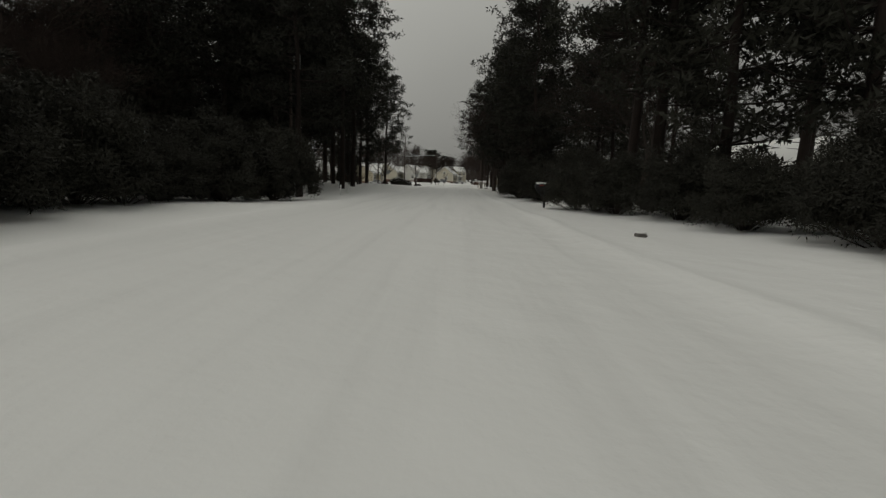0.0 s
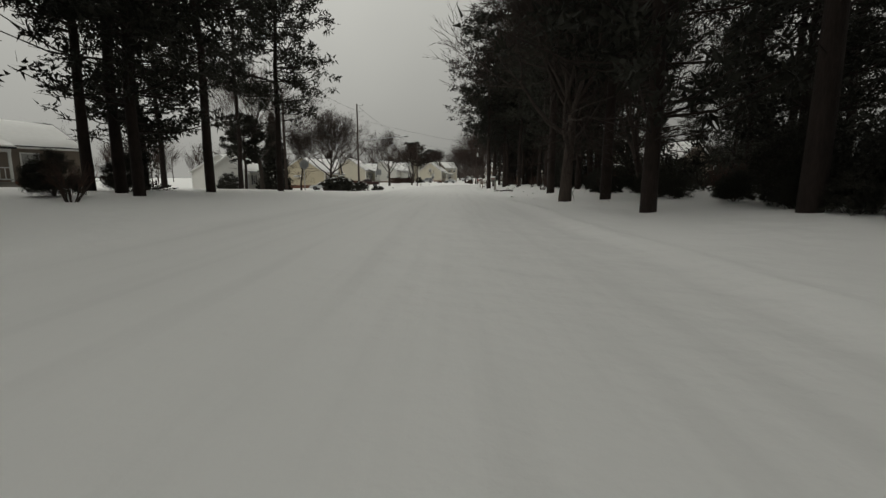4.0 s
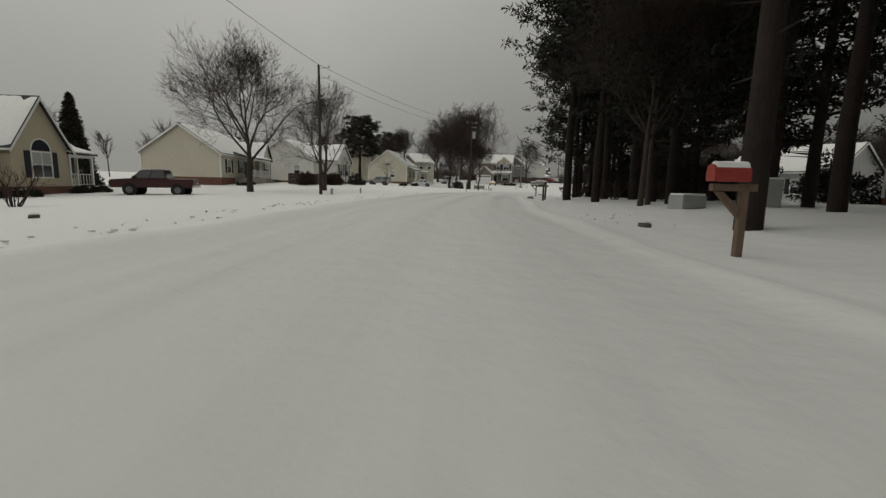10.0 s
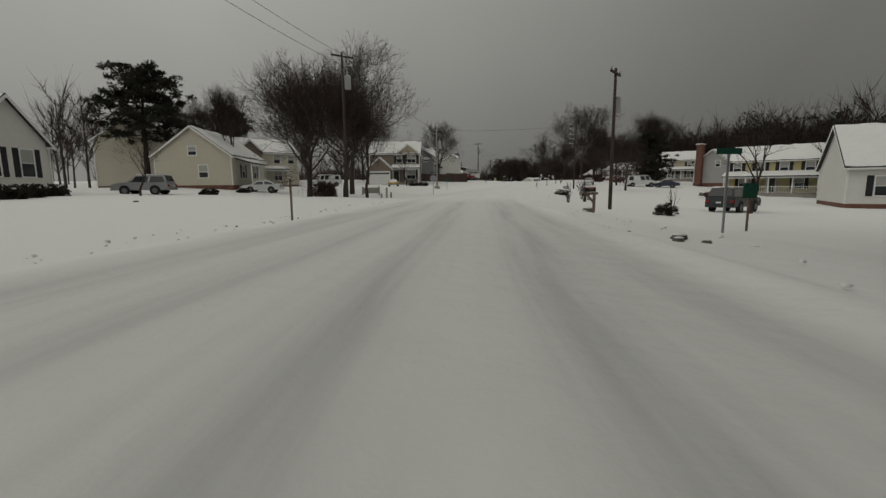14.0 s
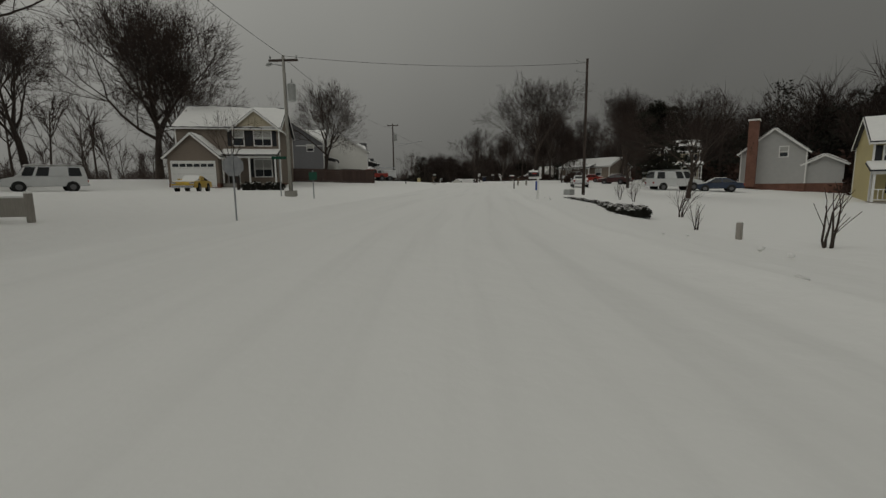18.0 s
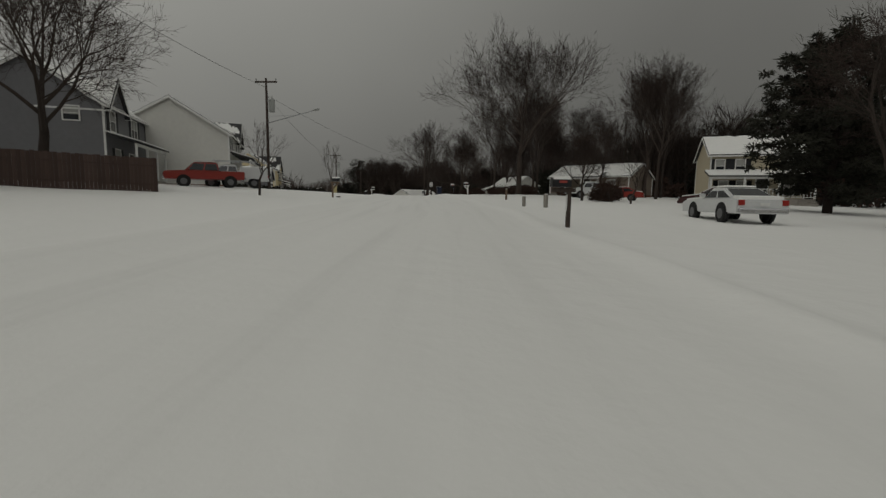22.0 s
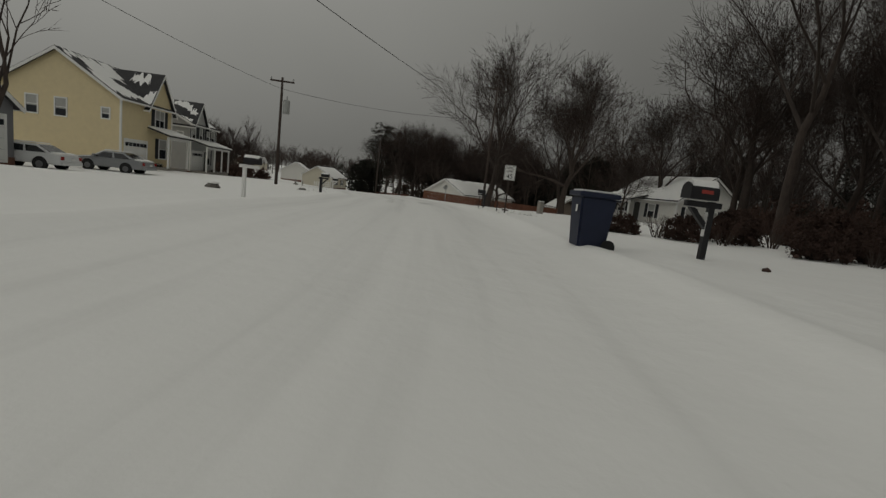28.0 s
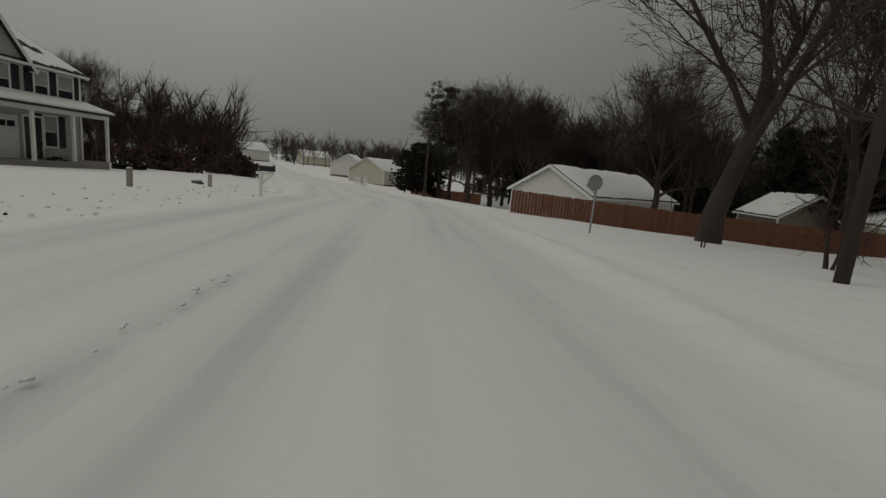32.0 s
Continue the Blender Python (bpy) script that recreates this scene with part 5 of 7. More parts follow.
def wheelie_bin(x, y, rz, label):
    t = thing("wheelie_bin", label, "bin", on(x, y, rz))
    bm = bmesh.new()
    lo = [(-.23, -.25), (.23, -.25), (.23, .25), (-.23, .25)]
    a = [bm.verts.new((px, py, 0.05)) for px, py in lo]
    b = [bm.verts.new((px * 1.25, py * 1.25, 0.95)) for px, py in lo]
    bm.faces.new(a[::-1])
    bm.faces.new(b)
    for i in range(4):
        bm.faces.new((a[i], a[(i + 1) % 4], b[(i + 1) % 4], b[i]))
    bmesh.ops.bevel(bm, geom=list(bm.edges), offset=0.03, segments=2, affect="EDGES")
    part("body", bm, BINBLUE, t)
    bm = boxed(-.32, .32, -.36, .36, 0.95, 1.04, bevel=0.03)
    part("lid", bm, BINBLUE, t)
    part("handle", tube(bmesh.new(), (-.25, .38, .93), (.25, .38, .93), .018, .018, 6), BINBLUE, t)
    for s in (-1, 1):
        part("wheel", tube(bmesh.new(), (s * .26, .27, .12), (s * .31, .27, .12), .12, .12, 12), RUBBER, t)
    part("emblem", boxed(.1, 0.17, -.335, -.325, .68, .8), PLAQUE, t, "pale emblem")
    part("snow_cap", boxed(-.26, .26, -.3, .3, 1.04, 1.07, bevel=0.012), SNOW, t)
    return t


def satellite_dish(x, y, rz, label):
    t = thing("satellite_dish", label, "dish", on(x, y, rz))
    part("post", tube(bmesh.new(), (0, 0, -.3), (0, 0, 1.25), .03, .03, 8), METAL, t)
    bm = bmesh.new()
    rings = []
    for k in range(5):
        r = .22 * k / 4
        rings.append([bm.verts.new((r * math.cos(a * math.pi / 8), -.03 - 1.4 * r * r, 1.42 + r * math.sin(a * math.pi / 8))) for a in range(16)] if k else [bm.verts.new((0, -.03, 1.42))])
    for a in range(16):
        bm.faces.new((rings[0][0], rings[1][a], rings[1][(a + 1) % 16]))
        for k in range(1, 4):
            bm.faces.new((rings[k][a], rings[k + 1][a], rings[k + 1][(a + 1) % 16], rings[k][(a + 1) % 16]))
    bmesh.ops.solidify(bm, geom=bm.faces[:], thickness=.012)
    part("reflector", bm, GREYBOX, t, "shallow grey dish", smooth=True)
    part("feed_arm", tube(bmesh.new(), (0, -.02, 1.12), (0, -.42, 1.3), .012, .012, 6), METAL, t)
    part("feed_horn", boxed(-.04, .04, -.46, -.38, 1.28, 1.38, bevel=.01), METAL, t)
    return t


def rail_fence(points, label, h=1.2, mat=None):
    """Round-topped posts with three rails between each pair."""
    mat = mat or WHITE
    f = thing("rail_fence", label, "fence")
    for (xa, ya), (xb, yb) in zip(points, points[1:]):
        n = max(1, round(math.hypot(xb - xa, yb - ya) / 2.4))
        for i in range(n + 1):
            x, y = xa + (xb - xa) * i / n, ya + (yb - ya) * i / n
            post = part("post", boxed(-.065, .065, -.065, .065, -.4, h, bevel=.02), mat, f)
            post.location = (x, y, gz(x, y))
            if i < n:
                x2, y2 = xa + (xb - xa) * (i + 1) / n, ya + (yb - ya) * (i + 1) / n
                for z in (.3, .68, 1.05):
                    part("rail", tube(bmesh.new(), (x, y, gz(x, y) + z), (x2, y2, gz(x2, y2) + z), .045, .045, 4), mat, f)
    return f


def entrance_sign(x, y, rz, label):
    """A low board between two square posts."""
    t = thing("entrance_sign", label, "sign", on(x, y, rz))
    for s in (-1, 1):
        q = part("post", boxed(s * 1.0 - .09, s * 1.0 + .09, -.09, .09, -.3, 1.0, bevel=.015), GREYWOOD, t)
        part("post_snow", boxed(s * 1.0 - .1, s * 1.0 + .1, -.1, .1, 1.0, 1.08, bevel=.03), SNOW, q)
    part("board", boxed(-.91, .91, -.03, .03, .2, .85, bevel=.01), GREYWOOD, t, "weathered grey board")
    part("board_snow", boxed(-.9, .9, -.05, .05, .85, .92, bevel=.02), SNOW, t)
    return t

# ---- houses along the road ----
B = dict(blind=0.55)
NS = dict(shutters=False, blind=0.6)
# left side, in driving order
house("low white-sided cottage with a snowy roof among trees", -28.6, 33.2, 24, 5.4, 9, 2.9, 2.3, WHITESIDE, "y", wins=[("r", 3, 1.1, .9, 1.3, NS)])
house("single-storey white house with black shutters behind shrubs", -26.15, 38.9, 91.6, 10, 8, 3.0, 2.4, WHITESIDE, "x", wins=[("f", -2.5, 1.1, .9, 1.3), ("f", 2, 1.1, .9, 1.3), ("l", 0, 1.2, .9, 1.3)], porch=(-1, 3, 1.6, 2.6, .5))
house("tan single-storey house with an arched window in its front gable", -20.3, 63.1, 88, 11.0, 9, 3.1, 2.9, TAN, "x", found=.55,
      wins=[("f", -3.3, 1.15, 1.5, 1.5, dict(double=True)), ("-1.3", .9, 1.15, 1.4, 1.5, dict(double=True, arch=True)), ("f", 4.2, 1.15, 1.0, 1.4), ("l", -1.0, 2.2, 1.3, .25, NS)],
      wings=[(-1.2, 3.0, -1.3, 4.5, 3.1, 2.9, "y", TAN)], doors=[("f", -1.75, .55)], porch=(3.15, 5.4, 1.2, 2.7, .5))
house("cream single-storey house with a white railed front porch", -16.4, 92, 88, 13.5, 8.6, 3.3, 3.0, CREAM, "x", found=.6,
      wins=[("f", -4.6, 1.2, .9, 1.4), ("f", -1.2, 1.2, .9, 1.4), ("f", 1.6, 1.2, .9, 1.4), ("-0.9", 5.2, 1.2, 1.6, 1.4, dict(double=True))],
      wings=[(3.6, 6.7, -.9, 4.5, 3.3, 2.1, "y", CREAM)], doors=[("f", .2, .62)], porch=(-3.2, 3.3, 1.9, 2.9, .65))
house("white house with two black-shuttered windows in a steep front gable", -8.5, 107.2, 75.3, 12, 9.5, 3.5, 2.9, WHITESIDE, "x", found=.3, bare=.5,
      wins=[("-2.2", -.9, 1.2, .95, 1.7), ("-2.2", 1.5, 1.2, .95, 1.7), ("l", 2.2, 1.3, .9, 1.3, NS)],
      wings=[(-2.5, 3.1, -2.2, 4.7, 3.5, 2.6, "y", WHITESIDE)])
house("cream two-storey house with black shutters and a columned porch", -3.2, 140, 74.5, 10.5, 9, 5.9, 2.6, CREAM, "x", found=.3, bare=.5,
      wins=[("f", -3.4, 4.0, .9, 1.4), ("f", -.9, 4.0, .9, 1.4), ("f", 3, 4.0, .9, 1.4), ("f", -3.4, 1.1, .9, 1.5), ("f", 3.2, 1.1, .9, 1.5)], porch=(-4.8, 5.1, 1.8, 2.9, .3),
      gable_front=(2.6, 4.2, 5.7, 2.0, CREAM), doors=[("f", 0, .32)])
house("low white house with a snowy cross gable", 4.73, 131.38, 77.9, 11, 8, 3.6, 3.0, CREAM, "x", bare=.5, wins=[("f", -2, 1.2, .9, 1.4), ("f", 2, 1.2, .9, 1.4), ("l", 0, 3.6, .8, .9, NS), ("l", 1, 1.2, .9, 1.3, NS)], porch=(-4, 1, 1.6, 2.7, .3))
house("cream two-storey house with a brown shingled entry bay", 5.78, 146.31, 23.9, 9.5, 8, 5.2, 2.3, CREAM, "x", found=.3, bare=.35,
      wins=[("f", 1.4, 3.6, .9, 1.3, NS), ("f", 3.6, 3.6, .9, 1.3, NS), ("f", 1.5, 1.0, 1.2, 1.4, dict(double=True, shutters=False)), ("-1.4", -3.0, 1.0, 1.3, 1.5, dict(double=True, shutters=False)), ("-1.4", -3.0, 3.7, .8, 1.1, NS)],
      wings=[(-4.75, -1.3, -1.4, 4.0, 5.2, 1.6, "y", BROWNSIDE)], porch=(-1.1, 2.6, 1.3, 2.6, .3))
house("taupe two-storey house with white garage doors and a porch", 27, 154.3, -16.2, 9.2, 9.0, 5.5, 2.5, BROWNSIDE, "x", found=.25, bare=.35,
      wins=[("f", .9, 3.85, .9, 1.45, B), ("f", 3.1, 3.85, 1.5, 1.45, dict(double=True, blind=.6)), ("f", 3.0, .9, 1.5, 1.6, dict(double=True, blind=.6))],
      wings=[(-4.6, -.4, -2.4, 4.4, 2.75, 1.9, "y", BROWNSIDE)], garages=[("-2.4", -2.5, 3.5)], doors=[("f", .3, .25)], porch=(-.3, 4.5, 1.7, 2.75, .25), gable_front=(2.5, 4.2, 5.4, 1.7, TAN))
house("dark grey two-storey house with a snowy roof behind a fence", 42, 180.9, 74.7, 11.5, 8.6, 5.5, 2.9, GREYSIDE, "x", found=.3,
      wins=[("f", -4.2, 3.8, 1.0, 1.4), ("f", .4, 3.8, 1.3, 1.4, dict(double=True)), ("f", 4.2, 3.8, 1.0, 1.4), ("f", -3.5, 1.0, 1.0, 1.5), ("l", 2.4, 4.3, .9, .9, NS), ("l", -1.8, 1.2, 1.1, .8, NS)],
      porch=(-5.5, 2.0, 1.8, 2.9, .3), garages=[("f", 3.9, 2.7)], gable_front=(-3.6, 3.6, 5.4, 2.2, GREYSIDE), doors=[("f", -.6, .32)])
house("white two-storey house with a plain gable end and black shutters", 50.9, 187.9, 75.7, 11.5, 9.6, 5.1, 3.0, WHITESIDE, "x", found=.3, bare=.35,
      wins=[("f", -4.4, 3.4, .9, 1.4), ("f", -2.6, 3.4, .9, 1.4), ("f", 1.0, 3.4, .9, 1.4), ("f", 3.8, 3.4, .9, 1.4), ("f", -4.0, 1.0, .9, 1.5)],
      porch=(-5.4, 5.4, 1.8, 2.8, .3), garages=[("f", 2.6, 4.2)], gable_front=(3.0, 4.0, 5.0, 2.2, WHITESIDE), doors=[("f", -1.6, .32)])
house("dark grey garage house with a snowy roof and an open garage", 54.6, 203.4, 70, 13, 8.5, 2.75, 1.9, GREYSIDE, "x", found=.2, wings=[(1.2, 6.2, -2.6, 5, 2.75, 1.7, "y", GREYSIDE)], wins=[("f", -3, 1.1, 1.0, 1.3)], garages=[("-2.6", 3.7, 3.9)])
house("yellow two-storey house with a dark patchy snow roof", 63.0, 221.6, 67, 6.5, 8.7, 5.1, 2.8, YELLOW, "x", found=.3, snow=.72, bare=.9,
      wins=[("l", -1.8, 3.3, .75, 1.2, NS), ("l", .2, 3.3, .75, 1.2, NS), ("l", 3.3, 3.5, .5, .7, NS), ("f", 1.5, 3.4, 1.2, 1.4, dict(double=True)), ("f", 2.0, 1.0, 1.0, 1.5)],
      garages=[("f", -1.5, 2.6)], porch=(.1, 3.2, 1.5, 2.8, .3), gable_front=(1.4, 3.4, 5.0, 2.6, YELLOW), z=.92)
house("light grey two-storey house with a porch, shutters and garage", 66.4, 233.3, 73, 6.8, 8.4, 4.85, 2.3, LIGHTGREY, "x", found=.2, snow=.85, bare=.6,
      wins=[("f", -2.7, 3.2, .7, 1.35), ("f", -.9, 3.2, .7, 1.35), ("f", 1.1, 3.2, .7, 1.35), ("f", 2.5, 3.2, .9, 1.35), ("f", 1.5, .9, .7, 1.5), ("l", 3.2, 3.4, .5, .5, NS)],
      garages=[("f", -1.7, 2.6)], porch=(-3.4, 3.5, 1.5, 2.75, .25), gable_front=(-1.5, 3.4, 4.8, 2.15, LIGHTGREY), doors=[("f", .5, .22)], z=.72)
house("white two-storey house far off behind bare trees", 51.52, 299.24, 55.7, 12, 9, 5.6, 3.0, LIGHTGREY, "x", bare=.5, wins=[("f", -3, 3.8, .9, 1.4), ("f", 0, 3.8, .9, 1.4), ("f", 3, 3.8, .9, 1.4), ("f", -3, 1, .9, 1.4)], gable_front=(3, 4, 5.4, 2.2, LIGHTGREY), dz=2.0)
# right side
house("white house with a porch seen between pines", 28.5, -31, -73.3, 11, 8, 3.2, 2.6, WHITESIDE, "x", wins=[("f", -3, 1.1, .9, 1.4), ("f", 3, 1.1, .9, 1.4)], porch=(-2.5, 2.5, 1.6, 2.7, .4))
house("low pale house with a snowy roof among the trees", 38.87, -9.62, -78.3, 12, 8, 3.0, 2.4, CREAM, "x", wins=[("f", -3, 1.1, .9, 1.4, B), ("f", 2, 1.1, .9, 1.4)])
house("blue-grey two-storey house with a snowy roof behind pines", 31.19, 49.27, -60.9, 12, 8.5, 5.2, 3.0, BLUEGREY, "x", wins=[("f", -3.5, 3.5, .9, 1.3), ("f", 1, 3.5, .9, 1.3), ("r", 0, 3.4, .8, 1.1, NS), ("f", 3, 1, .9, 1.4)], porch=(-5, 5.5, 1.8, 2.7, .3), chimney=(-2, 4.2, 1.1, 9, BLUEGREY))
house("brown single-storey house with a dormer and chimney among pines", 27.68, 27.11, -60.3, 13, 8.5, 2.8, 2.8, BROWNSIDE, "x", found=.5, wins=[("f", -3.5, 1.1, .9, 1.3, NS), ("f", 3, 1.1, .9, 1.3, NS)], gable_front=(-2.6, 1.5, 4.0, .8, BROWNSIDE), chimney=(-4.6, 3.4, 1.0, 6.6, BROWNSIDE))
house("low brown house with a snowy roof behind the pines", -26.98, -4.66, 63.9, 12, 8, 2.7, 1.9, BROWNSIDE, "x", found=.4, wins=[("f", -3.5, 1.0, 1.4, 1.2, NS), ("f", 3, 1.0, .9, 1.2, NS)], doors=[("f", 0, .42)], porch=(-1.5, 1.5, 1.4, 2.4, .35))
house("small grey house with a snowy roof beyond the wood", 40.13, 75.4, -70.3, 10, 8, 3.2, 2.6, LIGHTGREY, "x", wins=[("f", -2, 1.1, .9, 1.3), ("f", 2, 1.1, .9, 1.3)])
house("white cottage with dormers and a snowy roof", 54.6, 92, -45.7, 11, 8.5, 3.2, 3.4, WHITESIDE, "x", wins=[("f", -3.4, 1, .9, 1.4), ("f", -1, 1, .9, 1.4), ("f", 3, 1, .9, 1.4)], gable_front=(2.4, 1.8, 4.6, 1.1, WHITESIDE))
house("pale yellow two-storey house with a front porch and shutters", 71.3, 117.3, -62, 10, 7.5, 4.7, 2.1, PALEYELLOW, "x", found=.3, wins=[("f", -4, 3.1, .85, 1.25), ("f", -1.3, 3.1, .85, 1.25), ("f", 1.3, 3.1, .85, 1.25), ("f", 4, 3.1, .85, 1.25), ("f", -3, 1, 1.3, 1.4, dict(double=True)), ("f", 3, 1, .9, 1.4)], porch=(-5.2, 5.2, 1.8, 2.5, .35), doors=[("f", 0, .42)])
house("white clapboard house with a wide brick chimney and screened porch", 81.1, 137.6, 205, 8.5, 5.6, 3.7, 2.3, LIGHTGREY, "x", found=.3, wins=[("r", .9, 3.1, .65, 1.0, NS), ("f", -2, 1, .9, 1.4), ("f", 2, 1, .9, 1.4)], chimney=(4.75, 1.0, 1.3, 6.9, BRICK), wings=[(1.2, 4.0, 5.5, 8.6, 2.3, .8, "x", LIGHTGREY)])
house("tan two-storey house with a white-railed porch and shutters", 91.4, 154.6, -52, 7.8, 6.4, 4.7, 2.0, TAN, "x", found=.4, wins=[("f", -3.1, 3.0, .7, 1.2), ("f", -1.4, 3.0, .7, 1.2), ("f", 2.7, 3.0, .7, 1.2), ("f", -2.7, .9, .7, 1.25), ("f", -1.2, .9, .7, 1.25), ("f", 2.7, .9, .7, 1.25), ("r", 0, 3.0, .6, 1.0, NS)], porch=(-4.2, 4.2, 1.7, 2.5, .5), doors=[("f", .5, .45)])
house("low brown ranch house with a snowy roof and white porch", 93.4, 176, -78, 11.5, 8, 2.6, 1.8, BROWNSIDE, "x", found=.2, wins=[("f", -3.6, .9, 1.2, 1.2, NS), ("f", 3.4, .9, 1.2, 1.2, NS)], porch=(-4.6, 2.6, 2, 2.4, .3), doors=[("f", 0, .3)])
house("white single-storey house with dark shutters below the road", 108.8, 212.5, -100, 9.8, 8, 3.1, 2.6, WHITESIDE, "x", found=.5, wins=[("f", -3.2, 1.2, 1.2, 1.3, dict(double=True)), ("f", 1.6, 1.2, .9, 1.3), ("r", -2.4, 1.2, .9, 1.3), ("r", .6, 1.2, .8, 1.2), ("r", 2.6, 1.3, .7, 1.0, NS)], porch=(-4.6, .6, 2.0, 2.7, .6), doors=[("f", -.6, .55)], dz=-.2)
house("white gabled house behind a red-brown fence", 101.3, 242.7, -158, 12, 7.5, 2.5, 1.9, WHITESIDE, "x", wins=[("r", 0, 1.1, .9, 1.2, NS)])
house("low house with a snow-covered roof below the road", 114.5, 234.2, -112, 5.5, 5, 2.1, 1.7, BROWNSIDE, "x")
house("pale house with a low snowy roof in a hollow", 114.6, 226.6, -125, 5.5, 4.5, 2.1, .9, CREAM, "x", dz=-.3)
# far ahead
house("small white house with a snow roof beside the far road", 92.24, 324.35, 76.4, 12, 8, 3, 2.5, WHITESIDE, "x", wins=[("f", -3, 1.1, .9, 1.3), ("f", 2, 1.1, .9, 1.3)], dz=.3)
house("small cream house with a snow roof beside the far road", 95.94, 300.39, 55.7, 11, 8, 3, 2.4, CREAM, "x", wins=[("f", -2, 1.1, .9, 1.3), ("f", 2, 1.1, .9, 1.3)])
house("distant white house on the snowy slope", 59.46, 364.62, 36.3, 12, 8, 3.4, 2.6, WHITESIDE, "x")
house("distant pale house with a snow roof on the slope", 79.57, 403.14, 18.7, 12, 8, 3.4, 2.6, CREAM, "x")
house("distant white house half hidden by trees", 35.31, 334.06, 45.7, 12, 8, 5, 2.6, WHITESIDE, "x")

# ---- utility poles and cables ----
utility_pole(-9.8, -41.9, 11.5, "dark timber pole with a grey drum transformer", arms=1, transformer=True, rz=10)
utility_pole(-11.05, 6, 8.2, "plain dark timber pole by the roadside", arms=0, r=.12)
utility_pole(-8.4, 27, 11.3, "tall timber pole with side brackets and a street lamp arm", arms=0, racks=3, streetlight=(7.0, 6.2, -8), transformer=False)
utility_pole(-2.4, 68.05, 9.5, "timber pole with side brackets on the lawn", arms=0, racks=4)
utility_pole(14.45, 109.1, 11.3, "grey timber pole with a crossarm and small transformer", arms=1, transformer=True, racks=2, rz=20)
utility_pole(29.8, 136, 8.6, "grey pole in a concrete collar with a lamp and transformer", arms=1, transformer=True, collar=True, grey=True, rz=-30, streetlight=(8.3, 1.6, 140))
utility_pole(51.4, 174.7, 9.1, "timber pole with a crossarm and a long street lamp arm", arms=1, transformer=True, rz=-35, streetlight=(5.8, 6.2, -35))
utility_pole(72.3, 216.5, 8.3, "leaning timber pole with a drum transformer", arms=1, transformer=True, rz=-20)
utility_pole(89.6, 246, 8.6, "thin timber pole beside the falling road", arms=0, r=.12)
utility_pole(30, 96.5, 8.8, "timber pole with a crossarm and drum on the snowy lawn", arms=1, transformer=True, rz=35)
utility_pole(50, 131.4, 9.8, "dark timber pole with a ladder of side brackets", arms=0, racks=5, rz=150)
utility_pole(88.4, 211.3, 10, "dark timber pole at the edge of the falling lawn", arms=1, r=.11)
utility_pole(64.25, 308.3, 10, "distant timber pole beside the far road", arms=1)
utility_pole(-38.5, 20.22, 10, "plain timber pole behind the cottage", arms=0)
wire((-8.4, 27, 10), (-9.8, -41.9, 9.3), 1.2)
wire((-8.4, 27, 9), (22, 54, 7.4), 1.0)
wire((-8.4, 27, 10.7), (-2.4, 68.05, 9.3), .8)
wire((-2.4, 68.05, 9.3), (14.45, 109.1, 11.1), .8)
wire((-2.4, 68.05, 8.6), (14.45, 109.1, 10.3), .8)
wire((14.45, 109.1, 11.2), (29.8, 136, 8.9), .7)
wire((29.8, 136, 8.8), (51.4, 174.7, 10.2), .8)
wire((51.4, 174.7, 9.6), (84, 205, 7.5), .9)
wire((72.3, 216.5, 8.4), (88.4, 211.3, 8.4), .5)
wire((72.3, 216.5, 8.4), (51.4, 174.7, 9.6), 1.0)
wire((50, 131.4, 9.6), (29.8, 136, 8.9), .4)

# ---- trees: one of each kind is grown, the rest are copies of it ----
hold = []
T_BARE = [bare_tree_template(11, 10, .19, fork=.2, limbs=9, lean=.62, kids=2, thin=.006), bare_tree_template(12, 10, .21, fork=.26, limbs=8, lean=.68, spread=.75, kids=2, thin=.006), bare_tree_template(13, 10, .18, fork=.3, limbs=7, lean=.36, spread=.55, up=.12, kids=2, thin=.006), bare_tree_template(14, 10, .22, fork=.22, limbs=8, lean=.72, spread=.75, up=.06, kids=2, thin=.006), bare_tree_template(15, 10, .2, fork=.17, limbs=13, lean=.8, spread=.72, up=.07, kids=2, thin=.007), bare_tree_template(16, 10, .21, fork=.11, limbs=7, lean=.5, spread=.62, up=.05, kids=2, thin=.005, girth=.85), bare_tree_template(17, 10, .13, fork=.34, limbs=8, lean=.42, spread=.6, up=.1, kids=2, thin=.004), bare_tree_template(18, 10, .17, fork=.27, limbs=10, lean=.78, spread=.7, up=.08, kids=2, thin=.005, girth=.85)]
T_SMALL = [bare_tree_template(21, 4, .07, fork=.25, limbs=6, lean=.45, depth=3, thin=.005, name="young_tree", label="young leafless tree with a slender trunk")]
T_PINE = [pine_template(31, 18, .19, first=.28, reach=.22, tiers=30), pine_template(32, 20, .21, first=.36, reach=.19, tiers=30), pine_template(33, 16, .18, first=.14, reach=.25, tiers=32), pine_template(34, 21, .21, first=.48, reach=.18)]
T_ROUND = pine_template(35, 12, .22, first=.42, reach=.3, tiers=22, tufts=70, label="broad dark pine with a rounded crown")
T_CEDAR = pine_template(36, 11.5, .2, first=.06, reach=.3, tiers=36, tufts=60, label="dense dark evergreen tree with a full crown")
T_CON = conifer_template(41, 8, 1.7)
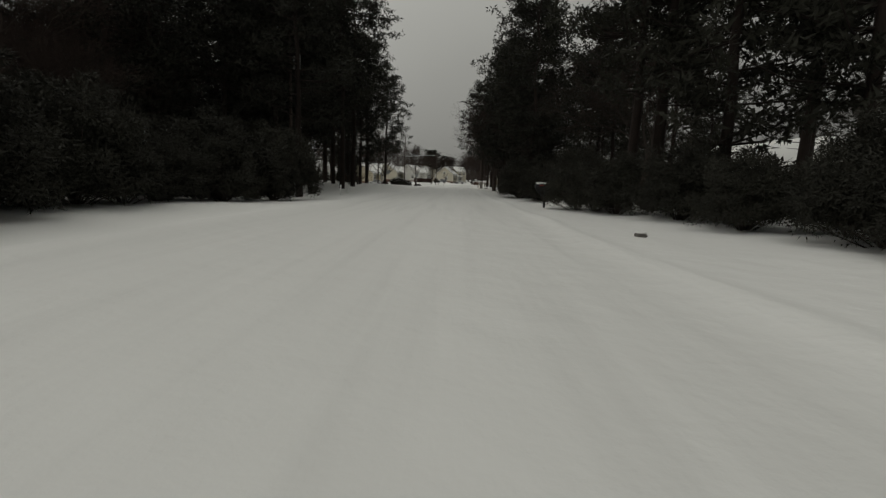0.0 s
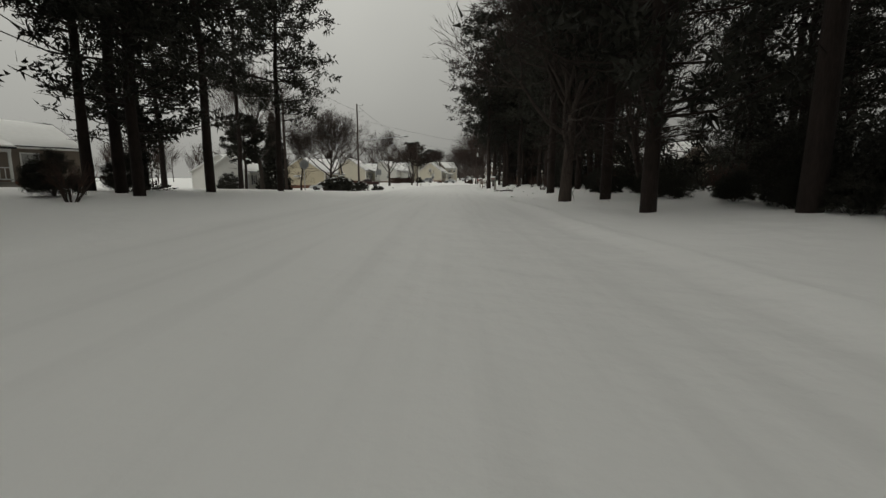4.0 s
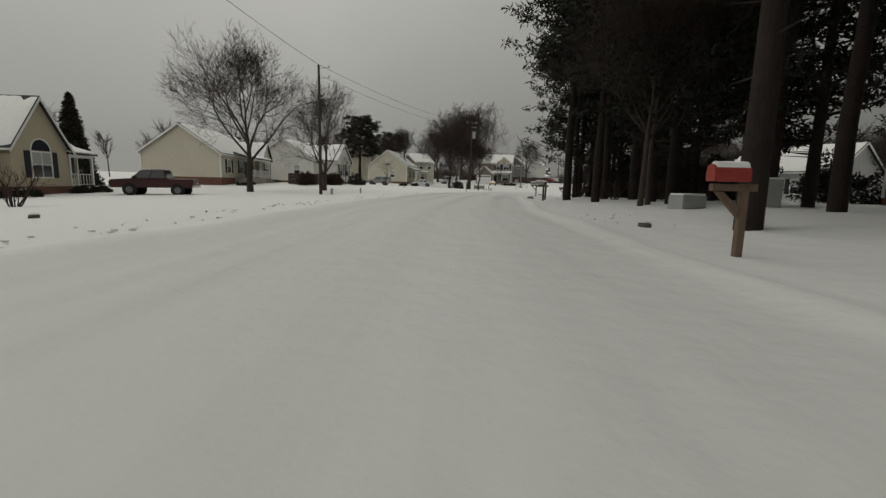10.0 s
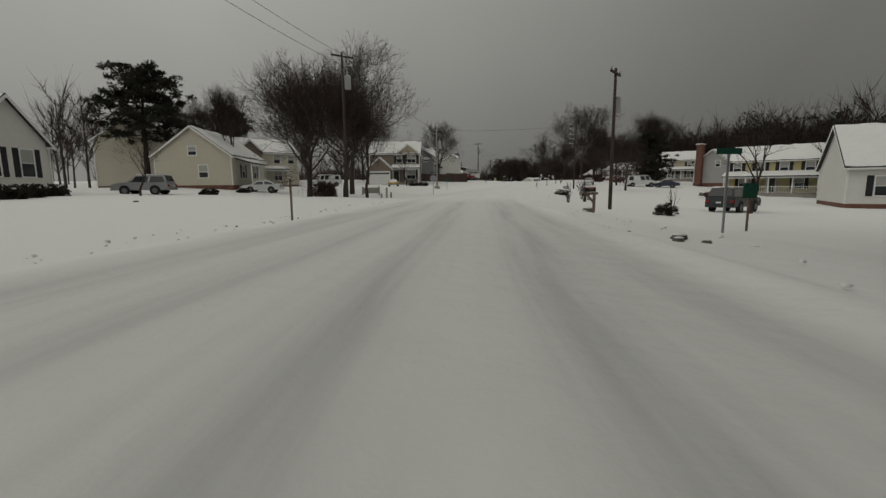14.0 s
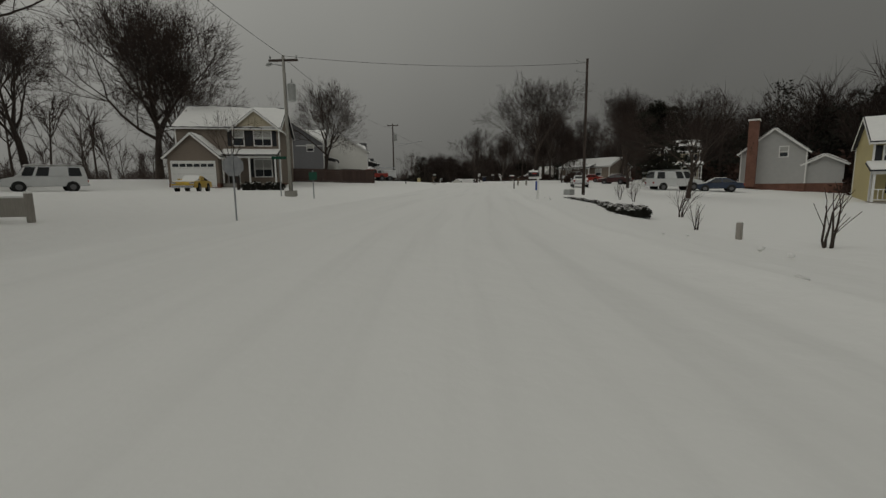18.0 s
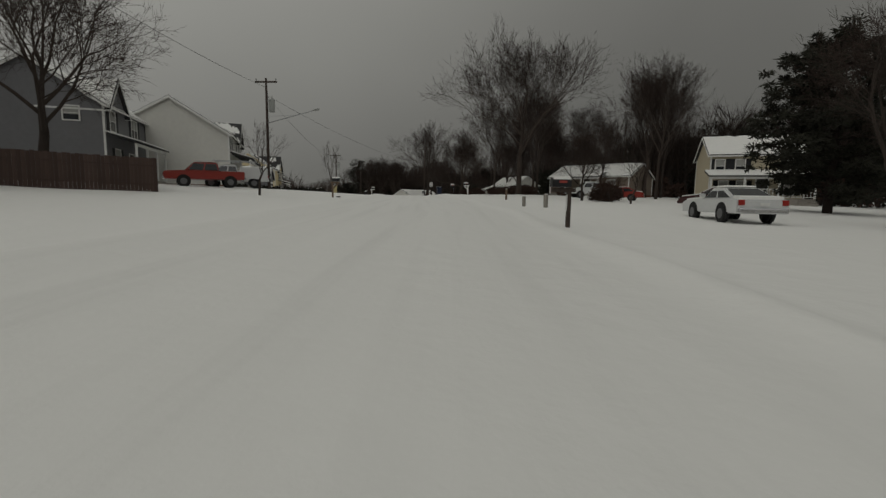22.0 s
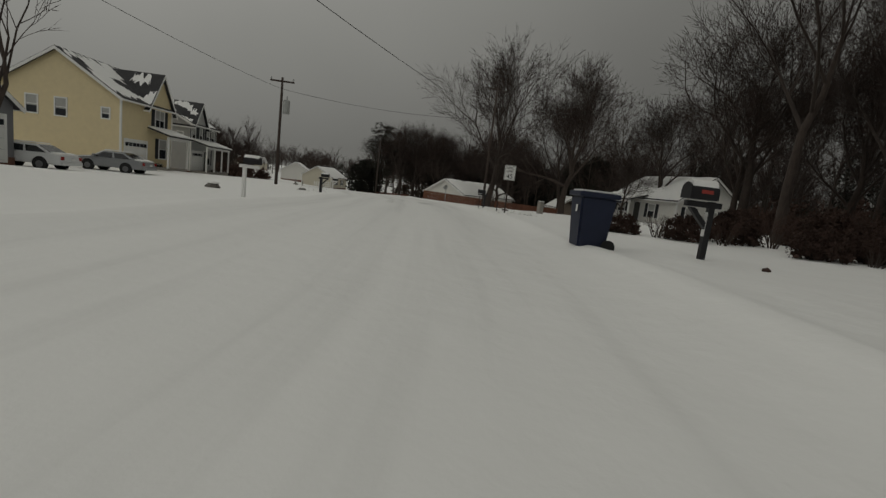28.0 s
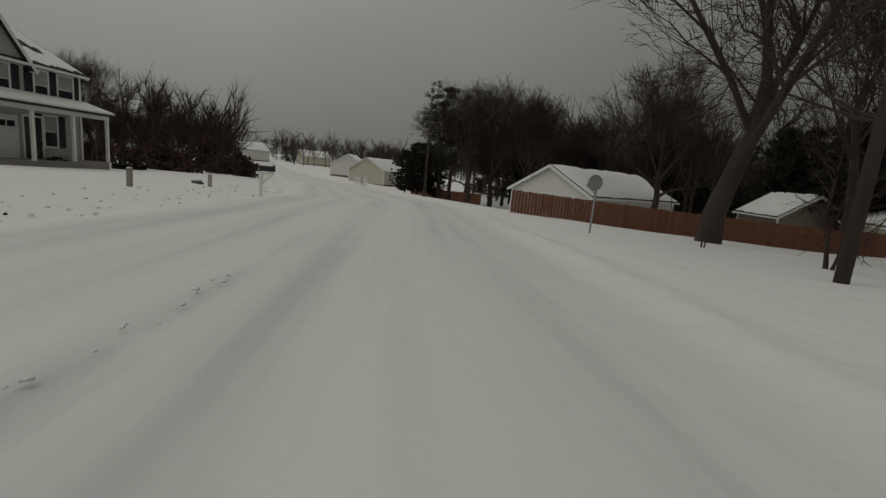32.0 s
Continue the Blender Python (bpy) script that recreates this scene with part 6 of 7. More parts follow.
T_BUSH = [bush_template(51, 2.6, 2.2, 1.5, snow=.55, label="evergreen shrub heavy with snow patches"), bush_template(52, 3.0, 2.4, 2.4, n=150, density=170, leaf=.085, thin=.012, label="dark dense evergreen shrub"), bush_template(53, 2.0, 1.4, .8, snow=.5, n=60, label="low clipped evergreen shrub dusted with snow"), bush_template(54, 2.4, 2.0, 1.3, mat=DEADLEAF, label="brown leafless thicket in snow"), bush_template(55, 2.6, 1.8, 1.0, n=110, snow=.9, density=44, label="low spreading juniper dusted with snow")]
T_STEM = [stem_shrub_template(61, 2.2, stems=6, spread=.2), stem_shrub_template(62, 2.0, stems=5, spread=.12, depth=1)]
T_SCRUB = stem_shrub_template(63, 1.5, stems=12, spread=.8, name="scrub", label="tangle of bare brown stems in the snow")
for t in [t for t, _ in T_BARE + T_SMALL] + T_PINE + T_BUSH + T_STEM + [T_ROUND, T_CEDAR, T_CON, T_SCRUB]:
    hold.append(t)
spin = random.Random(5)
FIRST = {}


def plant(t, x, y, s=1.0, rz=None, sz=None, label="", dz=0.0):
    """The first of a kind is the grown one itself; later ones are copies."""
    m = pose(x, y, gz(x, y) + dz - 0.05, 0, 0, spin.uniform(0, 360) if rz is None else rz)
    if t.name not in FIRST:
        FIRST[t.name] = True
        t.matrix_basis = m
        ob = t
    else:
        ob = copy_thing(t, m)
    ob.scale = (s, s, sz or s)
    if label:
        ob["label"] = label
    return ob


def bare(i, x, y, h, label=""):
    t, top = T_BARE[i]
    return plant(t, x, y, h / top, label=label)


def young(x, y, h, label=""):
    t, top = T_SMALL[0]
    return plant(t, x, y, h / top, label=label)


CLEAR = [(12.4, -48.4, 5.4), (28.5, -31, 9), (38.87, -9.62, 9), (31.19, 49.27, 11), (40.13, 75.4, 8), (30.13, 28.48, 11), (-29.63, -3.44, 10), (25.02, 45.27, 4), (-21.59, -13.31, 4), (18.27, 45.22, 4)]


def free(x, y):
    return all(math.hypot(x - a, y - b) > r for a, b, r in CLEAR)


# left wood
rnd = random.Random(77)
for x, y, i, s in [(-8.33, -44.61, 0, 1), (-11.44, -40.48, 1, 1), (-12.27, -32.65, 0, .95), (-13.65, -26.23, 2, 1), (-17.4, -27.61, 1, 1), (-8.32, -28.13, 3, .95), (-8.48, -32.14, 1, 1), (-13.06, -37.33, 2, 1), (-15.7, -33.19, 2, 1), (-11.09, -36.37, 0, .9), (-16.92, -39.42, 2, 1), (-13.62, -43.38, 2, .95), (-18.27, -30.08, 2, 1), (-14.42, -29.17, 0, 1), (-11.29, -24.32, 0, 1), (-10.24, -14.56, 2, 1.05), (-13.58, -19.26, 1, .95), (-15.42, -48.18, 2, 1), (-12.31, -12.63, 1, 1), (-16.24, 9.03, 3, .9), (-20.12, 3.64, 1, .9), (-15.01, -6.72, 2, .95)]:
    plant(T_PINE[i], x, y, s)
for _ in range(46):
    x, y = -14 - rnd.uniform(0, 34), rnd.uniform(-95.68, -7.44)
    if free(x, y):
        plant(T_PINE[rnd.randrange(4)], x, y, rnd.uniform(.8, 1.1))
for _ in range(16):
    x, y = -13 - rnd.uniform(0, 26), rnd.uniform(-80.68, -10.85)
    if free(x, y):
        bare(rnd.randrange(4), x, y, rnd.uniform(7, 12))
for x, y, s in [(-8.64, -55.97, 1.5), (-10.55, -59.03, 1.7), (-8.04, -52.76, 1.2), (-12.17, -55.08, 1.7), (-11.34, -50.56, 1.4), (-13.49, -61.12, 1.8), (-9.42, -63.5, 1.6), (-11.82, -67.07, 1.7), (-15.26, -52.17, 1.6), (-12.14, -73.09, 1.6), (-11.97, -16.62, .8), (-13.37, -10.66, .9)]:
    plant(T_BUSH[1], x, y, s)
for _ in range(14):
    x, y = -18 - rnd.uniform(0, 20), rnd.uniform(-70.68, -8.84)
    if free(x, y):
        plant(T_BUSH[1], x, y, rnd.uniform(.8, 1.5))
plant(T_STEM[0], -9.3, -38.9, 1.7, label="leafless multi-stemmed crape myrtle beside the wood")
for x, y in [(-9.99, -21.78), (-12.87, -23.21), (-9.59, -18.83)]:
    plant(T_SCRUB, x, y, 1.0)
# right wood
for x, y, i, s in [(10.32, -54.41, 1, 1.05), (8.38, -35.5, 2, 1), (9.06, -28.27, 0, 1), (7.97, -20.52, 2, 1.05), (10.15, -23.46, 1, 1), (9.25, -13.89, 0, 1), (9.41, -3.88, 1, 1), (10.83, -2.66, 3, 1.05), (12.4, 3.38, 1, 1), (12.7, 9.53, 3, 1.05), (13.55, 14.4, 0, 1), (14.4, 21.2, 3, 1), (12.7, 25.4, 1, 1.05), (16.06, 24.68, 3, 1.1), (13.34, 5.9, 0, 1), (15.5, 9.61, 2, 1), (12.38, -0.12, 2, 1), (16.59, 12.57, 0, 1), (13.3, 39.4, 0, 1.15), (19.53, 49.5, 2, 1), (18.87, 50.9, 0, 1), (19.68, 53.18, 2, 1), (22.29, 55.17, 0, 1), (17.73, 49.31, 1, 1), (19.52, 36.07, 0, 1), (22.47, 40.11, 2, .9), (19.13, 42.67, 1, 1), (17.21, 46.04, 3, 1), (15.61, 52.11, 2, .95), (16.38, 55.1, 3, 1.05), (17.45, 59.01, 1, 1.05), (16.96, 61.77, 3, 1), (19.48, 58.19, 0, 1), (19.66, 62.63, 1, 1.1), (20.91, 65.85, 3, 1), (23.63, 66.8, 1, 1.1), (24.71, 70.37, 0, 1), (27.24, 72.84, 2, 1), (22.05, 60.36, 2, .95)]:
    plant(T_PINE[i], x, y, s)
for _ in range(66):
    y = rnd.uniform(-90.68, 52.94)
    x = float(lane_x(y)) + 13 + rnd.uniform(0, 34)
    if free(x, y):
        i, s = rnd.randrange(4), rnd.uniform(.8, 1.1)
        if math.hypot(x - 19.5, y - 31) > 6.5:
            plant(T_PINE[i], x, y, s)
for _ in range(16):
    y = rnd.uniform(-75.68, 75.89)
    x = float(lane_x(y)) + 14 + rnd.uniform(0, 26)
    if free(x, y):
        bare(rnd.randrange(4), x, y, rnd.uniform(7, 13))
bare(5, 12.6, -9.9, 11), bare(7, 13.5, -46, 11), bare(4, 7.6, -13.5, 13.5, "leafless tree reaching over the road from the wood"), bare(6, 13.9, 51.4, 10, "slim leafless tree beside the pines"), bare(6, 14.6, 52.1, 10.5)
for x, y, i, s in [(9.4, -54, 0, 1), (11, -58, 2, 1), (13.5, -60.5, 2, 1.05), (11.6, 42.5, 0, 1.2), (13.8, 1.6, 2, 1), (15.6, 5.2, 2, .95), (17.4, 68.3, 2, .95), (19.6, 70.4, 2, 1), (21, 68.4, 2, 1), (11.4, 29.6, 0, 1.1), (9, 27.6, 0, 1.25), (20.4, 21.6, 2, 1), (22.5, 15.5, 2, 1), (14.6, 57.6, 0, 1), (14.2, 61, 1, 1)]:
    plant(T_PINE[i], x, y, s)
for _ in range(26):
    y = rnd.uniform(-73.68, 15.83)
    x = float(lane_x(y)) + 8.5 + rnd.uniform(0, 9)
    if free(x, y):
        plant(T_BUSH[1], x, y, rnd.uniform(.6, 1.3))
for x, y, s in [(10.53, -39.43, 1.5), (11.44, -37.22, 1.8), (10.34, -32.5, 1.9), (12.83, -34.55, 2.0), (10.91, -57.39, 1.2), (7.1, -38.4, 1.5), (7.4, -36.2, 1.4)]:
    plant(T_BUSH[1], x, y, s)
for _ in range(40):
    y = rnd.uniform(-60.83, 73.09)
    plant(T_SCRUB, float(lane_x(y)) + 7.5 + rnd.uniform(0, 8), y, rnd.uniform(.6, 1.1))
for x, y, i, s in [(18.6, 70.47, 3, 1.0), (20.45, 72.53, 1, 1.0), (21.6, 72.9, 0, 1.0), (23.7, 75.4, 1, .75)]:
    plant(T_PINE[i], x, y, s)
for k in range(14):
    plant(T_SCRUB, 17.2 + k * .5 + rnd.uniform(-.4, .4), 68 + k * .72, rnd.uniform(.7, 1.1)), plant(T_BUSH[3], 20 + k * .65, 70 + k * .68, rnd.uniform(.5, .9))
# thick evergreen edge of both woods
for k in range(44):
    y = -72 + k * 1.55
    if not -52.5 < y < -44.5:
        plant(T_BUSH[1], float(lane_x(y)) + 6.0 + rnd.uniform(-.4, 1.2) + (2.6 if y > -31 else 1.6 if y < -57 else 0), y, rnd.uniform(.8, 1.4) * (1 if y < -34 else .5))
for k in range(26):
    y = -77 + k * 1.3
    plant(T_BUSH[1], -6.6 - rnd.uniform(0, 2.2) - (.0 if y < -51 else 5.0), y, rnd.uniform(1.0, 1.7) * (1 if y < -49 else .5))
# left lawns
plant(T_ROUND, -22.74, 25.58, .8)
bare(7, -21.2, 26.9, 17.5), bare(4, -13.7, 34, 12.6, "tall round-headed leafless tree behind the pole"), bare(2, -18, 33.39, 9), plant(T_CON, -22.5, 35.5, 1.42), plant(T_CON, -23.52, 73.25, .95)
plant(T_BUSH[0], -8.4, 14.2, 1.6, sz=1.3), plant(T_BUSH[0], -9.2, 20.6, 1.3), plant(T_BUSH[0], -7.0, 19.8, .9), plant(T_BUSH[1], -26.6, 29.6, 1.3), plant(T_PINE[0], -8.6, -2.6, .9), plant(T_PINE[1], -10.5, -8.2, 1), plant(T_CON, -29.11, 37.3, .6)
plant(T_BUSH[3], -13.45, 31.75, 1.0), plant(T_BUSH[2], -5, 19.89, .8)
for y in (57.6, 59.2, 61.4, 65.8, 67.6):
    plant(T_BUSH[2], -18, y, .85, label="clipped evergreen shrub by the tan house")
bare(0, -9.1, 72.4, 13.5, "round-headed leafless street tree on the lawn"), plant(T_SCRUB, -11.2, 52.26, 1.2)
bare(5, -4.2, 79, 11.2, "vase-shaped leafless tree on the lawn"), plant(T_ROUND, -6.77, 133.92, 1.35, sz=1.12), plant(T_CON, -21.37, 103.67, .8)
for y in (85.6, 88.4, 96.4, 98.6):
    plant(T_BUSH[2], -14.6, y, .7)
for x, y in [(-3.16, 99.86), (-3.29, 102.3), (-3.32, 104.75)]:
    plant(T_BUSH[2], x, y, 1.15, label="dark clipped hedge shrub below the windows")
young(-4.35, 94.55, 4.2, "small leafless tree with dried seed heads"), plant(T_BUSH[3], -5.52, 93.07, 1.3), plant(T_BUSH[3], -8.54, 90.48, 1.4), plant(T_BUSH[1], -3.12, 95.07, .8)
young(0.15, 108.26, 4.6), bare(2, 2.68, 130.77, 12), bare(4, 11.57, 117.13, 13.5, "large leafless tree with a dense brown crown"), bare(0, 14.71, 114.37, 10.5), bare(2, 16.95, 116.05, 9)
plant(T_BUSH[3], 12.92, 114.11, 1.2), plant(T_BUSH[2], 2.96, 116.27, .9), plant(T_BUSH[2], 5.05, 122.23, .8)
bare(7, 16.6, 127.7, 18, "tall leafless tree on the corner lawn"), bare(4, 19.7, 170.5, 23, "great oak with a wide brown leafless crown"), bare(1, 11.71, 155.1, 14), bare(0, 22.55, 165.92, 15), bare(1, -1.75, 141.39, 12), bare(0, -6.74, 147.4, 13), plant(T_ROUND, -0.44, 153.22, 1.0), plant(T_PINE[2], -5.93, 155.23, .7)
young(27.2, 145, 6.6, "slender leafless tree before the garage"), bare(0, 38.5, 165.5, 13.2, "open-crowned leafless tree behind the fence")
plant(T_BUSH[2], 28.19, 143.91, 1.0), plant(T_BUSH[2], 29.6, 143.73, 1.0)
young(48.09, 161.57, 4.2, "young leafless tree with a pale trunk"), plant(T_BUSH[2], 41.31, 164.88, .7), plant(T_BUSH[2], 49.83, 178.46, .6)
for k in range(7):
    plant(T_BUSH[2], 52.4 + 1.15 * k, 187.2 - .2 * k, .8, label="dark clipped boundary hedge")
plant(T_SMALL[0][0], 63.2, 194, 1.15, sz=1.6, label="thin upright leafless tree beside the drive")
for x, y in [(67.97, 240.35), (68.53, 241.59), (63.44, 222.57), (67.46, 233.81)]:
    plant(T_BUSH[2], x, y, .8)
# right lawns
for x, y, i, s in [(37.9, 111.3, 1, .85), (37.2, 109.2, 1, .85), (35.0, 106.6, 0, 1.0), (36.0, 108.0, 1, .85), (42.2, 118, 0, .62), (31.3, 103.4, 1, .95), (48.9, 127, 0, .5), (47.9, 125.1, 0, .55), (38.24, 114.69, 1, .5), (30.69, 92.14, 1, .8)]:
    plant(T_STEM[i], x, y, s)
jr = random.Random(12)
for x, y, w, h in [(39.3, 118.1, .5, .42), (40.1, 118.3, .55, .55), (40.1, 119.1, .6, .46), (40.9, 119.2, .5, .5), (41.0, 120.1, .55, .42), (41.7, 120.6, .5, .36), (42.3, 121.6, .45, .3), (43.0, 122.6, .4, .24), (44.3, 124.2, .6, .22), (44.6, 125.4, .7, .2), (44.9, 126.6, .65, .2), (45.1, 127.6, .5, .17)]:
    plant(T_BUSH[4], x + jr.uniform(-.1, .1), y, w, rz=jr.uniform(40, 85), sz=h, label="low snow-dusted juniper bed beside the road")
young(35.83, 91.56, 6.5), bare(0, 55.8, 127, 8), plant(T_BUSH[0], 28.57, 90.27, .5)
bare(3, 63.73, 139.22, 8), bare(7, 82.5, 177.8, 21, "great leafless oak with heavy limbs near the road"), bare(6, 86.5, 187.5, 15), bare(6, 88.5, 180.6, 16), bare(6, 94.5, 166.5, 18), bare(2, 98.5, 170.6, 17), bare(6, 103, 171, 17), bare(0, 74.03, 160.71, 6)
young(70.9, 153.9, 4.2), plant(T_BUSH[3], 73.8, 158, 1.3), plant(T_SCRUB, 73.6, 157.6, 1.5), plant(T_SCRUB, 75.2, 159, 1.6), bare(6, 75.9, 160.3, 7.5), plant(T_CEDAR, 75.73, 144.47, 1.0, sz=.82, label="dense dark evergreen tree behind parked cars")
bare(6, 93.5, 186.5, 17), bare(6, 96.6, 188.6, 15), bare(2, 103.8, 192.7, 14), bare(6, 99.5, 181.2, 15), bare(0, 109.46, 190.56, 13)
bare(5, 93.2, 218.4, 18, "spreading leafless tree over the fence"), bare(3, 98.6, 213.2, 15.5), bare(1, 100.21, 196.98, 15), plant(T_BUSH[1], 78.2, 188.3, .3), bare(2, 105.81, 222.33, 15), bare(1, 110.22, 212.2, 14), bare(0, 94.18, 201.65, 5), bare(3, 103.91, 233.59, 13)
for x, y, s in [(86.65, 180.01, 1.0), (88.69, 182.95, 1.2), (85.27, 183.86, .9), (90.79, 186.35, 1), (85.57, 173.19, .8)]:
    plant(T_BUSH[3], x, y, s), plant(T_SCRUB, x + 1, y + 1.4, 1.2)
plant(T_CEDAR, 93.09, 265.5, .58, label="dark broad evergreen beside the falling road"), plant(T_CEDAR, 96.07, 267.78, .52), plant(T_CEDAR, 92.16, 269.08, .5), plant(T_ROUND, 109.22, 279.82, .9)
for x, y, i, h in [(97.2, 256.16, 1, 14), (100.74, 257.9, 0, 16), (103.27, 254.2, 3, 14.5), (106.38, 259.48, 0, 15.5), (96.93, 263.2, 1, 13), (110.09, 262.21, 3, 15), (113.78, 257.92, 0, 14), (116.02, 247.72, 1, 15), (100.42, 266.95, 3, 13), (107.71, 270.41, 0, 14)]:
    bare(i, x, y, h)
for x, y, s in [(85.94, 186.53, .7), (88.5, 187.25, .9), (90.55, 187.83, 1), (93.23, 189.05, 1.1), (95.99, 190.4, 1.2), (94.64, 193.48, 1.1), (99.26, 194.1, 1.3), (102.4, 192.1, 1.3)]:
    plant(T_BUSH[3], x, y, s), plant(T_SCRUB, x + 1.1, y + .6, s)
bare(0, 105.06, 192.92, 12), bare(1, 100.77, 197.95, 11), bare(2, 109.67, 199.05, 13)
plant(T_PINE[0], 94.44, 259.38, .72), plant(T_CEDAR, 115, 260.83, .9), plant(T_CEDAR, 120.08, 248.41, .9), plant(T_CEDAR, 122.32, 238.22, .85), plant(T_CEDAR, 117.75, 228.55, .8), plant(T_CEDAR, 109.47, 267.27, .75)
plant(T_STEM[1], 90.6, 216.1, .45), plant(T_STEM[0], 90.4, 212.8, .75)
# brush on the verge below the oak
for x, y, s in [(79.3, 187.9, .5), (80.2, 186.6, .6), (81.9, 186.3, .8), (80.9, 183.7, .6), (82.3, 183.2, .8), (83.8, 181.6, .9), (84.9, 185.4, 1.0), (81.6, 180.3, .6), (86.2, 182.8, 1.1), (75.6, 179.2, .35), (76.6, 177.9, .4), (77.6, 176.6, .45), (78.6, 178.4, .5), (79.6, 176.2, .6), (76.4, 175.9, .3)]:
    plant(T_BUSH[3], x, y, s), plant(T_SCRUB, x + .5, y - .8, s)
for x, y, h in [(64.5, 245.5, 8.5), (67, 251, 7), (61.5, 249, 9)]:
    bare(6, x, y, h, "bare bushy tree behind the light grey house")
# woods that close the view, too dense to count
wr = np.random.default_rng(8)


def strip(n, y0, y1, l0, l1):
    ys = wr.uniform(y0, y1, n)
    return [(float(lane_x(y)) + float(l), float(y)) for y, l in zip(ys, wr.uniform(l0, l1, n))]


for name, label, n, y0, y1, l0, l1, h0, h1 in [
        ("woodland", "dense brown leafless wood behind the houses", 330, 86.06, 199.58, 44, 92, 9, 15),
        ("woodland", "dense brown leafless wood beyond the fenced yards", 260, 222.16, 311.1, 30, 95, 10, 17),
        ("woodland", "brown leafless wood behind the brick house", 70, 168.37, 222.16, 42, 75, 11, 19),
        ("woodland", "distant leafless wood on the rising ground", 420, 365.2, 473.76, -170, 150, 9, 15),
        ("woodland", "thin leafless trees behind the back yards", 130, 50.96, 250.2, -125, -52, 8, 13),
        ("woodland", "leafless trees beside the falling road", 150, 248.19, 306.01, -60, -11, 5, 10)]:
    sp = [q for q in strip(n, y0, y1, l0, l1) if abs(lateral(*q)) > 9.5]
    woodland(name, label, sp, wr.uniform(h0, h1, len(sp)), int(y0 + l0 + 200), TWIG, limbs=15, twigs=19, wide=.055)
for label, n, y0, y1, l0, l1, w0, w1, h0, h1, m in [
        ("dark evergreen wood behind the far houses", 260, 86.06, 207.25, 47, 92, 2.5, 5, 8, 15, NEEDLE),
        ("dark evergreens behind the great oak", 24, 183, 188, 24, 38, 2, 4, 3, 5.5, NEEDLE),
        ("dark evergreen wood beyond the fenced yards", 80, 215.22, 311.1, 40, 95, 2.5, 5, 5, 11, NEEDLE),
        ("brown scrub at the foot of the far wood", 150, 82.08, 311.1, 40, 60, 2, 4, 2.5, 5.5, DEADLEAF),
        ("brown scrub beside the falling road", 70, 246.19, 300.91, -48, -9.5, 1.2, 2.6, 1.2, 2.8, DEADLEAF),
        ("dark evergreens on the distant slope", 110, 402.48, 493.73, -180, 150, 3, 6, 5, 11, NEEDLE)]:
    sp = [q for q in strip(n, y0, y1, l0, l1) if abs(lateral(*q)) > 9.5]
    evergreen_mass("evergreen_wood", label, sp, list(zip(wr.uniform(w0, w1, len(sp)), wr.uniform(h0, h1, len(sp)))), int(y0 + n), m)
sp = strip(34, 57.03, 73.5, 11.5, 24) + strip(22, 67.5, 74, 9.5, 16)
evergreen_mass("undergrowth", "dark brush between the roadside pines", sp, list(zip(wr.uniform(.9, 1.8, 56), wr.uniform(1.2, 3.4, 56))), 21, LEAF, blades=560, blade=.25)
# undergrowth inside the two woods at the start
for label, n, y0, y1, l0, l1 in [("dark evergreen undergrowth inside the pine wood", 120, -85.68, 35.35, 11.5, 36), ("dark evergreen undergrowth between the pines", 90, -90.68, -8.18, -42, -14)]:
    sp = [q for q in strip(n, y0, y1, l0, l1) if free(*q) and math.hypot(q[0] - 18.5, q[1] - 31) > 7.5]
    n = len(sp)
    evergreen_mass("undergrowth", label, sp, list(zip(wr.uniform(1.3, 2.6, n), wr.uniform(1.8, 4.2, n))), n, LEAF, blades=900, blade=.26, slim=.17)

# ---- vehicles ----
vehicle(-17.6, 44.2, 175.9, "white saloon car blanketed with snow", "sedan", PAINT_WHITE, .9)
vehicle(-13.2, 66, 189.7, "dark red crew-cab pickup truck parked on the lawn edge", "pickup", PAINT_RED, .4)
vehicle(-1.2, 113.77, 171.4, "grey suv parked before the cream house", "suv", PAINT_SILVER, .4)
vehicle(6.72, 124.38, 169.9, "white car half hidden by bushes", "sedan", PAINT_WHITE, .9)
vehicle(24.2, 140.9, 254.8, "yellow coupe with a snow-covered roof and bonnet", "coupe", PAINT_YELLOW, .9, dz=-.15).scale = (.8, .8, .8)
vehicle(14.37, 149.19, 200, "white work van in the side street", "van", PAINT_WHITE, .5)
vehicle(46.3, 171.2, 178, "red pickup truck on the snowy drive", "pickup", PAINT_BRIGHTRED, .2)
vehicle(48.4, 173.4, 167, "white utility truck with a ladder rack", "utility", PAINT_WHITE, .3)
vehicle(59.47, 209.11, 161.7, "white saloon car by the garage house", "sedan", PAINT_WHITE, .7)
vehicle(62.43, 213, 161.2, "silver saloon car with a snowy boot", "sedan", PAINT_SILVER, .8)
vehicle(37.4, 94, 19.4, "black suv parked on the snowy lawn", "suv", PAINT_DARK, .2)
vehicle(65.4, 135.2, -24, "white cargo van parked beside a tree", "van", PAINT_WHITE, .4)
vehicle(59.21, 114.3, 149.9, "maroon saloon car with snow on its roof and bonnet", "sedan", PAINT_RED, .8)
vehicle(68.4, 132.8, 129.7, "dark blue saloon car with snow on its roof", "sedan", PAINT_BLUE, .8)
vehicle(60.7, 143, 51, "white coupe car dusted with snow", "coupe", PAINT_WHITE, .7)
vehicle(72.83, 149.18, 109.4, "snow-covered dark red car on the drive", "sedan", PAINT_RED, .9)
vehicle(82.87, 166.97, 148.1, "white pickup truck in front of the brick house", "pickup", PAINT_WHITE, .5)
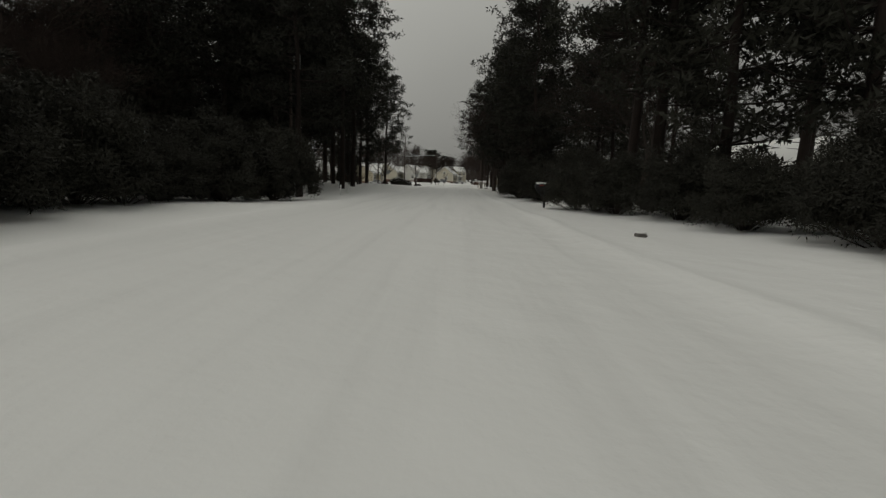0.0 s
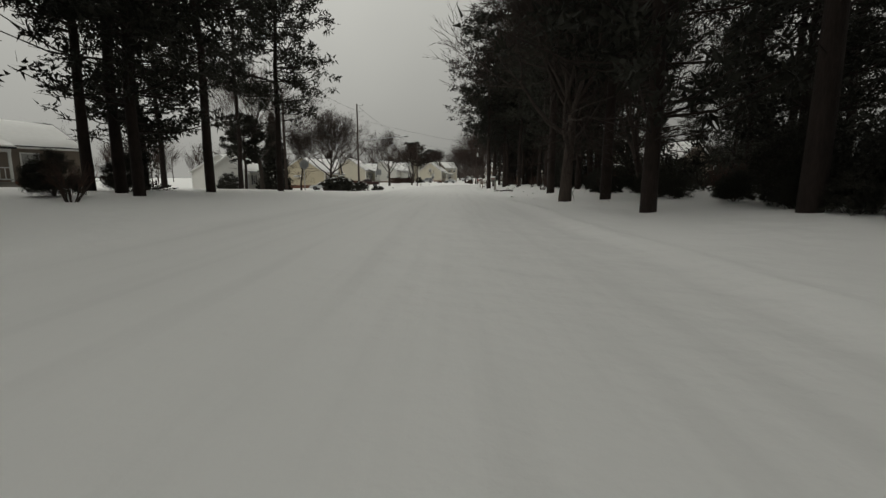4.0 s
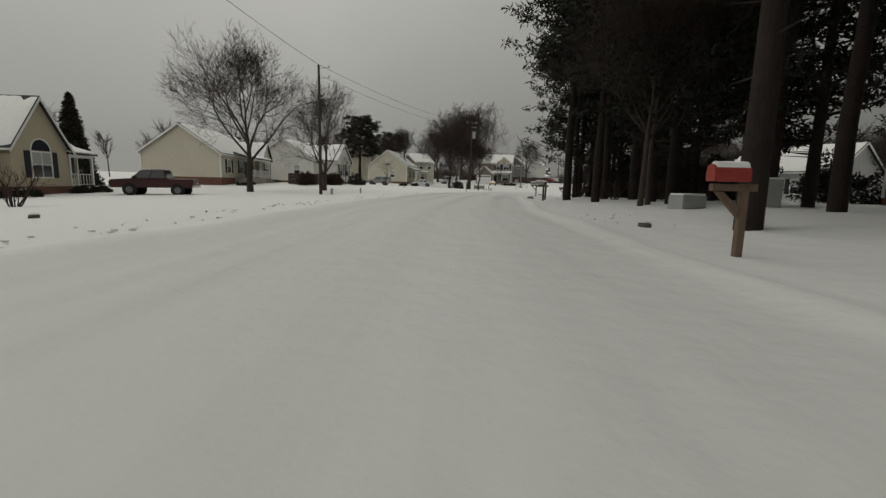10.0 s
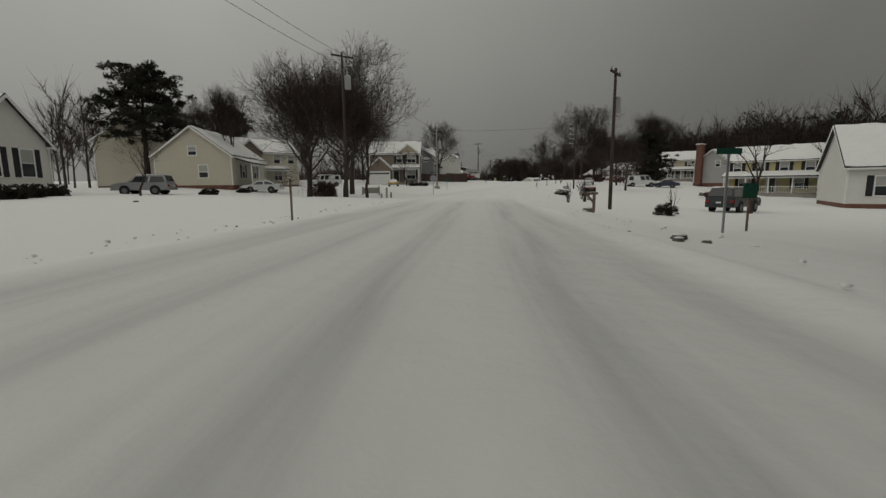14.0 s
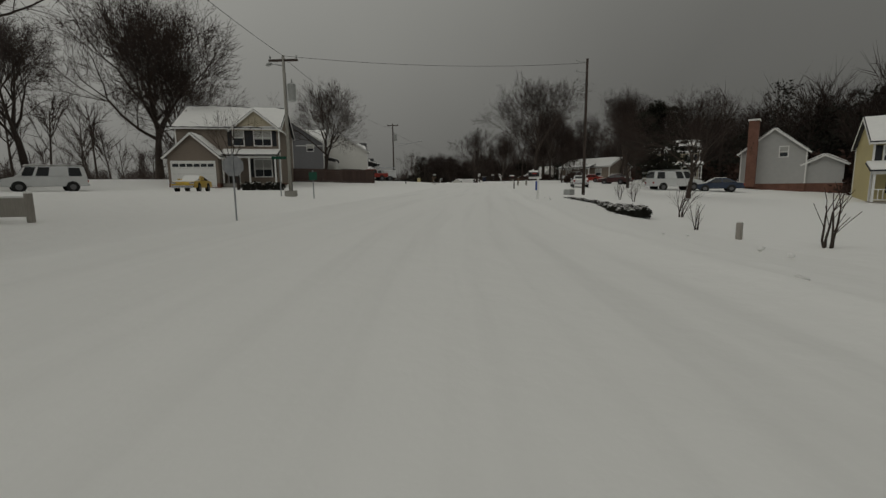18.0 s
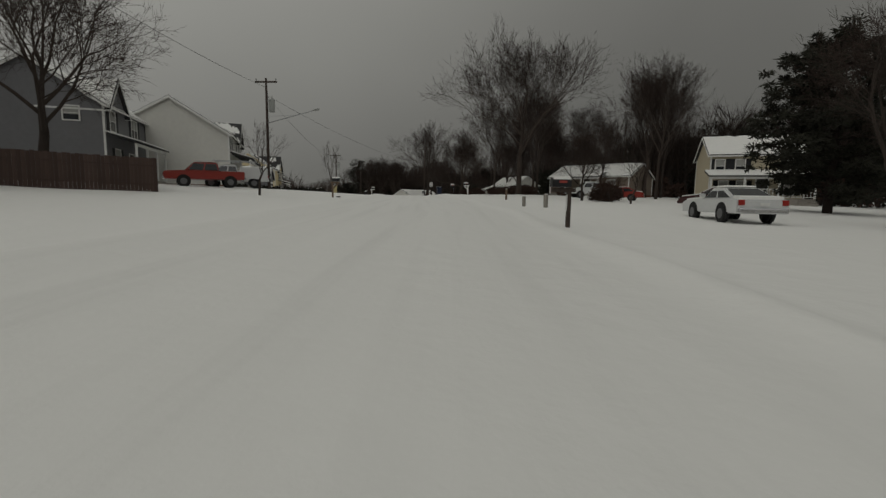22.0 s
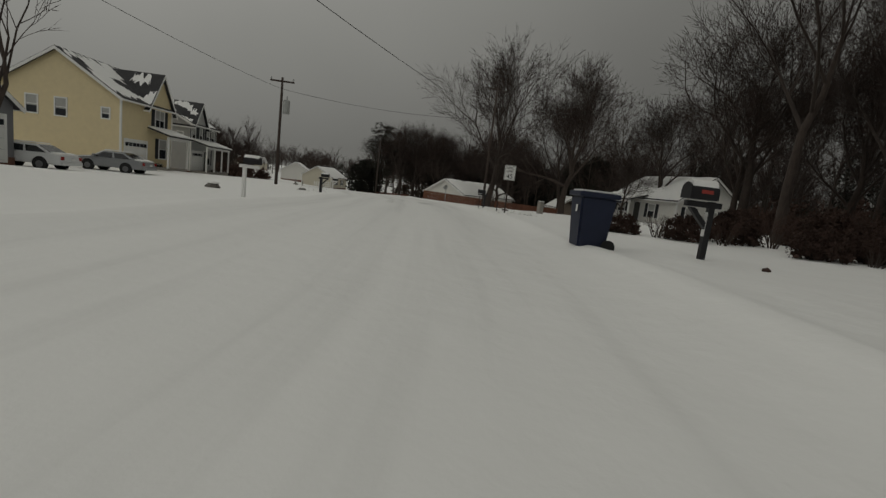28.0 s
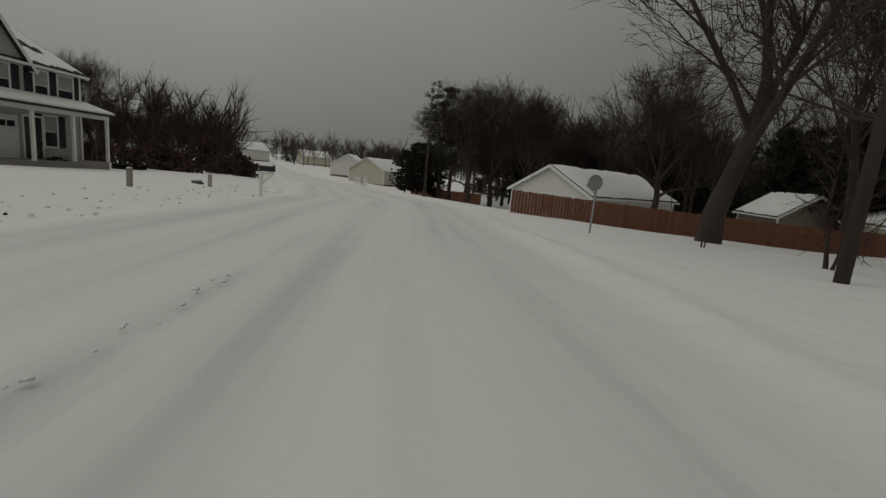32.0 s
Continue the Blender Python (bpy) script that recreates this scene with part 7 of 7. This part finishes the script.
vehicle(81.57, 162.3, 118.4, "red car under snow beside the porch", "sedan", PAINT_BRIGHTRED, .9)
vehicle(25.02, 45.27, 60.3, "white car seen between the trunks", "sedan", PAINT_WHITE, .9)
vehicle(-21.59, -13.31, 21.8, "snow-covered car in a wooded yard", "sedan", PAINT_SILVER, .9)

# ---- mailboxes ----
mailbox(6.2, -51.8, -98.3, "twin dark mailbox under a snow cap on two posts", twin=True, h=1.0, post=BLACK)
mailbox(8.05, 13.7, -88.4, "grey wooden mailbox housing capped with snow", h=1.05, post=GREYWOOD, body=GREYWOOD, w=.36, post_w=.22)
mailbox(8.6, 31.9, -88.9, "black mailbox on a timber post with a brace", h=1.1)
mailbox(9.0, 39.4, -94.9, "faded red mailbox capped with snow on a timber post", h=1.1, body=MAILRED)
mailbox(13.2, 62.3, -98.3, "leaning dark mailbox on a dark post", h=1.0, lean=(0, 6), post=BARE, brace=False, flag=False)
mailbox(12.25, 59.6, -98.3, "pale mailbox capped with snow on a dark post", h=1.0, w=.17, body=GREYBOX, post=BARE, brace=False, flag=False)
mailbox(15.3, 71.9, -100.6, "pale metal mailbox on a square post", h=1.05, body=GREYBOX)
mailbox(23.8, 89.5, -100.7, "dark mailbox on a thin post by a drive", h=1.0)
mailbox(52.1, 143, -118.5, "black mailbox with a red flag on a leaning post", h=1.1, plaque=True, post=BARE, brace=False)
mailbox(52.9, 163.3, 61, "black mailbox on a post beside the snowy verge", h=1.1)
mailbox(72, 174.5, -113.9, "black mailbox on a white bracketed post", h=1.1, post=WHITE, plaque=True)
mailbox(76.3, 183.4, -113.3, "black mailbox on a post with plain light bars", h=1.1, plaque=True, post=BLACK, w=.28)
mailbox(69.3, 193.8, 66.2, "black mailbox on a thin white post", h=1.1, post=WHITE, brace=False)
mailbox(74.2, 207.7, 68.6, "dark mailbox on a heavy dark post", h=1.05, post=BLACK, post_w=.16)
mailbox(84.1, 203.9, -112, "dark mailbox on a thick black post", h=1.0, body=BLACK, post=BLACK, brace=False, w=.22, post_w=.12, snow=False, flag=False)
mailbox(78.3, 223.8, 73.7, "black mailbox on a white post with a crossarm", h=1.05, post=WHITE)

# ---- signs ----
road_sign(-9.14, 4.89, 181.3, "grey back of an octagonal stop sign", 2.6, "octagon", METAL, w=.75)
road_sign(-5.58, 25.82, 191.5, "grey back of a square road sign on a post", 2.7, "plate", METAL, w=.65, sh=.7)
road_sign(-8.76, -58.88, 1.7, "bare dark sign post at the wood's edge", 2.6, "blade", BLACK, w=.1, sh=.3)
s = road_sign(80.6, 196.1, -22.7, "white speed limit sign on a dark brown post", 2.27, "plate", SIGNWHITE, w=.52, sh=.68, post=BARE)
part("border", frame_bm(.47, .62, t=.011, y0=-.016, y1=-.0135), BLACK, s).location = (0, 0, 1.62)
for txt, size, zz in (("SPEED", .135, 2.13), ("LIMIT", .135, 1.99), ("45", .3, 1.76)):
    lettering(s, txt, size, (0, -.017, zz), BLACK)
road_sign(22.5, 81.7, -15.7, "thin street-name sign on a post", 2.4, "blade", GREENSIGN, w=.7, sh=.16)
road_sign(24, 82.2, -15.7, "small dark green square sign on a post", 1.5, "plate", GREENSIGN, w=.45, sh=.45, post=WOOD)
road_sign(29.2, 135.94, -20.2, "green street-name blade on a thin post", 2.5, "blade", GREENSIGN, w=.9, sh=.18)
road_sign(31, 134.9, -25.1, "small dark green sign on a short post", 1.7, "plate", GREENSIGN, w=.5, sh=.5)
road_sign(26.2, 125.2, 160.1, "grey back of an octagonal sign on a post", 2.5, "octagon", METAL, w=.75)
t = mailbox(39.85, 124.1, -118.2, "black mailbox with a blue paper box on a white post", h=1.2, post=WHITE, brace=False, lean=(0, 3))
part("paper_box", boxed(-.07, .07, -.12, -.05, .5, .95, bevel=.01), PAPERBLUE, t, "blue plastic newspaper box")
part("finial", prism(bmesh.new(), [(-.06, 1.18), (.06, 1.18), (.06, 1.5), (0, 1.66), (-.06, 1.5)], "y", .06, .14), WHITE, t)
road_sign(9.46, 24.5, -6.4, "dark wooden notice on a post by the pines", 2.4, "plate", BARE, w=.6, sh=.6, post=BLACK)
road_sign(55.01, 193.2, 148.1, "grey back of paired signs on a post", 2.3, "plate", METAL, w=.5, sh=.5)

# ---- posts, boxes, bin ----
for x, y, h in [(-6.0, -43, .75), (-6.6, -38, .75)]:
    stub_post(x, y, h, .08, "thin white marker post with a reflector", WHITE)
stub_post(-9.19, -21.75, 1.1, .07, "thin garden lamp post beside the wood", BLACK)
for x, y, h, w in [(-1.6, 68.2, .5, .16), (.2, 71.5, .5, .12), (18.1, 111.56, .95, .16), (18.61, 112.26, .55, .13), (17.6, 111.36, .42, .16), (37.6, 113.1, .45, .12), (59.7, 152.7, .58, .14), (60.1, 151.5, .72, .17), (74.4, 174.3, .45, .16), (86.78, 201.39, .8, .3), (74.6, 222.6, .6, .14), (75.9, 227.3, .55, .14)]:
    stub_post(x, y, h, w, "short grey weathered timber bollard in snow")
stub_post(67.01, 162.47, .9, .12, "short dark post on the verge", WOOD), stub_post(10.9, 85.7, 1.3, .06, "thin wooden stake in the snow", WOOD)
stub_post(82, 199, .55, .04, "thin dark stake beside a drain", BLACK, cap=False), stub_post(83.7, 203.85, .8, .04, "thin leaning stake beside a mailbox", BLACK, cap=False), stub_post(11.59, 20.47, 1.3, .06, "thin dark stake by the stones", WOOD)
stub_post(62.2, 189.2, 1.0, .5, "yellow-green utility pedestal box in snow", PALEYELLOW)
cabinet(17.33, 49.11, -20.2, 1.0, .7, 1.05, "tall grey utility cabinet with snow on top"), cabinet(14.19, 48.7, 9.9, 1.0, .7, .5, "low grey utility cabinet with snow on top")
cabinet(48.8, 131.6, 19.7, .75, .5, .42, "low grey-green pedestal box in the snow")
wheelie_bin(74.7, 184.5, -113.3, "dark blue wheelie bin standing on the snowy verge")
# ---- fences and stones ----
plank_fence([(18.48, 38.68), (20.13, 43.27)], 1.8, GREYWOOD, "pale weathered privacy fence beside the wood")
plank_fence([(31.6, 161.5), (43.3, 160.1), (41.5, 169)], 1.55, FENCE, "dark brown privacy fence round a back yard")
plank_fence([(89, 225.6), (96.1, 222.9), (104, 219.4)], 1.05, REDFENCE, "reddish cedar privacy fence below the road")
plank_fence([(94.7, 277.41), (98.52, 255.06)], 1.3, REDFENCE, "reddish low fence along the falling road")
for k in range(9):
    a = rnd.uniform(0, 6.28)
    rock(7.7 + rnd.uniform(-.8, .9), 6.5 + rnd.uniform(-1.0, 1.2), rnd.uniform(.1, .22), "dark stone with snow on top by the drive", seed=k)
for x, y, s_ in [(5.71, -64.15, .14), (10.08, 43.93, .16), (12.56, 63.55, .22), (17.64, 78.36, .13), (17.95, 78.59, .1), (17.34, 78.06, .09), (17.84, 77.95, .08), (53.34, 163.46, .15), (68.31, 199.08, .28), (73.32, 209.44, .25), (83.95, 201.1, .2), (75.28, 227.88, .24), (-5.73, 46.24, .15), (3.47, 96.84, .12), (24.28, 90.62, .25)]:
    rock(x, y, s_, "dark culvert stone showing through the snow", seed=int(x * 3) % 97)

plank_fence([(-11.14, 92.01), (-4.93, 94.56)], 1.4, FENCE, "dark brown board fence beside the white house")
rail_fence([(86.09, 263.02), (86.22, 270.03), (85.9, 279.08)], "white three-rail fence beside the falling road")
satellite_dish(87.7, 217.2, -63.7, "small grey satellite dish on a thin post")

entrance_sign(18.8, 127, -20.1, "low weathered entrance board between two posts")

# ---- loose snow thrown to the verges ----
def clods(label, rows, seed, mat, name="snow_clod"):
    """Lumps of broken snow: uneven, half sunk, far too many to count."""
    rng = np.random.default_rng(seed)
    bm = bmesh.new()
    for n, y0, y1, l0, l1, s0, s1 in rows:
        for _ in range(n):
            y = rng.uniform(y0, y1)
            x = float(lane_x(y)) + rng.uniform(l0, l1)
            s = rng.uniform(s0, s1)
            m = Matrix.Translation((x, y, gz(x, y) + 0.04)) @ Matrix.Rotation(rng.uniform(0, 6.28), 4, "Z") @ Matrix.Diagonal((s * rng.uniform(0.8, 1.7), s, s * rng.uniform(0.4, 0.8), 1))
            for v in bmesh.ops.create_icosphere(bm, subdivisions=1, radius=1, matrix=m)["verts"]:
                v.co += Vector(rng.normal(0, 0.14 * s, 3))
    return tagged(part(name, bm, mat, None, smooth=True), label, "snow", kind="stuff")


clods("broken clods of snow along the verges", [(260, 33.72, 101.99, -7.2, -5.2, .015, .05), (130, 42.15, 100, 3.0, 5.5, .015, .05), (200, 207.25, 235.13, -8.5, -5.2, .015, .05), (50, 192.01, 207.25, 3.1, 6, .03, .07), (70, 200, 211, -1.68, -1.45, .01, .03), (40, -12.18, 33.72, 3.2, 6.5, .03, .07), (20, 100, 129.79, 3.2, 6, .03, .06)], 4, SNOW)
clods("scraps of dark leaf and soil in the snow", [(26, 46.33, 101.99, -7.5, -5.6, .015, .035), (24, -8.84, 37.95, 4.5, 7.5, .02, .05), (24, 210.87, 235.13, -8, -5.6, .012, .03), (20, 169.77, 189.65, 5.5, 9, .03, .08)], 6, DEADLEAF, "leaf_scrap")
